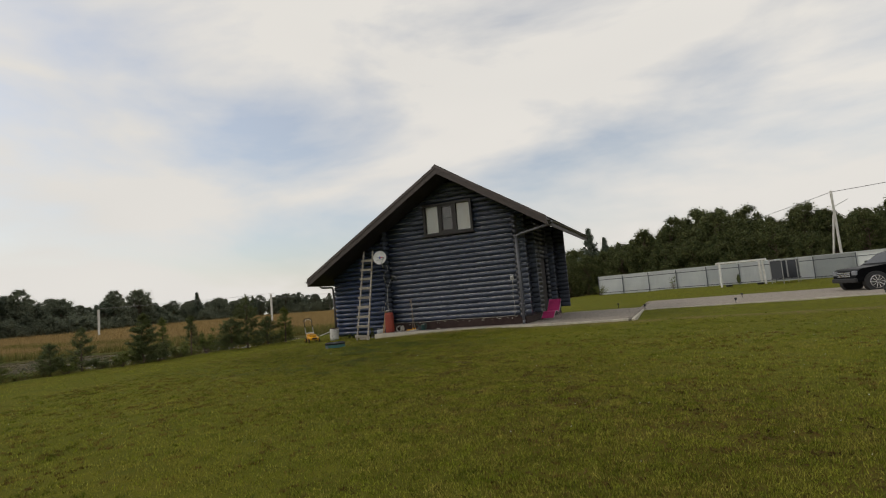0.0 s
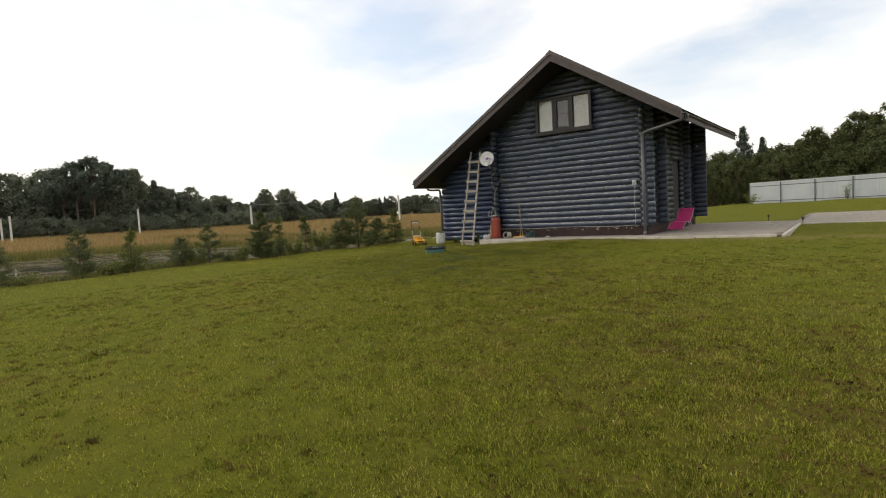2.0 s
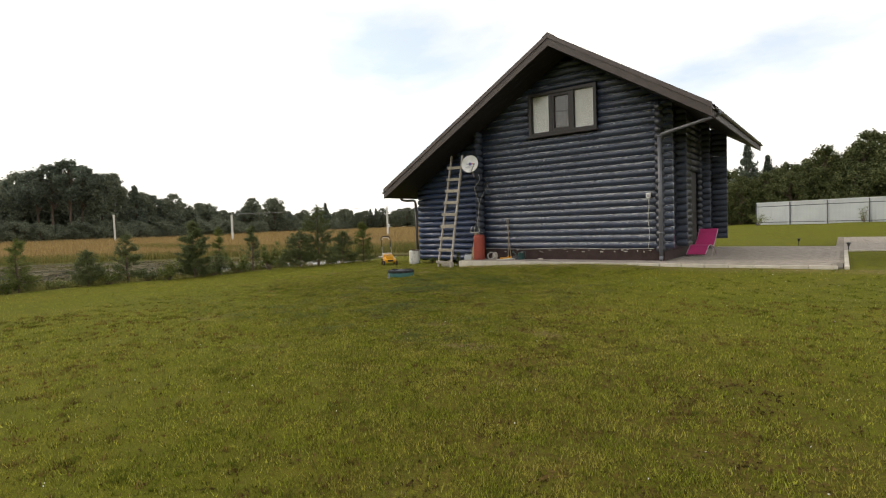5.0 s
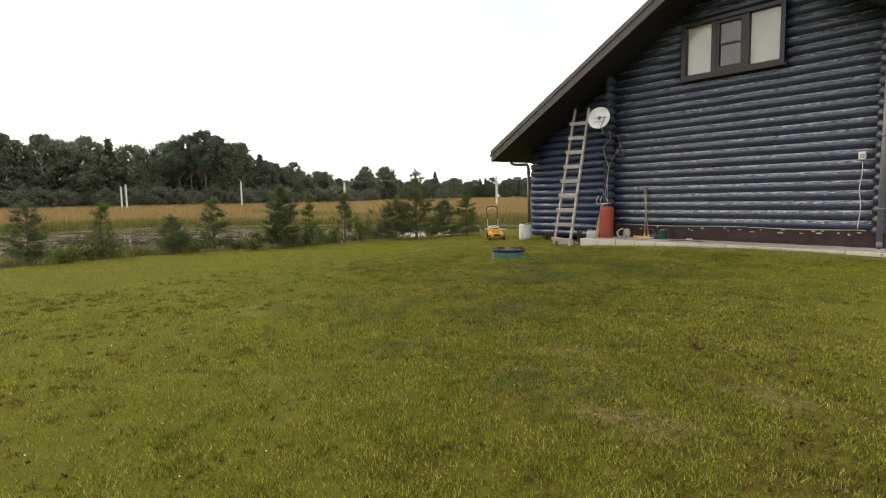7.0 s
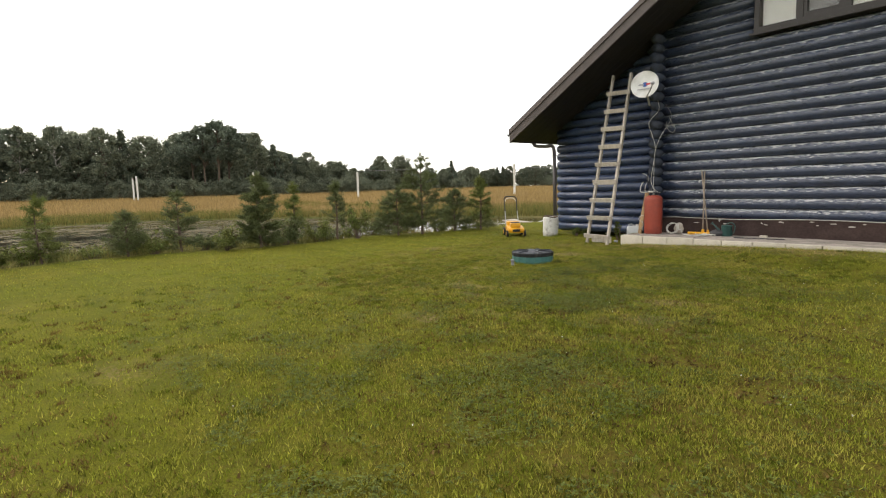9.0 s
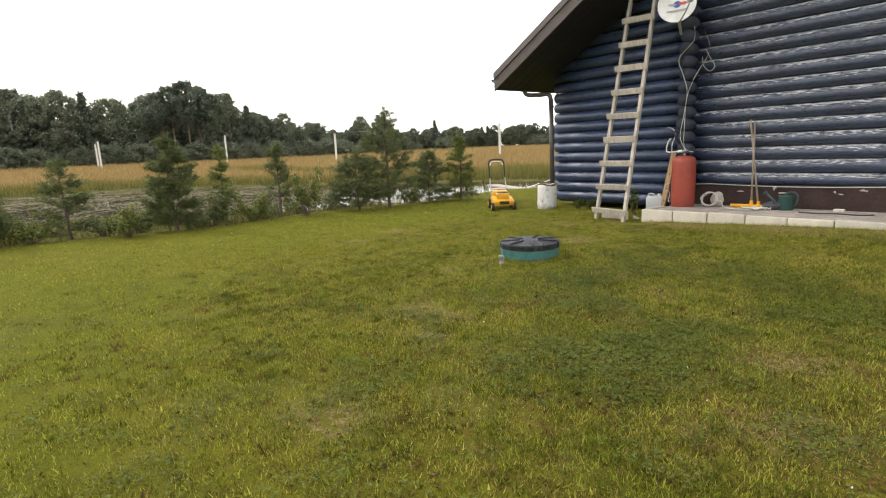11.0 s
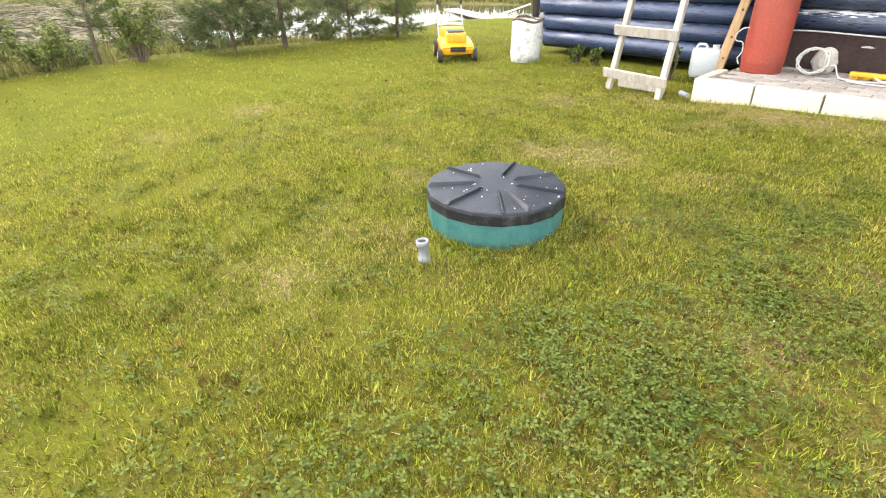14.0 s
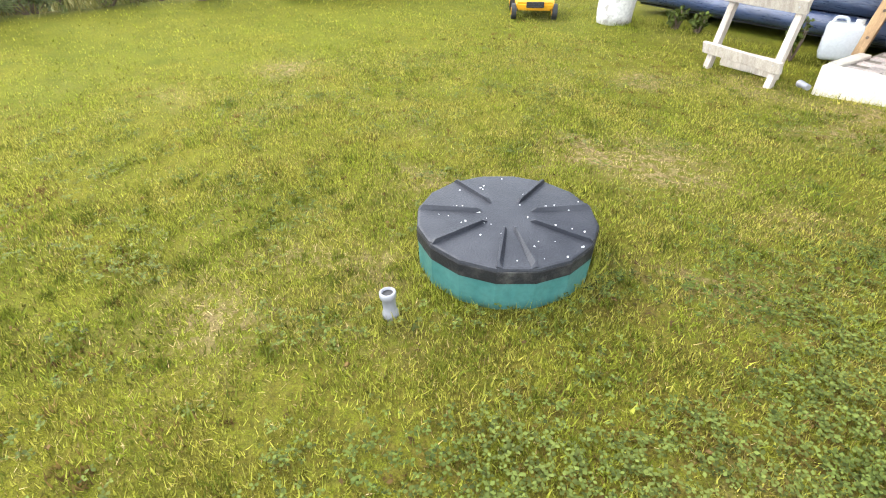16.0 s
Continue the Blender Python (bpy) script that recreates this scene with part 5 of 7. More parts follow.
# ---- mower, barrel, stub ----
def mower():
    ob = thing("lawn_mower", pose(-13.38, 17.20, 0, 0, 0, 52), "yellow electric lawn mower with a black folding handle on the grass", "lawn mower")
    bm = bmesh.new()
    prof = [(-0.28, 0.09), (-0.30, 0.16), (-0.22, 0.20), (-0.02, 0.235), (0.12, 0.24), (0.26, 0.20), (0.30, 0.15), (0.28, 0.08)]
    sides = [[bm.verts.new((sx * (0.20 if 0 < i < 6 else 0.18), y, z)) for i, (y, z) in enumerate(prof)] for sx in (-1, 1)]
    for i in range(len(prof) - 1):
        bm.faces.new((sides[0][i], sides[0][i + 1], sides[1][i + 1], sides[1][i]))
    bm.faces.new((sides[0][-1], sides[0][0], sides[1][0], sides[1][-1]))
    for s in (0, 1):
        bm.faces.new(sides[s])
    bmesh.ops.recalc_face_normals(bm, faces=bm.faces)
    bmesh.ops.bevel(bm, geom=bm.edges[:], offset=0.018, segments=2, affect="EDGES")
    part("deck", bm, "yellow", ob, "yellow plastic deck")
    bm = bmesh.new()
    box(bm, -0.12, 0.12, -0.20, 0.04, 0.20, 0.31, 0.03)
    cover = part("motor_cover", bm, "yellow", ob, "yellow motor cover")
    bm = bmesh.new()
    box(bm, -0.095, 0.095, -0.16, 0.03, 0.305, 0.325, 0.008)
    part("vent_panel", bm, "black", cover, "dark vent panel")
    bm = bmesh.new()
    box(bm, -0.09, 0.09, -0.315, -0.285, 0.12, 0.175, 0.006)
    for z in (0.13, 0.147, 0.164):
        box(bm, -0.08, 0.08, -0.322, -0.31, z - 0.004, z + 0.004)
    part("grille", bm, "black", ob, "dark front grille")
    bm = bmesh.new()
    box(bm, -0.15, 0.15, 0.14, 0.40, 0.16, 0.33, 0.04)
    part("grass_box", bm, "yellow", ob, "yellow grass box")
    for x in (-0.21, 0.21):
        for y, r in ((-0.22, 0.075), (0.24, 0.095)):
            bm = bmesh.new()
            bar(bm, (x - 0.025, y, r), (x + 0.025, y, r), r, n=20)
            wheel = part("wheel", bm, "black", ob, "black plastic wheel")
            bm = bmesh.new()
            bar(bm, (x - 0.029, y, r), (x + 0.029, y, r), r * 0.5, n=14)
            part("hub", bm, "yellow", wheel)
    for x in (-0.16, 0.16):
        bm = bmesh.new()
        tube(bm, [(x, 0.26, 0.14), (x * 0.98, 0.42, 0.40), (x * 0.95, 0.50, 0.56)], 0.011, 8)
        part("lower_tube", bm, "steel", ob)
    bm = bmesh.new()
    tube(bm, [(-0.15, 0.50, 0.55), (-0.155, 0.60, 0.78), (-0.15, 0.63, 0.86), (-0.09, 0.655, 0.905), (0.09, 0.655, 0.905), (0.15, 0.63, 0.86), (0.155, 0.60, 0.78), (0.15, 0.50, 0.55)], 0.015, 8)
    part("handlebar", bm, "black", ob, "black handlebar", smooth=True)
    bm = bmesh.new()
    tube(bm, [(-0.13, 0.60, 0.80), (-0.08, 0.64, 0.865), (0.08, 0.64, 0.865), (0.13, 0.60, 0.80)], 0.008, 6)
    part("switch_bar", bm, "white_paint", ob, "pale switch bar")
    bm = bmesh.new()
    tube(bm, [(-0.15, 0.38, 0.345), (0.0, 0.37, 0.36), (0.15, 0.38, 0.345)], 0.016, 8)
    part("box_grip", bm, "white_paint", ob, "pale grip")
    ob.scale = (0.98, 0.98, 1.02)
    return ob


mower()
barrel = thing("rain_barrel", pose(-12.62, 17.60, 0, 0, 2, 0), "stained white barrel standing under the downpipe", "barrel")
bm = bmesh.new()
lathe(bm, [(0.165, -0.02), (0.172, 0.1), (0.178, 0.25), (0.175, 0.40), (0.17, 0.46), (0.158, 0.46), (0.155, 0.38)], 28)
for v in bm.verts:
    n = noise.noise(v.co * 6)
    v.co += Vector((v.co.x * 0.05 * n, v.co.y * 0.05 * n, 0.02 * n if v.co.z > 0.43 else 0))
part("shell", bm, "bucket", barrel, smooth=True)
bm = bmesh.new()
tube(bm, [(0.167 * math.cos(a), 0.167 * math.sin(a), 0.463 + 0.014 * math.sin(3 * a)) for a in np.linspace(0, 2 * math.pi, 25)], 0.014, 6)
part("rim", bm, "bark", barrel, "dark dirty rim", smooth=True)
bm = bmesh.new()
bar(bm, (0, 0, 0.36), (0, 0, 0.37), 0.156, n=24)
part("contents", bm, "black", barrel)

stub = thing("pipe_stub", pose(-10.42, 16.86, 0.075, 90, 0, 60), "short grey pipe end lying in the grass", "pipe")
bm = bmesh.new()
lathe(bm, [(0.02, -0.05), (0.023, -0.047), (0.023, -0.02), (0.019, -0.017), (0.019, 0.045), (0.015, 0.045)], 16)
part("sleeve", bm, "pvc", stub, smooth=True)

# plank jetty and a pale board at the water
bm = bmesh.new()
for k, (dx, dy) in enumerate(((0, 0), (0.1, 0.22))):
    beam(bm, (-21.3 + dx, 25.0 + dy, -0.33), (-16.9 + dx, 22.4 + dy, -0.22), 0.2, 0.05, bevel=0.006)
tagged(part("jetty", bm, "old_wood"), "two grey planks laid out over the pond's edge", "jetty")
bm = bmesh.new()
beam(bm, (-18.0, 23.4, -0.22), (-17.3, 23.9, 0.05), 0.12, 0.03, bevel=0.004)
tagged(part("board", bm, "white_paint"), "pale board propped on the jetty planks", "board")


# ---- sun lounger on the terrace ----
def lounger():
    ob = thing("sun_lounger", pose(-4.46, 20.10, TOP, 0, 0, -8), "pink fabric folding lounger with a pale frame by the house", "lounger")
    prof = [(-0.60, 0.06), (-0.32, 0.30), (-0.12, 0.33), (0.10, 0.30), (0.42, 0.66), (0.50, 0.80)]
    for x in (-0.28, 0.28):
        bm = bmesh.new()
        part("side_tube", tube(bm, [(x, y, z) for y, z in prof], 0.013, 8), "pink_frame", ob, smooth=True)
    for a, b, name in ((0, 1, "leg_rest"), (1, 3, "seat"), (3, 5, "backrest")):
        bm = bmesh.new()
        for i in range(a, b):
            (y0, z0), (y1, z1) = prof[i], prof[i + 1]
            beam(bm, (0, y0, z0 + 0.008), (0, y1, z1 + 0.008), 0.54, 0.012, up=(0, -1, 1.2))
        part(name, bm, "pink", ob, "pink mesh fabric")
    for pts in ([(-0.27, -0.05, 0.32), (-0.27, 0.02, 0.0), (0.27, 0.02, 0.0), (0.27, -0.05, 0.32)], [(-0.27, 0.14, 0.32), (-0.27, 0.30, 0.0), (0.27, 0.30, 0.0), (0.27, 0.14, 0.32)]):
        bm = bmesh.new()
        part("leg_hoop", tube(bm, pts, 0.011, 8), "pink_frame", ob, smooth=True)
    ob.scale = (0.86, 0.9, 0.88)
    return ob


lounger()


# ---- fence, swing, trampoline, pole ----
F0, F1 = Vector((-6.9, 53.0, 0.3)), Vector((33.0, 36.2, 0.3))
fdir = (F1 - F0).normalized()
fside = Vector((fdir.y, -fdir.x, 0))
fence = thing("fence", pose(*F0), "pale grey sheet metal fence on dark posts", "fence")
FM = Matrix((fdir, -fside, (0, 0, 1))).transposed().to_4x4()
FM.translation = F0
fence.matrix_world = FM
span = 2.5
bm = bmesh.new()
line = []
for k in range(12):
    x0 = k * span / 12
    line += [(x0, 0.0), (x0 + span / 30, 0.0), (x0 + span / 24, 0.005), (x0 + span / 13, 0.005)]
line.append((span, 0.0))
low, high = [bm.verts.new((x, y, 0.06)) for x, y in line], [bm.verts.new((x, y, 1.76)) for x, y in line]
for k in range(len(line) - 1):
    bm.faces.new((low[k], low[k + 1], high[k + 1], high[k]))
bmesh.ops.solidify(bm, geom=bm.faces[:], thickness=0.004)
panel_me = bpy.data.meshes.new("panel")
bm.to_mesh(panel_me)
bm.free()
panel_me.materials.append(M["fence"])
bm = bmesh.new()
box(bm, -0.03, 0.03, -0.075, -0.02, -0.1, 1.74, 0.004)
post_me = bpy.data.meshes.new("post")
bm.to_mesh(post_me)
bm.free()
post_me.materials.append(M["fence_post"])
bm = bmesh.new()
box(bm, 0, span, -0.02, -0.005, -0.025, 0.025)
rail_me = bpy.data.meshes.new("rail")
bm.to_mesh(rail_me)
bm.free()
rail_me.materials.append(M["fence_post"])
bm = bmesh.new()
box(bm, 0, span, -0.05, 0.04, 1.745, 1.80, 0.006)
cap_me = bpy.data.meshes.new("cap")
bm.to_mesh(cap_me)
bm.free()
cap_me.materials.append(M["fence"])
for k in range(17):
    for nm, me, z in (("panel", panel_me, 0), ("post", post_me, 0), ("rail", rail_me, 0.245), ("rail", rail_me, 1.475), ("cap", cap_me, 0)):
        o = new(nm, me)
        o.parent = fence
        o.location = (k * span, 0, z)

swing = thing("swing_frame", pose(4.15, 42.25, 0.27, 0, 0, -5), "white wooden swing frame on the grass before the fence", "swing")
for x, lean in ((-1.3, 0), (1.12, 0), (1.32, 0)):
    for y in ((-0.35, 0.35) if x == -1.3 else (0.0,)):
        bm = bmesh.new()
        beam(bm, (x + (0.08 if x > 0 else -0.0) * 1, y * 0.6, 0), (x, y * 0.2, 1.8), 0.13, 0.12, bevel=0.008)
        part("post", bm, "white_paint", swing)
bm = bmesh.new()
beam(bm, (-1.55, 0, 1.82), (1.6, 0, 1.82), 0.22, 0.13, bevel=0.01)
part("top_beam", bm, "white_paint", swing)
bm = bmesh.new()
beam(bm, (-1.3, 0, 0.06), (1.3, 0, 0.06), 0.10, 0.06, bevel=0.008)
part("ground_beam", bm, "white_paint", swing)
for x, y in ((3.3, 42.1), (5.2, 42.0)):
    bm = bmesh.new()
    lathe(bm, [(0.16, 0), (0.22, 0.22), (0.23, 0.25), (0.15, 0.26)], 16, (x, y, 0.28))
    tagged(part("tyre_planter", bm, "black"), "low black planter by the swing frame", "planter", "planters by the swing")
bm = bmesh.new()
bar(bm, (4.0, 42.9, 0.28), (4.0, 42.9, 0.75), 0.03)
lathe(bm, [(0.03, 0), (0.11, 0.12), (0.13, 0.3), (0.07, 0.5), (0.02, 0.62)], 10, (4.0, 42.9, 0.62))
tagged(part("conifer_shrub", bm, "pine"), "small dark columnar shrub before the fence", "shrub")

tramp = thing("trampoline", pose(6.7, 41.9, 0.28), "trampoline with dark safety net before the fence", "trampoline")
bm = bmesh.new()
tube(bm, [(0.85 * math.cos(a), 0.85 * math.sin(a), 0.42) for a in np.linspace(0, 2 * math.pi, 25)], 0.035, 8)
part("ring", bm, "black", tramp)
bm = bmesh.new()
bar(bm, (0, 0, 0.41), (0, 0, 0.42), 0.83, n=28)
part("mat", bm, "net", tramp)
for k in range(6):
    a = k * math.pi / 3 + 0.2
    bm = bmesh.new()
    bar(bm, (0.87 * math.cos(a), 0.87 * math.sin(a), 0), (0.87 * math.cos(a), 0.87 * math.sin(a), 1.75), 0.025, n=8)
    part("pole", bm, "steel", tramp)
    bm = bmesh.new()
    b = a + math.pi / 3
    q = [bm.verts.new((0.84 * math.cos(t), 0.84 * math.sin(t), z)) for t, z in ((a + 0.05, 0.45), (b - 0.05, 0.45), (b - 0.05, 1.62), (a + 0.05, 1.62))]
    bm.faces.new(q)
    if k != 4:
        part("net_panel", bm, "net", tramp)
    else:
        bm.free()

upole = thing("utility_pole", pose(11.9, 50.0, 0.2, 0, 0, 0), "concrete utility pole with a bracing strut and wires", "utility pole")
bm = bmesh.new()
beam(bm, (0, 0, 0), (-0.1, 0, 6.9), 0.16, 0.15, bevel=0.02)
part("shaft", bm, "pole", upole)
bm = bmesh.new()
beam(bm, (-0.6, 0.6, 0), (-0.15, 0, 5.0), 0.12, 0.12, bevel=0.02)
part("strut", bm, "pole", upole)
bm = bmesh.new()
beam(bm, (-0.1, 0, 5.6), (0.9, 0, 6.1), 0.05, 0.05)
part("bracket", bm, "steel", upole)
bm = bmesh.new()
box(bm, -0.3, 0.3, -0.25, -0.08, 1.3, 1.9, 0.02)
part("meter_box", bm, "white_paint", upole)
for nm, a, b in (("overhead_wire", (11.8, 50.0, 7.0), (-8, 80, 4.5)), ("overhead_wire", (11.8, 50.0, 7.0), (40, 30, 8.0))):
    a, b = Vector(a), Vector(b)
    pts = [a.lerp(b, s) - Vector((0, 0, 1.6 * s * (1 - s))) for s in np.linspace(0, 1, 9)]
    bm = bmesh.new()
    tagged(part(nm, tube(bm, pts, 0.02, 5), "dark_cable"), "sagging dark overhead wire between the poles", "wire")

# concrete posts across the fields, with their wires
posts = [(-89.0, 38.2, 4.1), (-70.9, 46.5, 3.7), (-57.0, 63.9, 4.4), (-87.0, 21.6, 3.6), (-95.5, 22.5, 3.4), (-40.0, 78.0, 5.2)]
first = None
for x, y, hh in posts:
    z = float(height(x, y))
    p = thing("concrete_post", pose(x, y, z - 0.1, 0, 0.5 if y < 50 else 0), "white concrete post standing in the dry field", "post", "posts across the field")
    bm = bmesh.new()
    beam(bm, (0, 0, -0.2), (0, 0, hh), 0.24, 0.2, bevel=0.02)
    part("shaft", bm, "pole", p)
    bm = bmesh.new()
    beam(bm, (-0.25, 0, hh - 0.2), (0.25, 0, hh - 0.2), 0.05, 0.05)
    part("crossbar", bm, "steel", p)
for a, b in (((-70.2, 46.3), (-56.0, 63.6)), ((-56.0, 63.6), (-40, 78.0))):
    a, b = Vector((*a, float(height(*a)) + 3.7)), Vector((*b, float(height(*b)) + 4.4))
    bm = bmesh.new()
    tagged(part("overhead_wire", tube(bm, [a.lerp(b, s) - Vector((0, 0, 0.5 * s * (1 - s))) for s in np.linspace(0, 1, 5)], 0.02, 5), "grey_print"), "thin wire between the field posts", "wire")

# small garden lights along the drive
for x, y in ((-1.3, 22.6), (-2.6, 25.6), (1.9, 22.6), (2.6, 27.5), (6.4, 22.6)):
    g = thing("garden_light", pose(x, y, TOP), "small black solar garden light beside the drive", "garden light", "lights along the drive")
    bm = bmesh.new()
    bar(bm, (0, 0, -0.05), (0, 0, 0.12), 0.012, n=8)
    part("stake", bm, "black", g)
    bm = bmesh.new()
    lathe(bm, [(0.03, 0.11), (0.035, 0.17), (0.06, 0.175), (0.05, 0.20), (0.01, 0.205)], 12)
    part("head", bm, "black", g)


# ---- parked car ----
def car():
    ob = thing("car", pose(8.42, 27.55, TOP - 0.02, 0, 0, 16.3), "black off-road car with alloy wheels parked on the drive", "car")
    # runs along -x: nose at x = -2.35
    prof = [(-2.33, 0.42), (-2.36, 0.62), (-2.30, 0.92), (-2.15, 1.02), (-1.05, 1.14), (-0.35, 1.66), (0.0, 1.76), (1.5, 1.76), (2.05, 1.62), (2.3, 1.1), (2.35, 0.6), (2.3, 0.42)]
    bm = bmesh.new()
    half = []
    for s in (-1, 1):
        row = []
        for x, z in prof:
            w = 0.95 if z < 1.2 else 0.95 - (z - 1.15) * 0.36
            if x < -2.2:
                w -= 0.1
            row.append(bm.verts.new((x, s * w, z)))
        half.append(row)
    k = len(prof)
    for i in range(k - 1):
        bm.faces.new((half[0][i], half[0][i + 1], half[1][i + 1], half[1][i]))
    bm.faces.new((half[0][-1], half[0][0], half[1][0], half[1][-1]))
    for s in (0, 1):
        bm.faces.new([half[s][i] for i in (0, 1, 2, 3, 4, 9, 10, 11)])
        bm.faces.new([half[s][i] for i in (4, 5, 6, 7, 8, 9)])
    bmesh.ops.recalc_face_normals(bm, faces=bm.faces)
    bmesh.ops.bevel(bm, geom=[e for e in bm.edges], offset=0.035, segments=2, affect="EDGES")
    body = part("body", bm, "car_paint", ob)
    bm = bmesh.new()
    q = [(-0.93, 1.20), (-0.33, 1.60), (0.45, 1.64), (0.45, 1.20)], [(0.52, 1.20), (0.52, 1.64), (1.25, 1.64), (1.35, 1.20)], [(1.42, 1.2), (1.32, 1.62), (1.9, 1.55), (2.05, 1.2)]
    for s in (-1, 1):
        for win_ in q:
            bm.faces.new([bm.verts.new((x, s * (0.957 - (z - 1.15) * 0.36), z)) for x, z in win_])
    part("side_window", bm, "car_glass", ob)
    bm = bmesh.new()
    bm.faces.new([bm.verts.new(p) for p in ((-0.98, -0.82, 1.21), (-0.98, 0.82, 1.21), (-0.36, 0.70, 1.675), (-0.36, -0.70, 1.675))])
    part("windscreen", bm, "car_glass", ob)
    bm = bmesh.new()
    for z in (0.68, 0.76, 0.84):
        box(bm, -2.375, -2.30, -0.45, 0.45, z - 0.025, z + 0.025, 0.01)
    part("grille", bm, "chrome", ob)
    for s in (-1, 1):
        bm = bmesh.new()
        box(bm, -2.36, -2.08, s * 0.70 - 0.16, s * 0.70 + 0.16, 0.72, 0.92, 0.03)
        part("headlight", bm, "lamp_glass", ob)
        bm = bmesh.new()
        box(bm, -0.75, -0.5, s * 1.02 - 0.10, s * 1.02 + 0.10, 1.2, 1.36, 0.03)
        part("mirror", bm, "car_paint", ob)
    bm = bmesh.new()
    box(bm, -2.42, -2.30, -0.85, 0.85, 0.38, 0.58, 0.04)
    part("bumper", bm, "black", ob)
    for x in (-1.60, 1.45):
        for s in (-1, 1):
            bm = bmesh.new()
            bar(bm, (x, s * 0.70, 0.385), (x, s * 0.955, 0.385), 0.47, n=28)
            part("wheel_arch", bm, "black", ob)
            bm = bmesh.new()
            bar(bm, (x, s * 0.76, 0.38), (x, s * 0.965, 0.38), 0.38, n=28)
            wheel = part("wheel", bm, "black", ob, "black tyre")
            bm = bmesh.new()
            for j in range(10):
                a = j * 2 * math.pi / 10
                beam(bm, (x + 0.05 * math.cos(a), s * 0.972, 0.38 + 0.05 * math.sin(a)), (x + 0.27 * math.cos(a), s * 0.972, 0.38 + 0.27 * math.sin(a)), 0.03, 0.055, up=(0, 1, 0))
            tube(bm, [(x + 0.28 * math.cos(t), s * 0.97, 0.38 + 0.28 * math.sin(t)) for t in np.linspace(0, 2 * math.pi, 25)], 0.02, 6)
            part("rim", bm, "chrome", wheel, "silver alloy rim")
    ob.scale = (0.92, 0.92, 0.88)
    return ob


car()


# ---- trees ----
def leaf_cloud(centres, radii, count, size, seed, flat=0.0):
    """Many small leaf quads scattered on clumps; returns corners (count, 4, 3)."""
    rg = np.random.RandomState(seed)
    k = rg.randint(0, len(centres), count)
    d = rg.normal(size=(count, 3))
    d /= np.linalg.norm(d, axis=1)[:, None]
    p = centres[k] + d * radii[k][:, None] * (rg.rand(count, 1) ** 0.5) * (0.72 + 0.75 * rg.rand(count, 1) ** 2)
    n = d * 0.6 + rg.normal(size=(count, 3)) * 0.7 + np.array([0, 0, 0.5 + flat])
    n /= np.linalg.norm(n, axis=1)[:, None]
    u = np.cross(n, rg.normal(size=(count, 3)))
    u /= np.linalg.norm(u, axis=1)[:, None]
    v = np.cross(n, u)
    s = size * (0.6 + 0.8 * rg.rand(count, 1))
    return np.stack([p - u * s, p + v * s * 0.55, p + u * s, p - v * s * 0.55], 1)


def limb(bm, a, b, r0, r1, seed, bend=0.15):
    rg = random.Random(seed)
    a, b = Vector(a), Vector(b)
    mid = a.lerp(b, 0.5) + Vector((rg.uniform(-bend, bend), rg.uniform(-bend, bend), 0)) * (b - a).length
    prev, pr = a, r0
    for t in (0.25, 0.5, 0.75, 1.0):
        q = a.lerp(mid, t).lerp(mid.lerp(b, t), t)
        r = r0 + (r1 - r0) * t
        bar(bm, prev, q, pr, r, 7)
        prev, pr = q, r


def woodland_tree(name, label, tall, wide, base, leaf, bark, seed, count, size, lumps=34, pointed=0.0, category="tree"):
    """A trunk with limbs and an uneven crown of leaf clumps."""
    rg = np.random.RandomState(seed)
    ob = thing(name, pose(0, 0, 0), label, category)
    bm = bmesh.new()
    limb(bm, (0, 0, -0.3), (0.1 * wide, 0.05 * wide, tall * 0.93), tall * 0.018 + 0.03, 0.02, seed, 0.03)
    cs, rs = [], []
    for i in range(lumps):
        f = (i + rg.rand()) / lumps
        z = base + (tall - base) * (0.06 + 0.92 * f)
        env = wide * (math.sin(math.pi * (0.16 + 0.80 * f)) ** (0.8 + pointed)) * (1 - pointed * 0.55 * f)
        a = rg.rand() * 6.283
        r = env * (0.25 + 0.75 * rg.rand() ** 0.6) * (1.28 if i % 7 == 0 else 1.0)
        c = (r * math.cos(a), r * math.sin(a), z)
        cs.append(c)
        rs.append(wide * (0.17 + 0.17 * rg.rand()) * (1 - 0.3 * f))
        if i % 3 == 0:
            limb(bm, (0, 0, max(base * 0.7, z - 0.5 * wide)), (c[0] * 0.85, c[1] * 0.85, z), tall * 0.005 + 0.015, 0.01, seed + i)
    part("trunk", bm, bark, ob)
    q = leaf_cloud(np.array(cs), np.array(rs), count, size, seed)
    o = new("crown", quads_mesh("crown", q, 4, leaf))
    o.parent = ob
    return ob


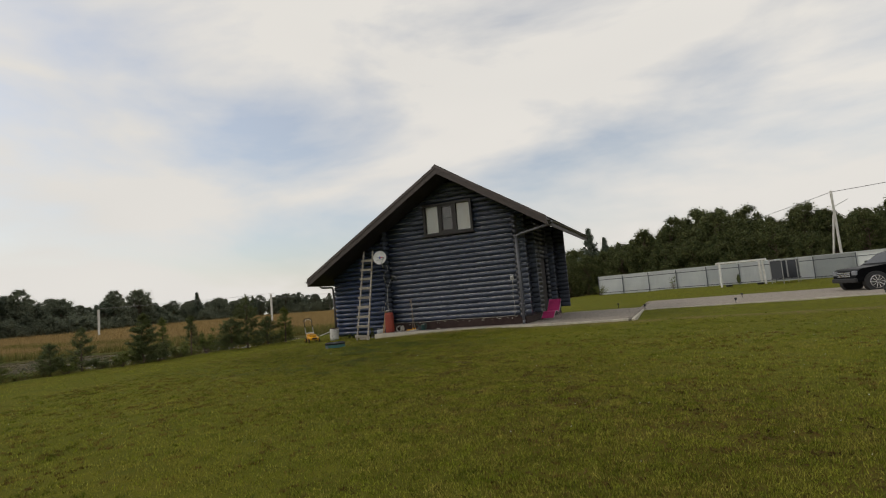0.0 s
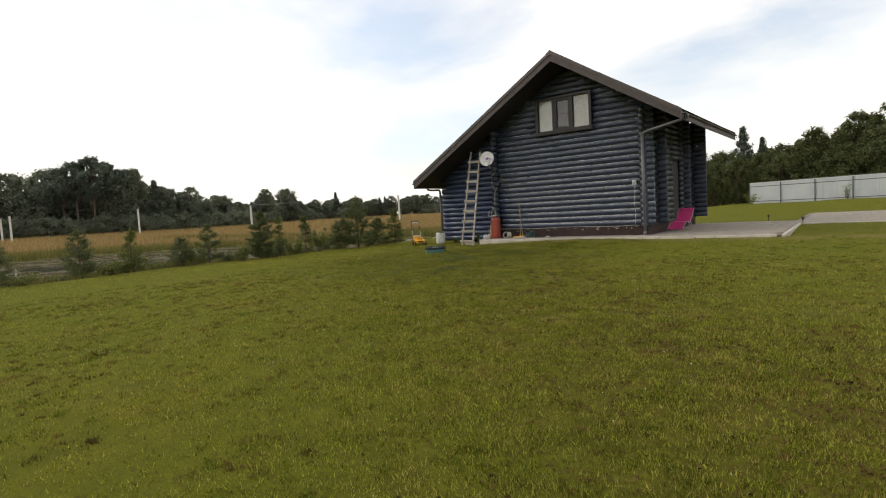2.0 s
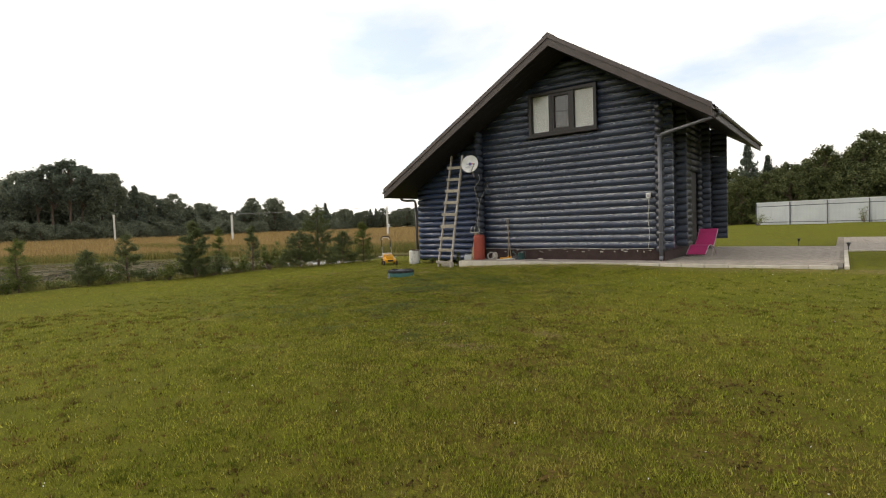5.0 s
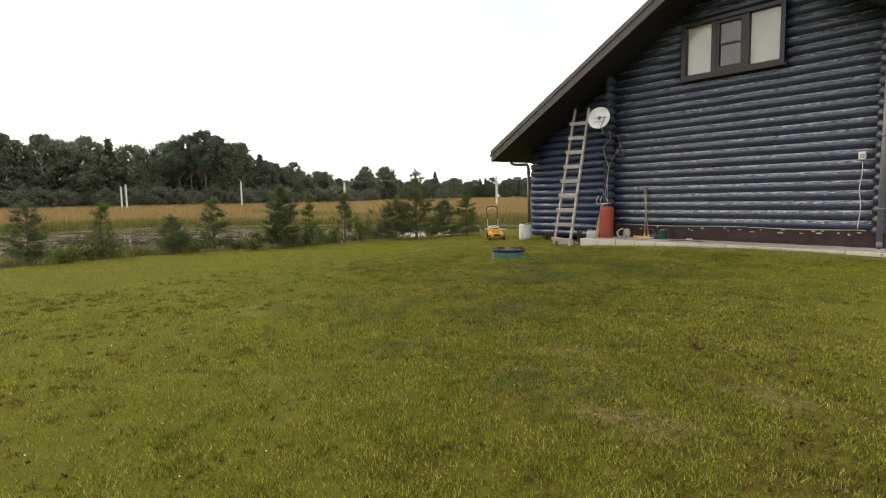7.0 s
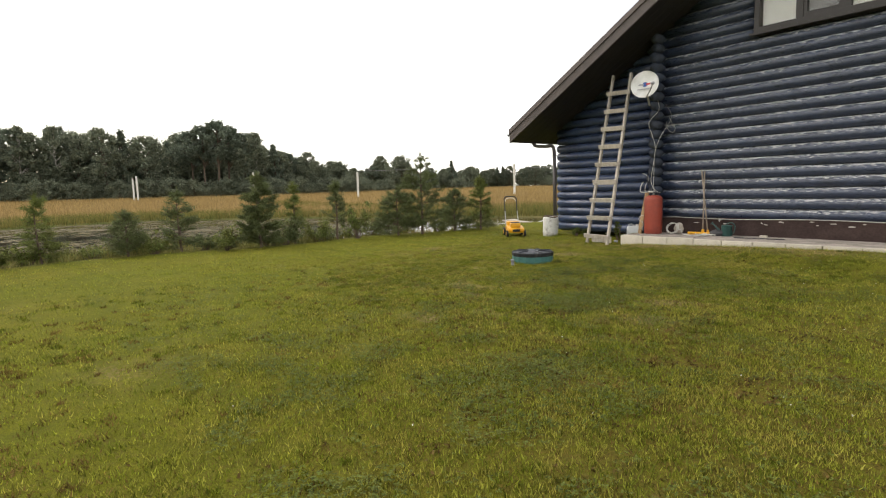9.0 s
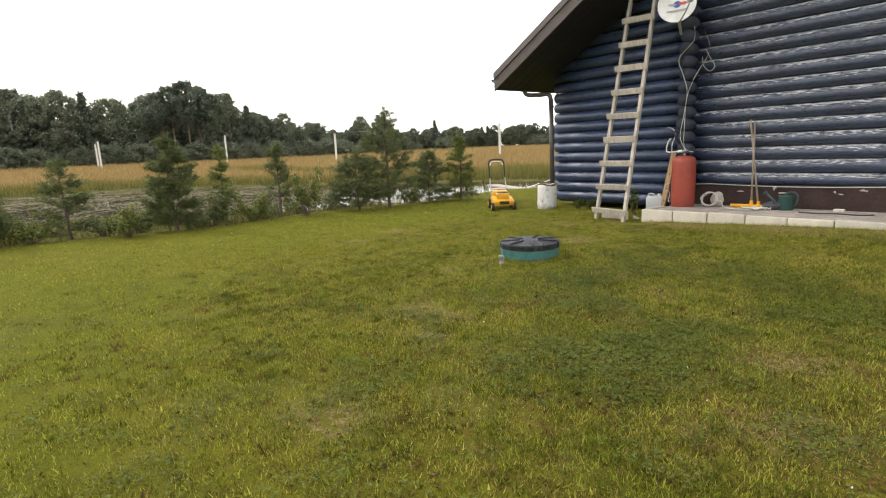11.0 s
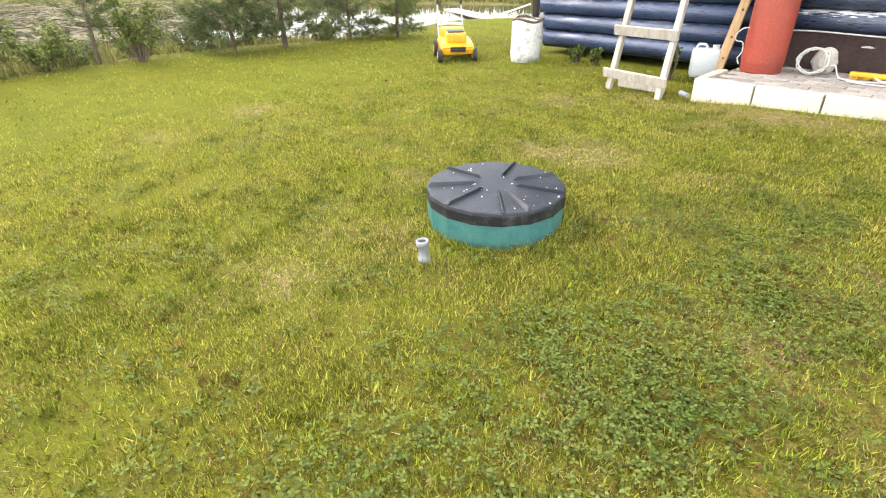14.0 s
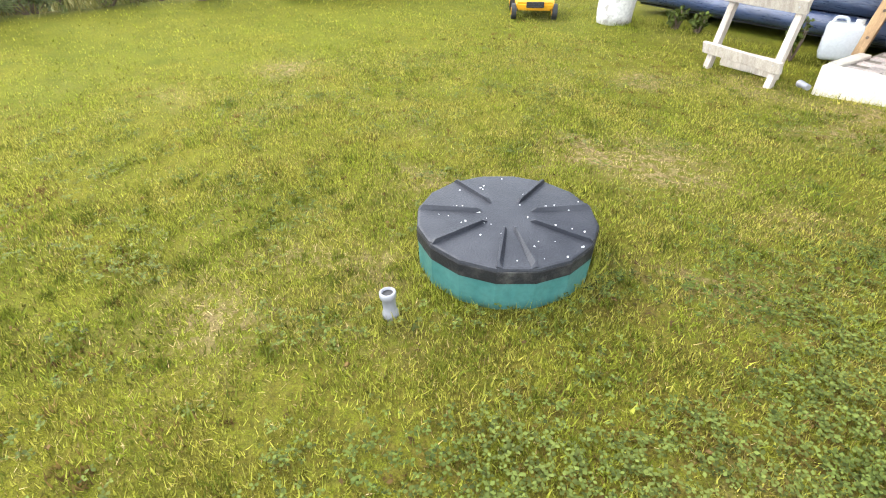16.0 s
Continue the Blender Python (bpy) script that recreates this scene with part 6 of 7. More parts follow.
TALL = (13.0, 10.0, 12.0, 14.5, 11.0)
# these crowns carry the haze of distance in their leaf colour
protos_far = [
    woodland_tree("tree", "tall dark broadleaf tree at the wood's edge", 13.0, 4.0, 1.2, "hazed_leaf", "bark", 11, 9500, 0.19, 120),
    woodland_tree("tree", "spreading dark broadleaf tree at the wood's edge", 10.0, 4.2, 0.5, "hazed_leaf", "bark", 12, 9500, 0.19, 120),
    woodland_tree("birch_tree", "slender birch with a pale trunk at the wood's edge", 12.0, 2.6, 2.4, "hazed_leaf", "birch", 13, 7000, 0.16, 100, 0.25),
    woodland_tree("pine_tree", "tall pine with a bare trunk and dark crown", 14.5, 3.6, 7.0, "hazed_pine", "bark", 14, 7500, 0.19, 80),
    woodland_tree("spruce_tree", "narrow dark spruce at the wood's edge", 11.0, 2.5, 0.3, "hazed_pine", "bark", 15, 8000, 0.17, 120, 0.9),
    woodland_tree("bush", "rounded green bush at the wood's edge", 4.0, 2.8, 0.0, "hazed_leaf", "bark", 16, 5000, 0.15, 60),
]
protos_ne = [
    woodland_tree("tree", "dense dark broadleaf tree behind the fence", 7.4, 2.9, 0.3, "wood_leaf", "bark", 21, 12000, 0.12, 130),
    woodland_tree("tree", "tall dark broadleaf tree behind the fence", 8.4, 2.8, 0.6, "wood_leaf", "bark", 22, 12000, 0.12, 130),
    woodland_tree("tree", "low spreading tree behind the fence", 6.0, 3.2, 0.1, "wood_leaf", "bark", 23, 12000, 0.12, 130),
    woodland_tree("spruce_tree", "narrow dark spruce behind the fence", 8.2, 1.7, 0.3, "hazed_pine", "bark", 24, 8000, 0.10, 110, 0.9),
]


def plant(proto, x, y, s, turn, rg, squash=1.0):
    z = float(height(x, y)) - 0.05
    o = copy_thing(proto, pose(x, y, z, 0, 0, turn))
    o.matrix_basis = pose(x, y, z, rg.uniform(-2, 2), rg.uniform(-2, 2), turn) @ Matrix.Diagonal((s * squash, s * squash, s, 1))
    return o


rg = random.Random(77)
# wood west of the pond: high at first, lower and further off to the north
edge = [(-108, -30, 13.5), (-114, 5, 13.3), (-113, 12, 13.8), (-112.5, 16, 12.2), (-111.5, 23, 12.6), (-110.6, 29, 12.6), (-109.5, 35, 14.0), (-108.2, 39.5, 14.3), (-107.3, 43.5, 12.6),
        (-106.7, 47, 10.4), (-106.5, 51, 10.2), (-106.6, 55, 9.2), (-107.4, 59, 7.4), (-108.3, 63, 7.6), (-110.2, 69.6, 7.2), (-117.7, 91, 6.8), (-116.8, 104, 6.8), (-107.4, 129, 7.2), (-92, 150, 7.2), (-70, 168, 7.2), (-45, 180, 7.2)]
for (x0, y0_, s0), (x1, y1_, s1) in zip(edge, edge[1:]):
    L = math.hypot(x1 - x0, y1_ - y0_)
    n = max(2, int(L / 1.3))
    for i in range(n):
        f = (i + rg.random()) / n
        back = rg.choice((0, 0, 3, 6, 10))
        x, y = x0 + (x1 - x0) * f - back + rg.uniform(-1.5, 1.5), y0_ + (y1_ - y0_) * f + 0.35 * back
        top = (s0 + (s1 - s0) * f - 1.1) * rg.uniform(0.84, 1.07)
        k = rg.choices(range(5), (4, 3, 3, 5, 2))[0]
        plant(protos_far[k], x, y, top / TALL[k], rg.uniform(0, 360), rg, (12.0 / max(top, 6.0)) ** 0.3)
for k in range(170):
    i = int(rg.random() * 0.95 * (len(edge) - 1))
    x0, y0_, s0 = edge[i]
    plant(protos_far[5], x0 + rg.uniform(2, 7), y0_ + rg.uniform(-5, 5), rg.uniform(0.35, 0.85), rg.uniform(0, 360), rg)
# dense undergrowth and inner wood, closing the gaps between the trunks
wc, wr = [], []
for (x0, y0_, s0), (x1, y1_, s1) in zip(edge, edge[1:]):
    for i in range(int(9 + 3.4 * math.hypot(x1 - x0, y1_ - y0_))):
        f = rg.random()
        sc = (s0 + (s1 - s0) * f) / 13
        wc.append((x0 + (x1 - x0) * f - rg.uniform(5, 14), y0_ + (y1_ - y0_) * f + rg.uniform(0, 5), rg.uniform(0.8, 8.6 * sc)))
        wr.append(rg.uniform(1.4, 2.4) * sc)
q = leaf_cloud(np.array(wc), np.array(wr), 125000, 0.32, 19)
tagged(new("inner_wood", quads_mesh("inner_wood", q, 4, "hazed_leaf")), "dense dark undergrowth inside the wood", "woods", kind="stuff")
# single trees that stand out against the sky
for k, x, y, top in ((3, -109, 36.5, 12.9), (3, -108, 40.5, 13.0), (2, -106, 44.8, 11.8), (4, -105.5, 48.6, 9.7), (0, -105.5, 55.2, 8.4), (1, -107, 63.0, 6.6), (0, -111, 76.4, 8.3), (1, -113, 77.4, 7.2), (1, -114, 84.1, 8.5), (0, -116, 85.6, 7.4), (4, -116, 102.5, 7.7), (4, -112, 118, 6.0)):
    plant(protos_far[k], x, y, top / TALL[k], k * 70 + x, rg)
# wood behind the fence
for k in range(116):
    x = -20 + 62 * (k + rg.random()) / 116
    row = k % 4
    y = 58.5 - 0.30 * (x + 7) + row * 3.2 + rg.uniform(-1, 1)
    s = (0.72 if row == 0 else 0.88) * rg.uniform(0.84, 1.06) * (0.97 + 0.20 * math.exp(-((x - 5.2) / 2.6) ** 2)) * (0.86 if x < -3 else 0.95 if x > 6 else 1.0)
    plant(rg.choices(protos_ne[:3], (5, 3, 4))[0], x, y, s, rg.uniform(0, 360), rg)
plant(protos_ne[3], -8.6, 61.5, 0.92, 20, rg)
plant(protos_ne[3], -6.9, 62.5, 0.78, 80, rg)
for p in protos_far + protos_ne:
    for o in (*p.children_recursive, p):
        bpy.data.objects.remove(o)

# far woods closing the horizon
far_c, far_r = [], []
rgn = np.random.RandomState(5)
for a in np.linspace(0, 2 * math.pi, 620):
    x, y = 330 * math.sin(a) - 20, 330 * math.cos(a) + 20
    far_c.append((x + rgn.uniform(-6, 6), y + rgn.uniform(-6, 6), rgn.uniform(2.0, 5.6)))
    far_r.append(rgn.uniform(2.5, 4.0))
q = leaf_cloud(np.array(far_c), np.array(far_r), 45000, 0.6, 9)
tagged(new("far_woods", quads_mesh("far_woods", q, 4, "hazed_leaf")), "low dark woods along the horizon", "woods", kind="stuff")

# cottage far across the field
cot = thing("cottage", pose(-98, 146, 1.3, 0, 0, 30), "small grey cottage far across the field", "house")
bm = bmesh.new()
box(bm, -3.2, 3.2, -3, 3, -0.5, 2.6)
part("wall", bm, "house_far", cot)
bm = bmesh.new()
for s in (-1, 1):
    beam(bm, (s * 1.9, -3.4, 3.5), (s * 1.9, 3.4, 3.5), 4.4, 0.15, up=(s * 0.55, 0, 0.85))
part("roof", bm, "roof_far", cot)
for x in (-1.5, 1.5):
    bm = bmesh.new()
    box(bm, x - 0.5, x + 0.5, -3.05, -2.95, 0.9, 2.0)
    part("window", bm, "dim", cot)


# ---- young trees along the bank ----
def needle_quads(points, dirs, seed, per=26, length=0.085, width=0.004, spread=0.9):
    rgq = np.random.RandomState(seed)
    p, d = np.repeat(points, per, 0), np.repeat(dirs, per, 0)
    n = len(p)
    p = p + rgq.normal(size=(n, 3)) * 0.018 + d * rgq.uniform(-0.06, 0.02, (n, 1))
    v = d * 0.8 + rgq.normal(size=(n, 3)) * spread * 0.6
    v /= np.linalg.norm(v, axis=1)[:, None]
    side = np.cross(v, rgq.normal(size=(n, 3)))
    side /= np.linalg.norm(side, axis=1)[:, None]
    L = length * rgq.uniform(0.6, 1.2, (n, 1))
    return np.stack([p - side * width, p + side * width, p + v * L], 1)


def young_conifer(name, label, tall, wide, seed, leaf, density=1.0, droop=0.1, candle=True, ragged=0.3, bottom=0.06, width=0.0045):
    rgp = random.Random(seed)
    ob = thing(name, pose(0, 0, 0), label, name.replace("_", " "))
    bm = bmesh.new()
    limb(bm, (0, 0, -0.08), (rgp.uniform(-0.03, 0.03), rgp.uniform(-0.03, 0.03), tall), 0.012 + 0.014 * tall, 0.004, seed, 0.03)
    pts, dirs = [], []
    z = tall * bottom
    while z < tall * 0.95:
        f = z / tall
        for _ in range(rgp.randint(4, 6)):
            a = rgp.uniform(0, 6.283)
            L = wide * ((1 - f) ** 0.8 if name == "young_fir" else (1 - f) ** 0.5 * (0.62 + 0.5 * math.sin(2.6 * f + 0.5))) * rgp.uniform(1 - ragged, 1.05) + 0.04
            rise = L * (rgp.uniform(-droop, 0.4) if name == "young_fir" else rgp.uniform(0.0, 0.6))
            tip = Vector((L * math.cos(a), L * math.sin(a), z + rise))
            bar(bm, (0, 0, z), tip, 0.006, 0.002, 4, False)
            m = max(3, int(L / 0.055 * density))
            for s in range(m):
                t = 0.22 + 0.78 * (s + 1) / m
                q = Vector((0, 0, z)).lerp(tip, t)
                off = Vector((rgp.uniform(-1, 1), rgp.uniform(-1, 1), rgp.uniform(-0.5, 0.8))) * 0.06 * (1.1 - 0.5 * t) * (wide / 0.5)
                pts.append(q + off)
                dirs.append(((tip - Vector((0, 0, z))).normalized() + off * 6).normalized())
        z += tall * rgp.uniform(0.05, 0.085)
    if candle:
        for s in range(8):
            pts.append(Vector((0, 0, tall * (0.86 + 0.02 * s))))
            dirs.append(Vector((rgp.uniform(-0.4, 0.4), rgp.uniform(-0.4, 0.4), 1)).normalized())
    part("trunk", bm, "bark", ob)
    q = needle_quads(np.array([tuple(p) for p in pts]), np.array([tuple(d) for d in dirs]), seed, width=width)
    o = new("needles", quads_mesh("needles", q, 3, leaf))
    o.parent = ob
    return ob


def leafy_shrub(label, tall, wide, seed, leaf, count=2200):
    rgq = np.random.RandomState(seed)
    ob = thing("shrub", pose(0, 0, 0), label, "shrub")
    bm = bmesh.new()
    cs, rs = [], []
    for k in range(16):
        a, f = rgq.rand() * 6.283, rgq.rand()
        tip = (wide * (0.25 + 0.6 * rgq.rand()) * math.cos(a), wide * (0.25 + 0.6 * rgq.rand()) * math.sin(a), tall * (0.3 + 0.65 * f))
        limb(bm, (0, 0, -0.05), tip, 0.009, 0.003, seed + k)
        cs += [tip, tuple(0.65 * c for c in tip)]
        rs += [0.13 * wide / 0.5, 0.11 * wide / 0.5]
    part("stem", bm, "bark", ob)
    o = new("leaves", quads_mesh("leaves", leaf_cloud(np.array(cs), np.array(rs), count, 0.022, seed), 4, leaf))
    o.parent = ob
    return ob


def stand(ob, x, y, turn=0):
    ob.matrix_basis = pose(x, y, float(height(x, y)), 0, 0, turn)
    return ob


stand(young_conifer("young_pine", "dense dark green young pine on the bank", 1.62, 0.50, 31, "pine", 1.8, 0.05, width=0.006), -16.35, 12.20)
stand(young_conifer("young_pine", "thin pale young pine on the bank", 1.34, 0.42, 32, "pine", 0.8), -17.20, 10.75)
stand(young_conifer("young_fir", "sparse young fir with a long leader on the bank", 1.45, 0.36, 33, "fir", 0.6, 0.2, ragged=0.5), -16.60, 13.10)
stand(young_conifer("young_pine", "small young pine with upright shoots on the bank", 0.92, 0.38, 34, "pine", 1.0), -17.0, 9.70)
stand(young_conifer("young_pine", "thin young pine with a bare stem on the bank", 1.40, 0.32, 35, "pine", 0.6, 0.2, ragged=0.6, bottom=0.3), -16.40, 14.10)
stand(leafy_shrub("low yellow-green leafy shrub on the bank", 0.98, 0.45, 36, "shrub", 2600), -16.10, 14.50)
stand(young_conifer("young_pine", "broad grey-green young pine on the bank", 1.25, 0.66, 37, "pine", 1.2, 0.15), -16.0, 15.65)
stand(young_conifer("young_pine", "tall broad young pine on the bank", 2.10, 0.72, 38, "pine", 1.3, 0.1), -15.9, 16.35)
stand(young_conifer("young_pine", "bushy young pine on the bank", 1.15, 0.50, 39, "pine", 1.2, 0.2), -15.85, 17.45)
stand(young_conifer("young_fir", "pale green young fir with a pointed top on the bank", 1.48, 0.52, 40, "fir", 1.2, 0.25), -15.40, 18.0)
stand(young_conifer("young_fir", "thin young fir on the bank", 1.30, 0.44, 42, "fir", 0.9, 0.2, ragged=0.5), -17.15, 8.30)
stand(young_conifer("young_pine", "ragged young pine on the bank", 1.42, 0.46, 43, "pine", 1.0), -17.25, 6.95)
stand(young_conifer("young_pine", "broad young pine on the bank", 1.2, 0.55, 44, "pine", 0.9), -17.3, 5.0)
stand(leafy_shrub("low leafy shrub among the young pines", 0.55, 0.42, 45, "shrub", 1800), -16.35, 11.45)
stand(leafy_shrub("low leafy shrub among the young pines", 0.60, 0.50, 46, "pine", 2200), -16.45, 12.80)
stand(leafy_shrub("low leafy shrub among the young pines", 0.50, 0.45, 47, "shrub", 1800), -16.40, 13.55)
stand(leafy_shrub("low dry shrub on the bank", 0.48, 0.40, 53, "shrub", 1500), -17.1, 10.2)
stand(leafy_shrub("low dry shrub on the bank", 0.42, 0.40, 54, "shrub", 1500), -17.0, 7.6)
rg = random.Random(58)
for k in range(14):
    y = 5.5 + k * 0.92 + rg.uniform(-0.3, 0.3)
    stand(leafy_shrub("low tangle of weeds at the foot of the bank's young trees", rg.uniform(0.25, 0.45), rg.uniform(0.35, 0.55), 60 + k, rg.choice(("shrub", "pine", "clover")), 900), float(bank_x(y)) - rg.uniform(0.2, 0.9), y)
stand(leafy_shrub("flowering bush at the end of the fence", 0.9, 0.8, 48, "shrub", 1800), -6.6, 51.2)
stand(leafy_shrub("thin climbing shrub on the fence", 1.1, 0.4, 49, "shrub", 700), -0.3, 49.6)
stand(leafy_shrub("low weed by the wall", 0.17, 0.10, 50, "clover", 260), -11.9, 17.93)
stand(leafy_shrub("low weed by the barrel", 0.20, 0.12, 51, "clover", 300), -12.1, 17.88)
stand(leafy_shrub("feathery weed behind the ladder", 0.42, 0.11, 52, "clover", 380), -10.95, 17.75)


# ---- grasses ----
def blades(xs, ys, tall, wide, lean, seed):
    rgq = np.random.RandomState(seed)
    n = len(xs)
    z = height(xs, ys)
    a = rgq.rand(n) * 6.283
    h = tall * (0.5 + 0.9 * rgq.rand(n))
    b = rgq.rand(n) * 6.283
    ln = lean * h * rgq.rand(n)
    w = wide * (0.6 + 0.8 * rgq.rand(n))
    base = np.stack([xs, ys, z - 0.004], 1)
    s = np.stack([np.cos(a) * w, np.sin(a) * w, np.zeros(n)], 1)
    tip = base + np.stack([np.cos(b) * ln, np.sin(b) * ln, h], 1)
    return np.stack([base - s, base + s, tip], 1)


def scatter(x0, x1, y0, y1, n, seed):
    rgq = np.random.RandomState(seed)
    return rgq.uniform(x0, x1, n), rgq.uniform(y0, y1, n), rgq


def off_paving(x, y):
    return ~((x > -10.47) & (y > 16.98) | (x > -13) & (y > 18.0) | ((x - LX) ** 2 + (y - LY) ** 2 < 0.312 ** 2))


def lawn_patch(name, x0, x1, y0, y1, n, tall, wide, seed, label, material="blade", keep=None, soft=True):
    x, y, rgq = scatter(x0, x1, y0, y1, n, seed)
    rim = np.minimum(np.minimum(x - x0, x1 - x), np.minimum(y - y0, y1 - y)) if soft else np.full(n, 9.0)
    k = off_paving(x, y) & (rgq.rand(n) < lawn_share(x, y)) & (rgq.rand(n) > np.maximum(bald(x, y) * 1.1, 0.9 * scuffed(x, y))) & (rgq.rand(n) < step(rim, 0.0, 2.2))
    k &= rgq.rand(n) < 0.14 + 0.86 * step(0.55 * value_noise(x, y, 0.11, 5) + 0.45 * value_noise(x, y, 0.34, 6), 0.30, 0.58)
    if keep is not None:
        k &= keep(x, y, rgq)
    x, y = x[k], y[k]
    o = new(name, quads_mesh(name, blades(x, y, tall, wide, 0.9, seed), 3, material))
    return tagged(o, label, "grass", kind="stuff")


lawn_patch("lawn_grass", -13.6, -6.6, 11.0, 17.4, 620000, 0.020, 0.0022, 61, "short mown grass blades of the lawn")
lawn_patch("lawn_grass", -15.5, -4.0, 8.5, 19.5, 420000, 0.018, 0.0023, 60, "short mown grass blades of the lawn")
lawn_patch("lawn_grass", -12.0, 5.5, -0.6, 13.0, 330000, 0.024, 0.0032, 62, "short mown grass blades of the lawn")
# thicker growth along the trodden middle of the lawn
def lane_points(n, spread, seed):
    rgl = np.random.RandomState(seed)
    seg = np.diff(LANE, axis=0)
    run = np.concatenate([[0], np.cumsum(np.hypot(seg[:, 0], seg[:, 1]))])
    u = rgl.rand(n) * run[-1]
    return np.interp(u, run, LANE[:, 0]) + rgl.normal(size=n) * spread, np.interp(u, run, LANE[:, 1]) + rgl.normal(size=n) * spread, rgl


def lane_grass(name, n, spread, tall, wide, lean, seed, material, label, low):
    x, y, rgl = lane_points(n, spread, seed)
    thick = 0.5 * value_noise(x, y, 0.07, seed) + 0.5 * value_noise(x, y, 0.22, seed + 1)
    k = off_paving(x, y) & (rgl.rand(n) > np.maximum(bald(x, y) * 0.75, 0.9 * scuffed(x, y))) & (rgl.rand(n) < low + (1 - low) * step(thick, 0.36, 0.60))
    tagged(new(name, quads_mesh(name, blades(x[k], y[k], tall, wide, lean, seed), 3, material)), label, "grass", kind="stuff")


lane_grass("lawn_grass", 560000, 1.35, 0.026, 0.0027, 1.0, 81, "blade", "short mown grass blades of the lawn", 0.10)
lane_grass("grass_tuft", 150000, 1.4, 0.030, 0.0034, 1.1, 82, "tuft", "darker tufts of coarse grass in the lawn", 0.05)
lane_grass("dead_grass", 170000, 1.6, 0.018, 0.0026, 1.8, 83, "thatch", "brown dead grass scattered through the lawn", 0.05)
lawn_patch("lawn_grass", -19.0, 11.0, -2.0, 25.0, 230000, 0.024, 0.0055, 63, "short mown grass blades of the lawn")
lawn_patch("dry_grass", -13.8, -6.4, 10.8, 17.6, 190000, 0.017, 0.0015, 64, "dry straw blades between the grass", "straw",
           lambda x, y, r: r.rand(len(x)) < 0.30 + 0.7 * step(noise_grid(x, y), 0.45, 0.8))
# darker tufts of coarser grass
def tufts(x0, x1, y0, y1, n, each, reach, tall, wide, seed, name="grass_tuft", material="tuft", label="darker tufts of coarse grass in the lawn"):
    x, y, rgq = scatter(x0, x1, y0, y1, n, seed)
    k = (rgq.rand(n) < 0.15 + 0.85 * step(value_noise(x, y, 0.6, seed), 0.4, 0.65)) & (rgq.rand(n) > bald(x, y) * 1.2)
    x, y = np.repeat(x[k], each), np.repeat(y[k], each)
    r = np.repeat(rgq.uniform(0.4, 1.5, int(k.sum())), each) * reach
    x, y = x + rgq.normal(size=len(x)) * r, y + rgq.normal(size=len(x)) * r
    k = off_paving(x, y) & (rgq.rand(len(x)) < lawn_share(x, y))
    tagged(new(name, quads_mesh(name, blades(x[k], y[k], tall, wide, 1.1, seed), 3, material)), label, "grass", kind="stuff")


tufts(-11.4, -6.4, 10.8, 17.5, 2400, 55, 0.030, 0.024, 0.0028, 75)
tufts(-12.5, 5.0, -0.4, 17.0, 5200, 30, 0.035, 0.026, 0.0042, 76)
tufts(-13.2, -6.4, 10.8, 17.3, 1500, 36, 0.022, 0.016, 0.0026, 77, "dead_grass", "thatch", "brown dead grass scattered through the lawn")
tufts(-12.0, 5.0, -0.4, 13.0, 6500, 26, 0.030, 0.024, 0.0042, 78, "dead_grass", "thatch", "brown dead grass scattered through the lawn")
# turned-up crumbs of dark earth where the turf is thin
x, y, rgl = lane_points(60000, 1.7, 85)
x, y = x + 0.6, y + 0.6
k = off_paving(x, y) & (rgl.rand(len(x)) < 0.04 + scuffed(x, y))
c = np.stack([x[k], y[k], height(x[k], y[k]) + 0.011], 1)
tagged(new("earth_crumbs", quads_mesh("earth_crumbs", leaf_cloud(c, np.full(len(c), 0.012), len(c) * 2, 0.010, 85, 0.6), 4, "earth")), "dark crumbs of earth and dead leaf in the thin turf", "soil", kind="stuff")
# straw left on the bald spots
x, y, rgq = scatter(-13.0, -6.8, 11.0, 17.1, 200000, 65)
k = off_paving(x, y) & (rgq.rand(len(x)) < 0.08 + 0.16 * step(value_noise(x, y, 0.16, 31), 0.45, 0.75) + bald(x, y) * 0.9)
tagged(new("straw_litter", quads_mesh("straw_litter", blades(x[k], y[k], 0.012, 0.0018, 3.0, 65), 3, "straw")), "flat dry straw on the bare patches", "straw", kind="stuff")
# clover
CLOVER = [(-9.16, 13.52, 0.3, 0.25, 0.9), (-9.02, 13.85, 0.28, 0.34, 0.95), (-8.95, 14.35, 0.3, 0.35, 0.85), (-9.15, 15.05, 0.3, 0.35, 0.6), (-8.1, 12.1, 0.5, 0.5, 0.9), (-7.9, 12.8, 0.4, 0.4, 0.7), (-8.6, 13.0, 0.4, 0.3, 0.8), (-6.6, 10.6, 0.5, 0.5, 0.4), (-8.2, 14.6, 0.6, 0.5, 0.5), (-7.2, 14.0, 0.7, 0.6, 0.45)]
x, y, rgq = scatter(-12.6, -4.5, 8.5, 16.6, 360000, 66)
cl = sum(w * np.exp(-(((x - cx) / rx) ** 2 + ((y - cy) / ry) ** 2) ** 2) for cx, cy, rx, ry, w in CLOVER) * (0.35 + 0.9 * step(noise_grid(x * 1.7, y * 1.7), 0.3, 0.7))
cl = cl + 0.30 * step(value_noise(x, y, 0.28, 9), 0.62, 0.8) * step(x, -10.2, -9.2) + 0.16 * step(value_noise(x, y, 0.13, 11), 0.5, 0.8)
k = off_paving(x, y) & (rgq.rand(len(x)) < cl)
x, y = x[k], y[k]
n = len(x)
zz = height(x, y) + rgq.uniform(0.012, 0.036, n)
quad_list = []
t0 = rgq.rand(n) * 6.283
s = rgq.uniform(0.0048, 0.0092, n)
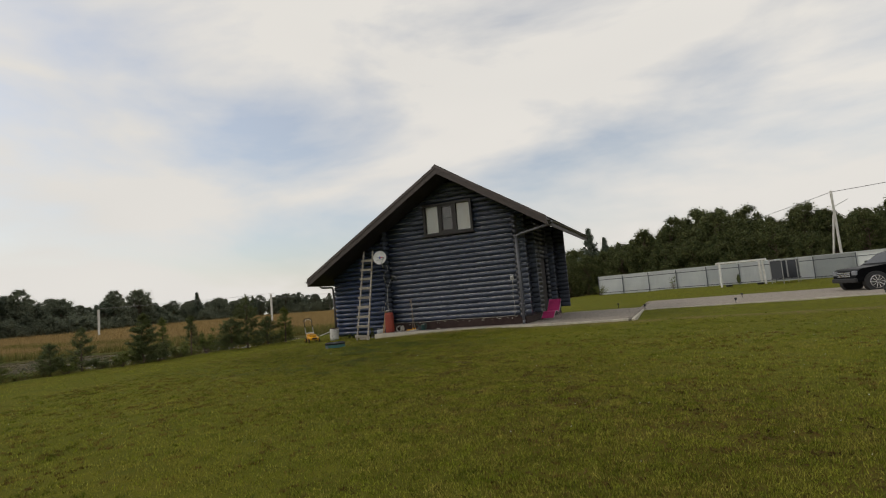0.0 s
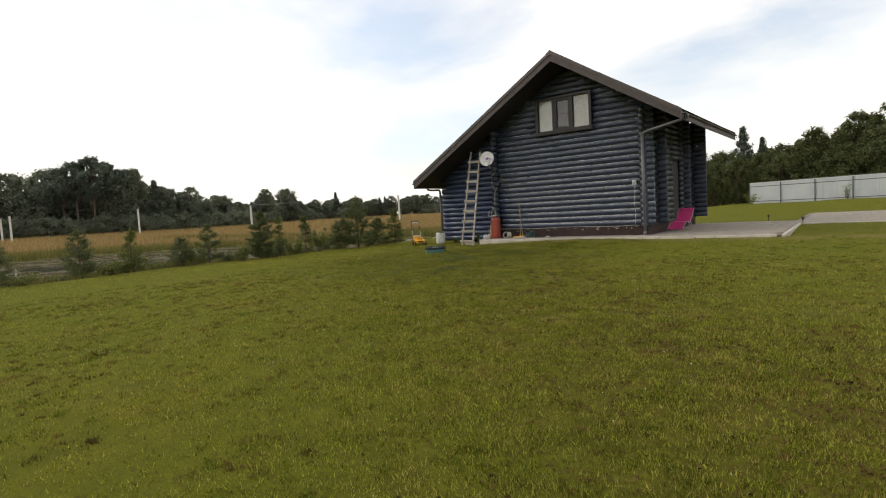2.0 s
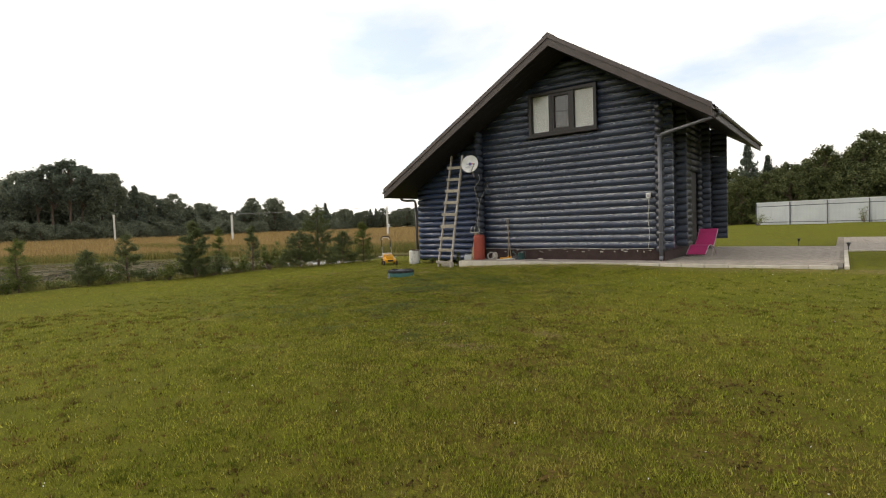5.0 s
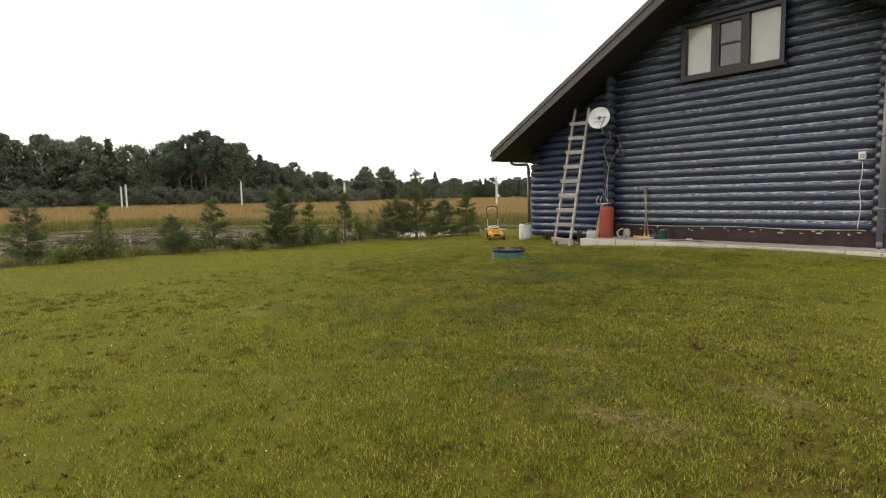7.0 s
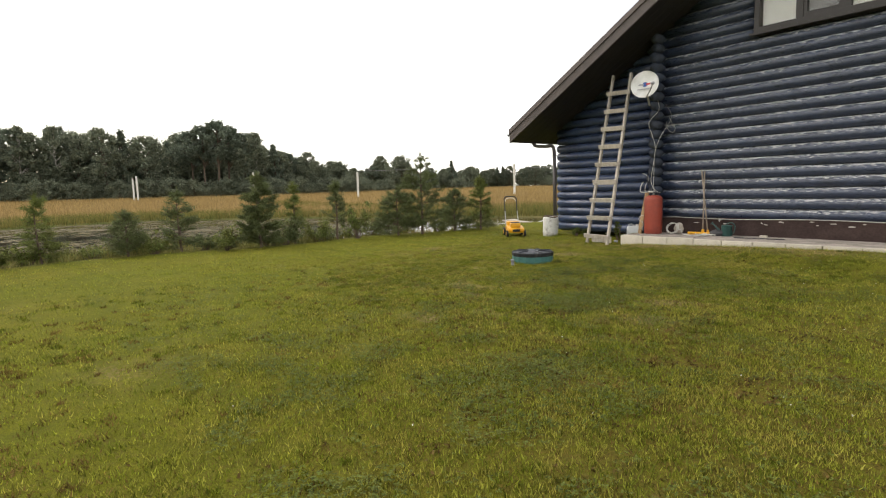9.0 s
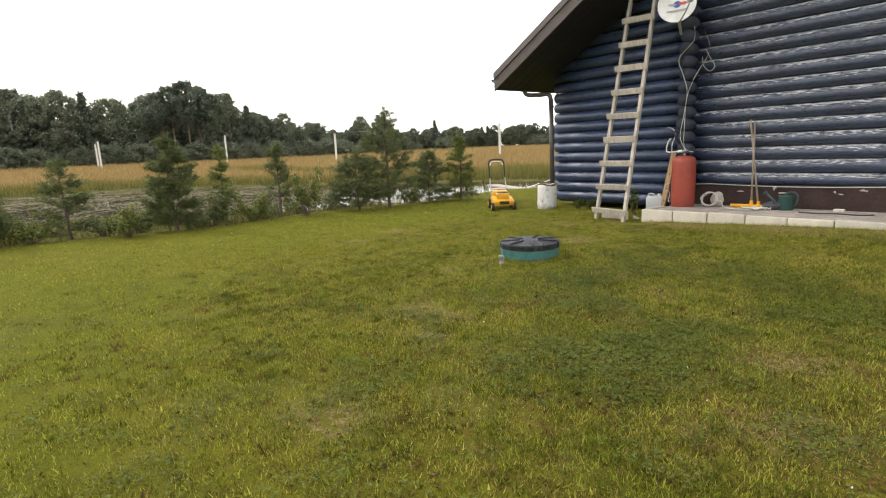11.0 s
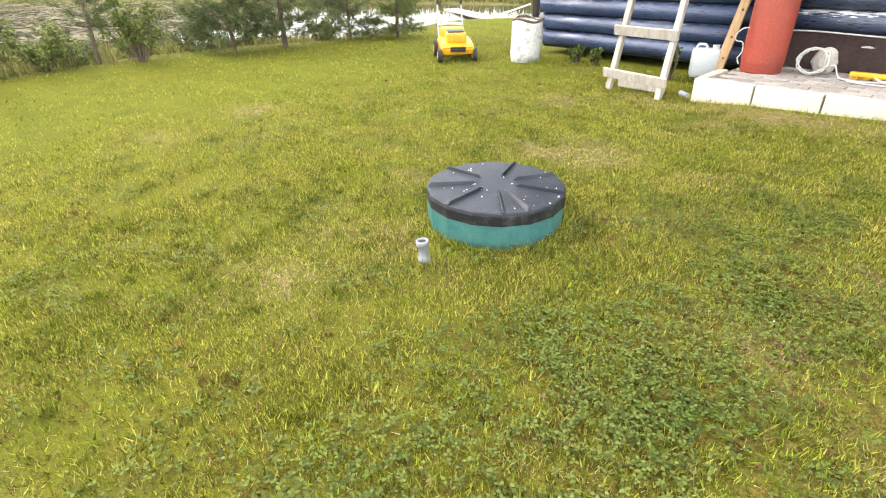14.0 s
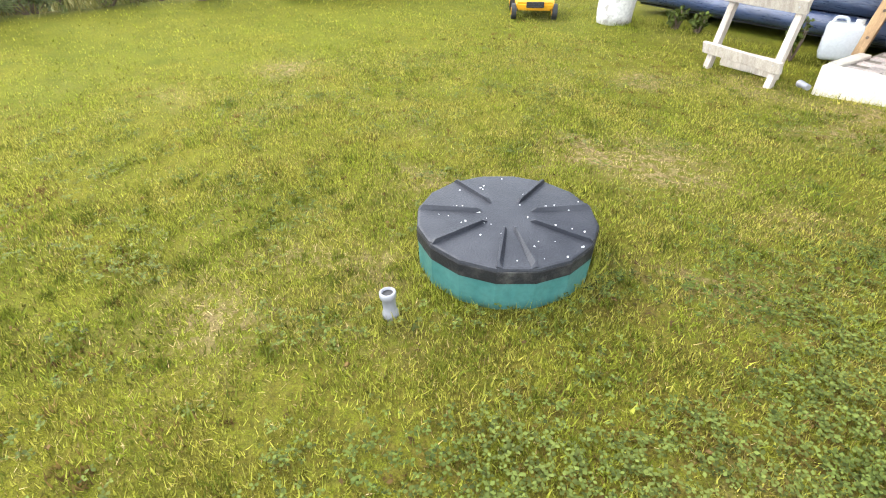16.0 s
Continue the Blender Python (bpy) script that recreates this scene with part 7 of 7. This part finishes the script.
for j in range(3):
    a = t0 + j * 2.094
    d = np.stack([np.cos(a), np.sin(a), rgq.uniform(-0.3, 0.35, n)], 1)
    e = np.stack([-np.sin(a), np.cos(a), rgq.uniform(-0.2, 0.2, n)], 1)
    c = np.stack([x, y, zz], 1)
    s1 = s[:, None]
    quad_list.append(np.stack([c, c + d * s1 + e * s1 * 0.62, c + d * s1 * 1.75, c + d * s1 - e * s1 * 0.62], 1))
tagged(new("clover", quads_mesh("clover", np.concatenate(quad_list), 4, "clover")), "patches of low clover leaves in the lawn", "clover", kind="stuff")
# longer tufts round the tank, the kerb and the barrel
rgq = np.random.RandomState(67)
a = rgq.rand(1500) * 6.283
r = 0.310 + np.abs(rgq.normal(size=1500)) * 0.04
tx, ty = LX + r * np.cos(a), LY + r * np.sin(a)
kx, ky = rgq.uniform(-10.5, -5.5, 2600), 16.97 - np.abs(rgq.normal(size=2600)) * 0.04
wx, wy = rgq.uniform(-12.9, -10.5, 1800), 18.0 - np.abs(rgq.normal(size=1800)) * 0.12
bx, by = -12.4 + rgq.normal(size=900) * 0.2, 17.6 + rgq.normal(size=900) * 0.12
px, py = -10.03 + rgq.normal(size=500) * 0.05, 13.58 + rgq.normal(size=500) * 0.05
tagged(new("tall_grass", quads_mesh("tall_grass", blades(np.concatenate([tx, kx, wx, bx, px]), np.concatenate([ty, ky, wy, by, py]), 0.040, 0.0022, 1.0, 67), 3, "blade")),
       "longer unmown grass round the tank and kerb", "grass", kind="stuff")
# rough growth on the bank, reeds and the dry field
x, y, rgq = scatter(-24, -14.2, -8, 27, 90000, 68)
k = (rgq.rand(len(x)) < 1 - lawn_share(x, y)) & (height(x, y) > -0.33) & (rgq.rand(len(x)) < (0.35 + 0.65 * step(noise_grid(x, y), 0.4, 0.6)) * (1 - 0.8 * step(y, 17.5, 19.5)))
tagged(new("bank_grass", quads_mesh("bank_grass", blades(x[k], y[k], 0.19, 0.007, 0.8, 68), 3, "reed")), "rough weeds and grass on the pond's bank", "grass", kind="stuff")
x, y, rgq = scatter(-60, -18, -25, 34, 280000, 69)
fx = np.interp(y, FAR_Y, FAR_X)
k = ((x < fx + 0.4) & (x > fx - 7) | (y > 27.5) & (y < 31) & (x < -16)) & (height(x, y) > -0.34)
tagged(new("reeds", quads_mesh("reeds", blades(x[k], y[k], 0.42, 0.014, 0.5, 69), 3, "reed")), "green reeds and sedge along the far shore", "reeds", kind="stuff")
x, y, rgq = scatter(-115, -16, -40, 125, 330000, 70)
k = (rgq.rand(len(x)) < field_share(x, y)) & (rgq.rand(len(x)) < np.clip(60 / np.hypot(x, y), 0.15, 1))
tagged(new("field_grass", quads_mesh("field_grass", blades(x[k], y[k], 0.42, 0.028, 0.5, 70), 3, "field_straw")), "tall dry golden grass of the field", "grass", kind="stuff")
# white clover heads and scraps dotted over the lawn
x, y, rgq = scatter(-9, 6, 4, 22, 420, 71)
k = off_paving(x, y)
c = np.stack([x[k], y[k], height(x[k], y[k]) + 0.03], 1)
tagged(new("clover_flower", quads_mesh("clover_flower", leaf_cloud(c, np.full(len(c), 0.004), len(c) * 6, 0.0035, 71), 4, "white_speck")), "white clover flowers scattered in the lawn", "flowers", kind="stuff")

# mats of weed floating on the pond
rgq = np.random.RandomState(72)
cs = np.stack([rgq.uniform(-42, -22, 700), rgq.uniform(-5, 21, 700), np.full(700, -0.335)], 1)
q = leaf_cloud(cs, np.full(700, 0.9), 30000, 0.10, 72, 9.0)
q[:, :, 2] = -0.336 + 0.004 * rgq.rand(len(q), 1)
q = q[pond(q[:, 0, 0], q[:, 0, 1]) > 0.4]
tagged(new("pond_weed", quads_mesh("pond_weed", q, 4, "weed")), "brown weed floating on the pond", "weed", kind="stuff")


# ---- pavers, piece by piece along the house ----
bm = bmesh.new()
box(bm, 0.003, 0.195, 0.003, 0.095, -0.04, 0, 0.004)
pme = bpy.data.meshes.new("paver")
bm.to_mesh(pme)
bm.free()
pme.materials.append(M["paver"])
rg = random.Random(12)
inv = pavement.matrix_world.inverted()
count = 0
rest = []
for j in range(10):
    y = 17.085 + j * 0.0985
    for i in range(46):
        x = -10.33 + i * 0.198 - (0.099 if j % 2 else 0)
        if x < -10.36 or x + 0.2 > -1.42:
            continue
        if count < 290 and x < -4.7:
            o = new("paver", pme)
            o.parent = pavement
            o.matrix_local = pose(x, y, TOP + rg.uniform(-0.002, 0.002), rg.uniform(-0.6, 0.6), rg.uniform(-0.6, 0.6), 0)
            count += 1
        else:
            rest.append((x, y, 0.198, 0.0985))
for j in range(66):
    y = 18.07 + j * 0.0985
    for i in range(17):
        rest.append((-4.75 + i * 0.198 - (0.099 if j % 2 else 0), y, 0.198, 0.0985))
for j in range(46):
    y = 22.42 + j * 0.197
    for i in range(42):
        rest.append((-1.4 + i * 0.396 - (0.198 if j % 2 else 0), y, 0.396, 0.197))
r = np.array(rest)
rgq = np.random.RandomState(3)
z = TOP + rgq.uniform(-0.002, 0.002, len(r))
c = [np.stack([r[:, 0] + dx * r[:, 2] + ex, r[:, 1] + dy * r[:, 3] + ey, z], 1) for dx, dy, ex, ey in ((0, 0, 0.003, 0.003), (1, 0, -0.003, 0.003), (1, 1, -0.003, -0.003), (0, 1, 0.003, -0.003))]
d = [p - np.array([0, 0, 0.02]) for p in c]
faces = [np.stack(c, 1)] + [np.stack([d[i], d[(i + 1) % 4], c[(i + 1) % 4], c[i]], 1) for i in range(4)]
M["paver_joined"] = mat("paver_far", (0.31, 0.27, 0.225), 0.9, second=(0.23, 0.20, 0.165), mix_scale=6, bump=0.4, bump_scale=70)
o = new("paver_field", quads_mesh("paver_field", np.concatenate(faces), 4, "paver_joined"))
o.parent = pavement
o["kind"] = "stuff"
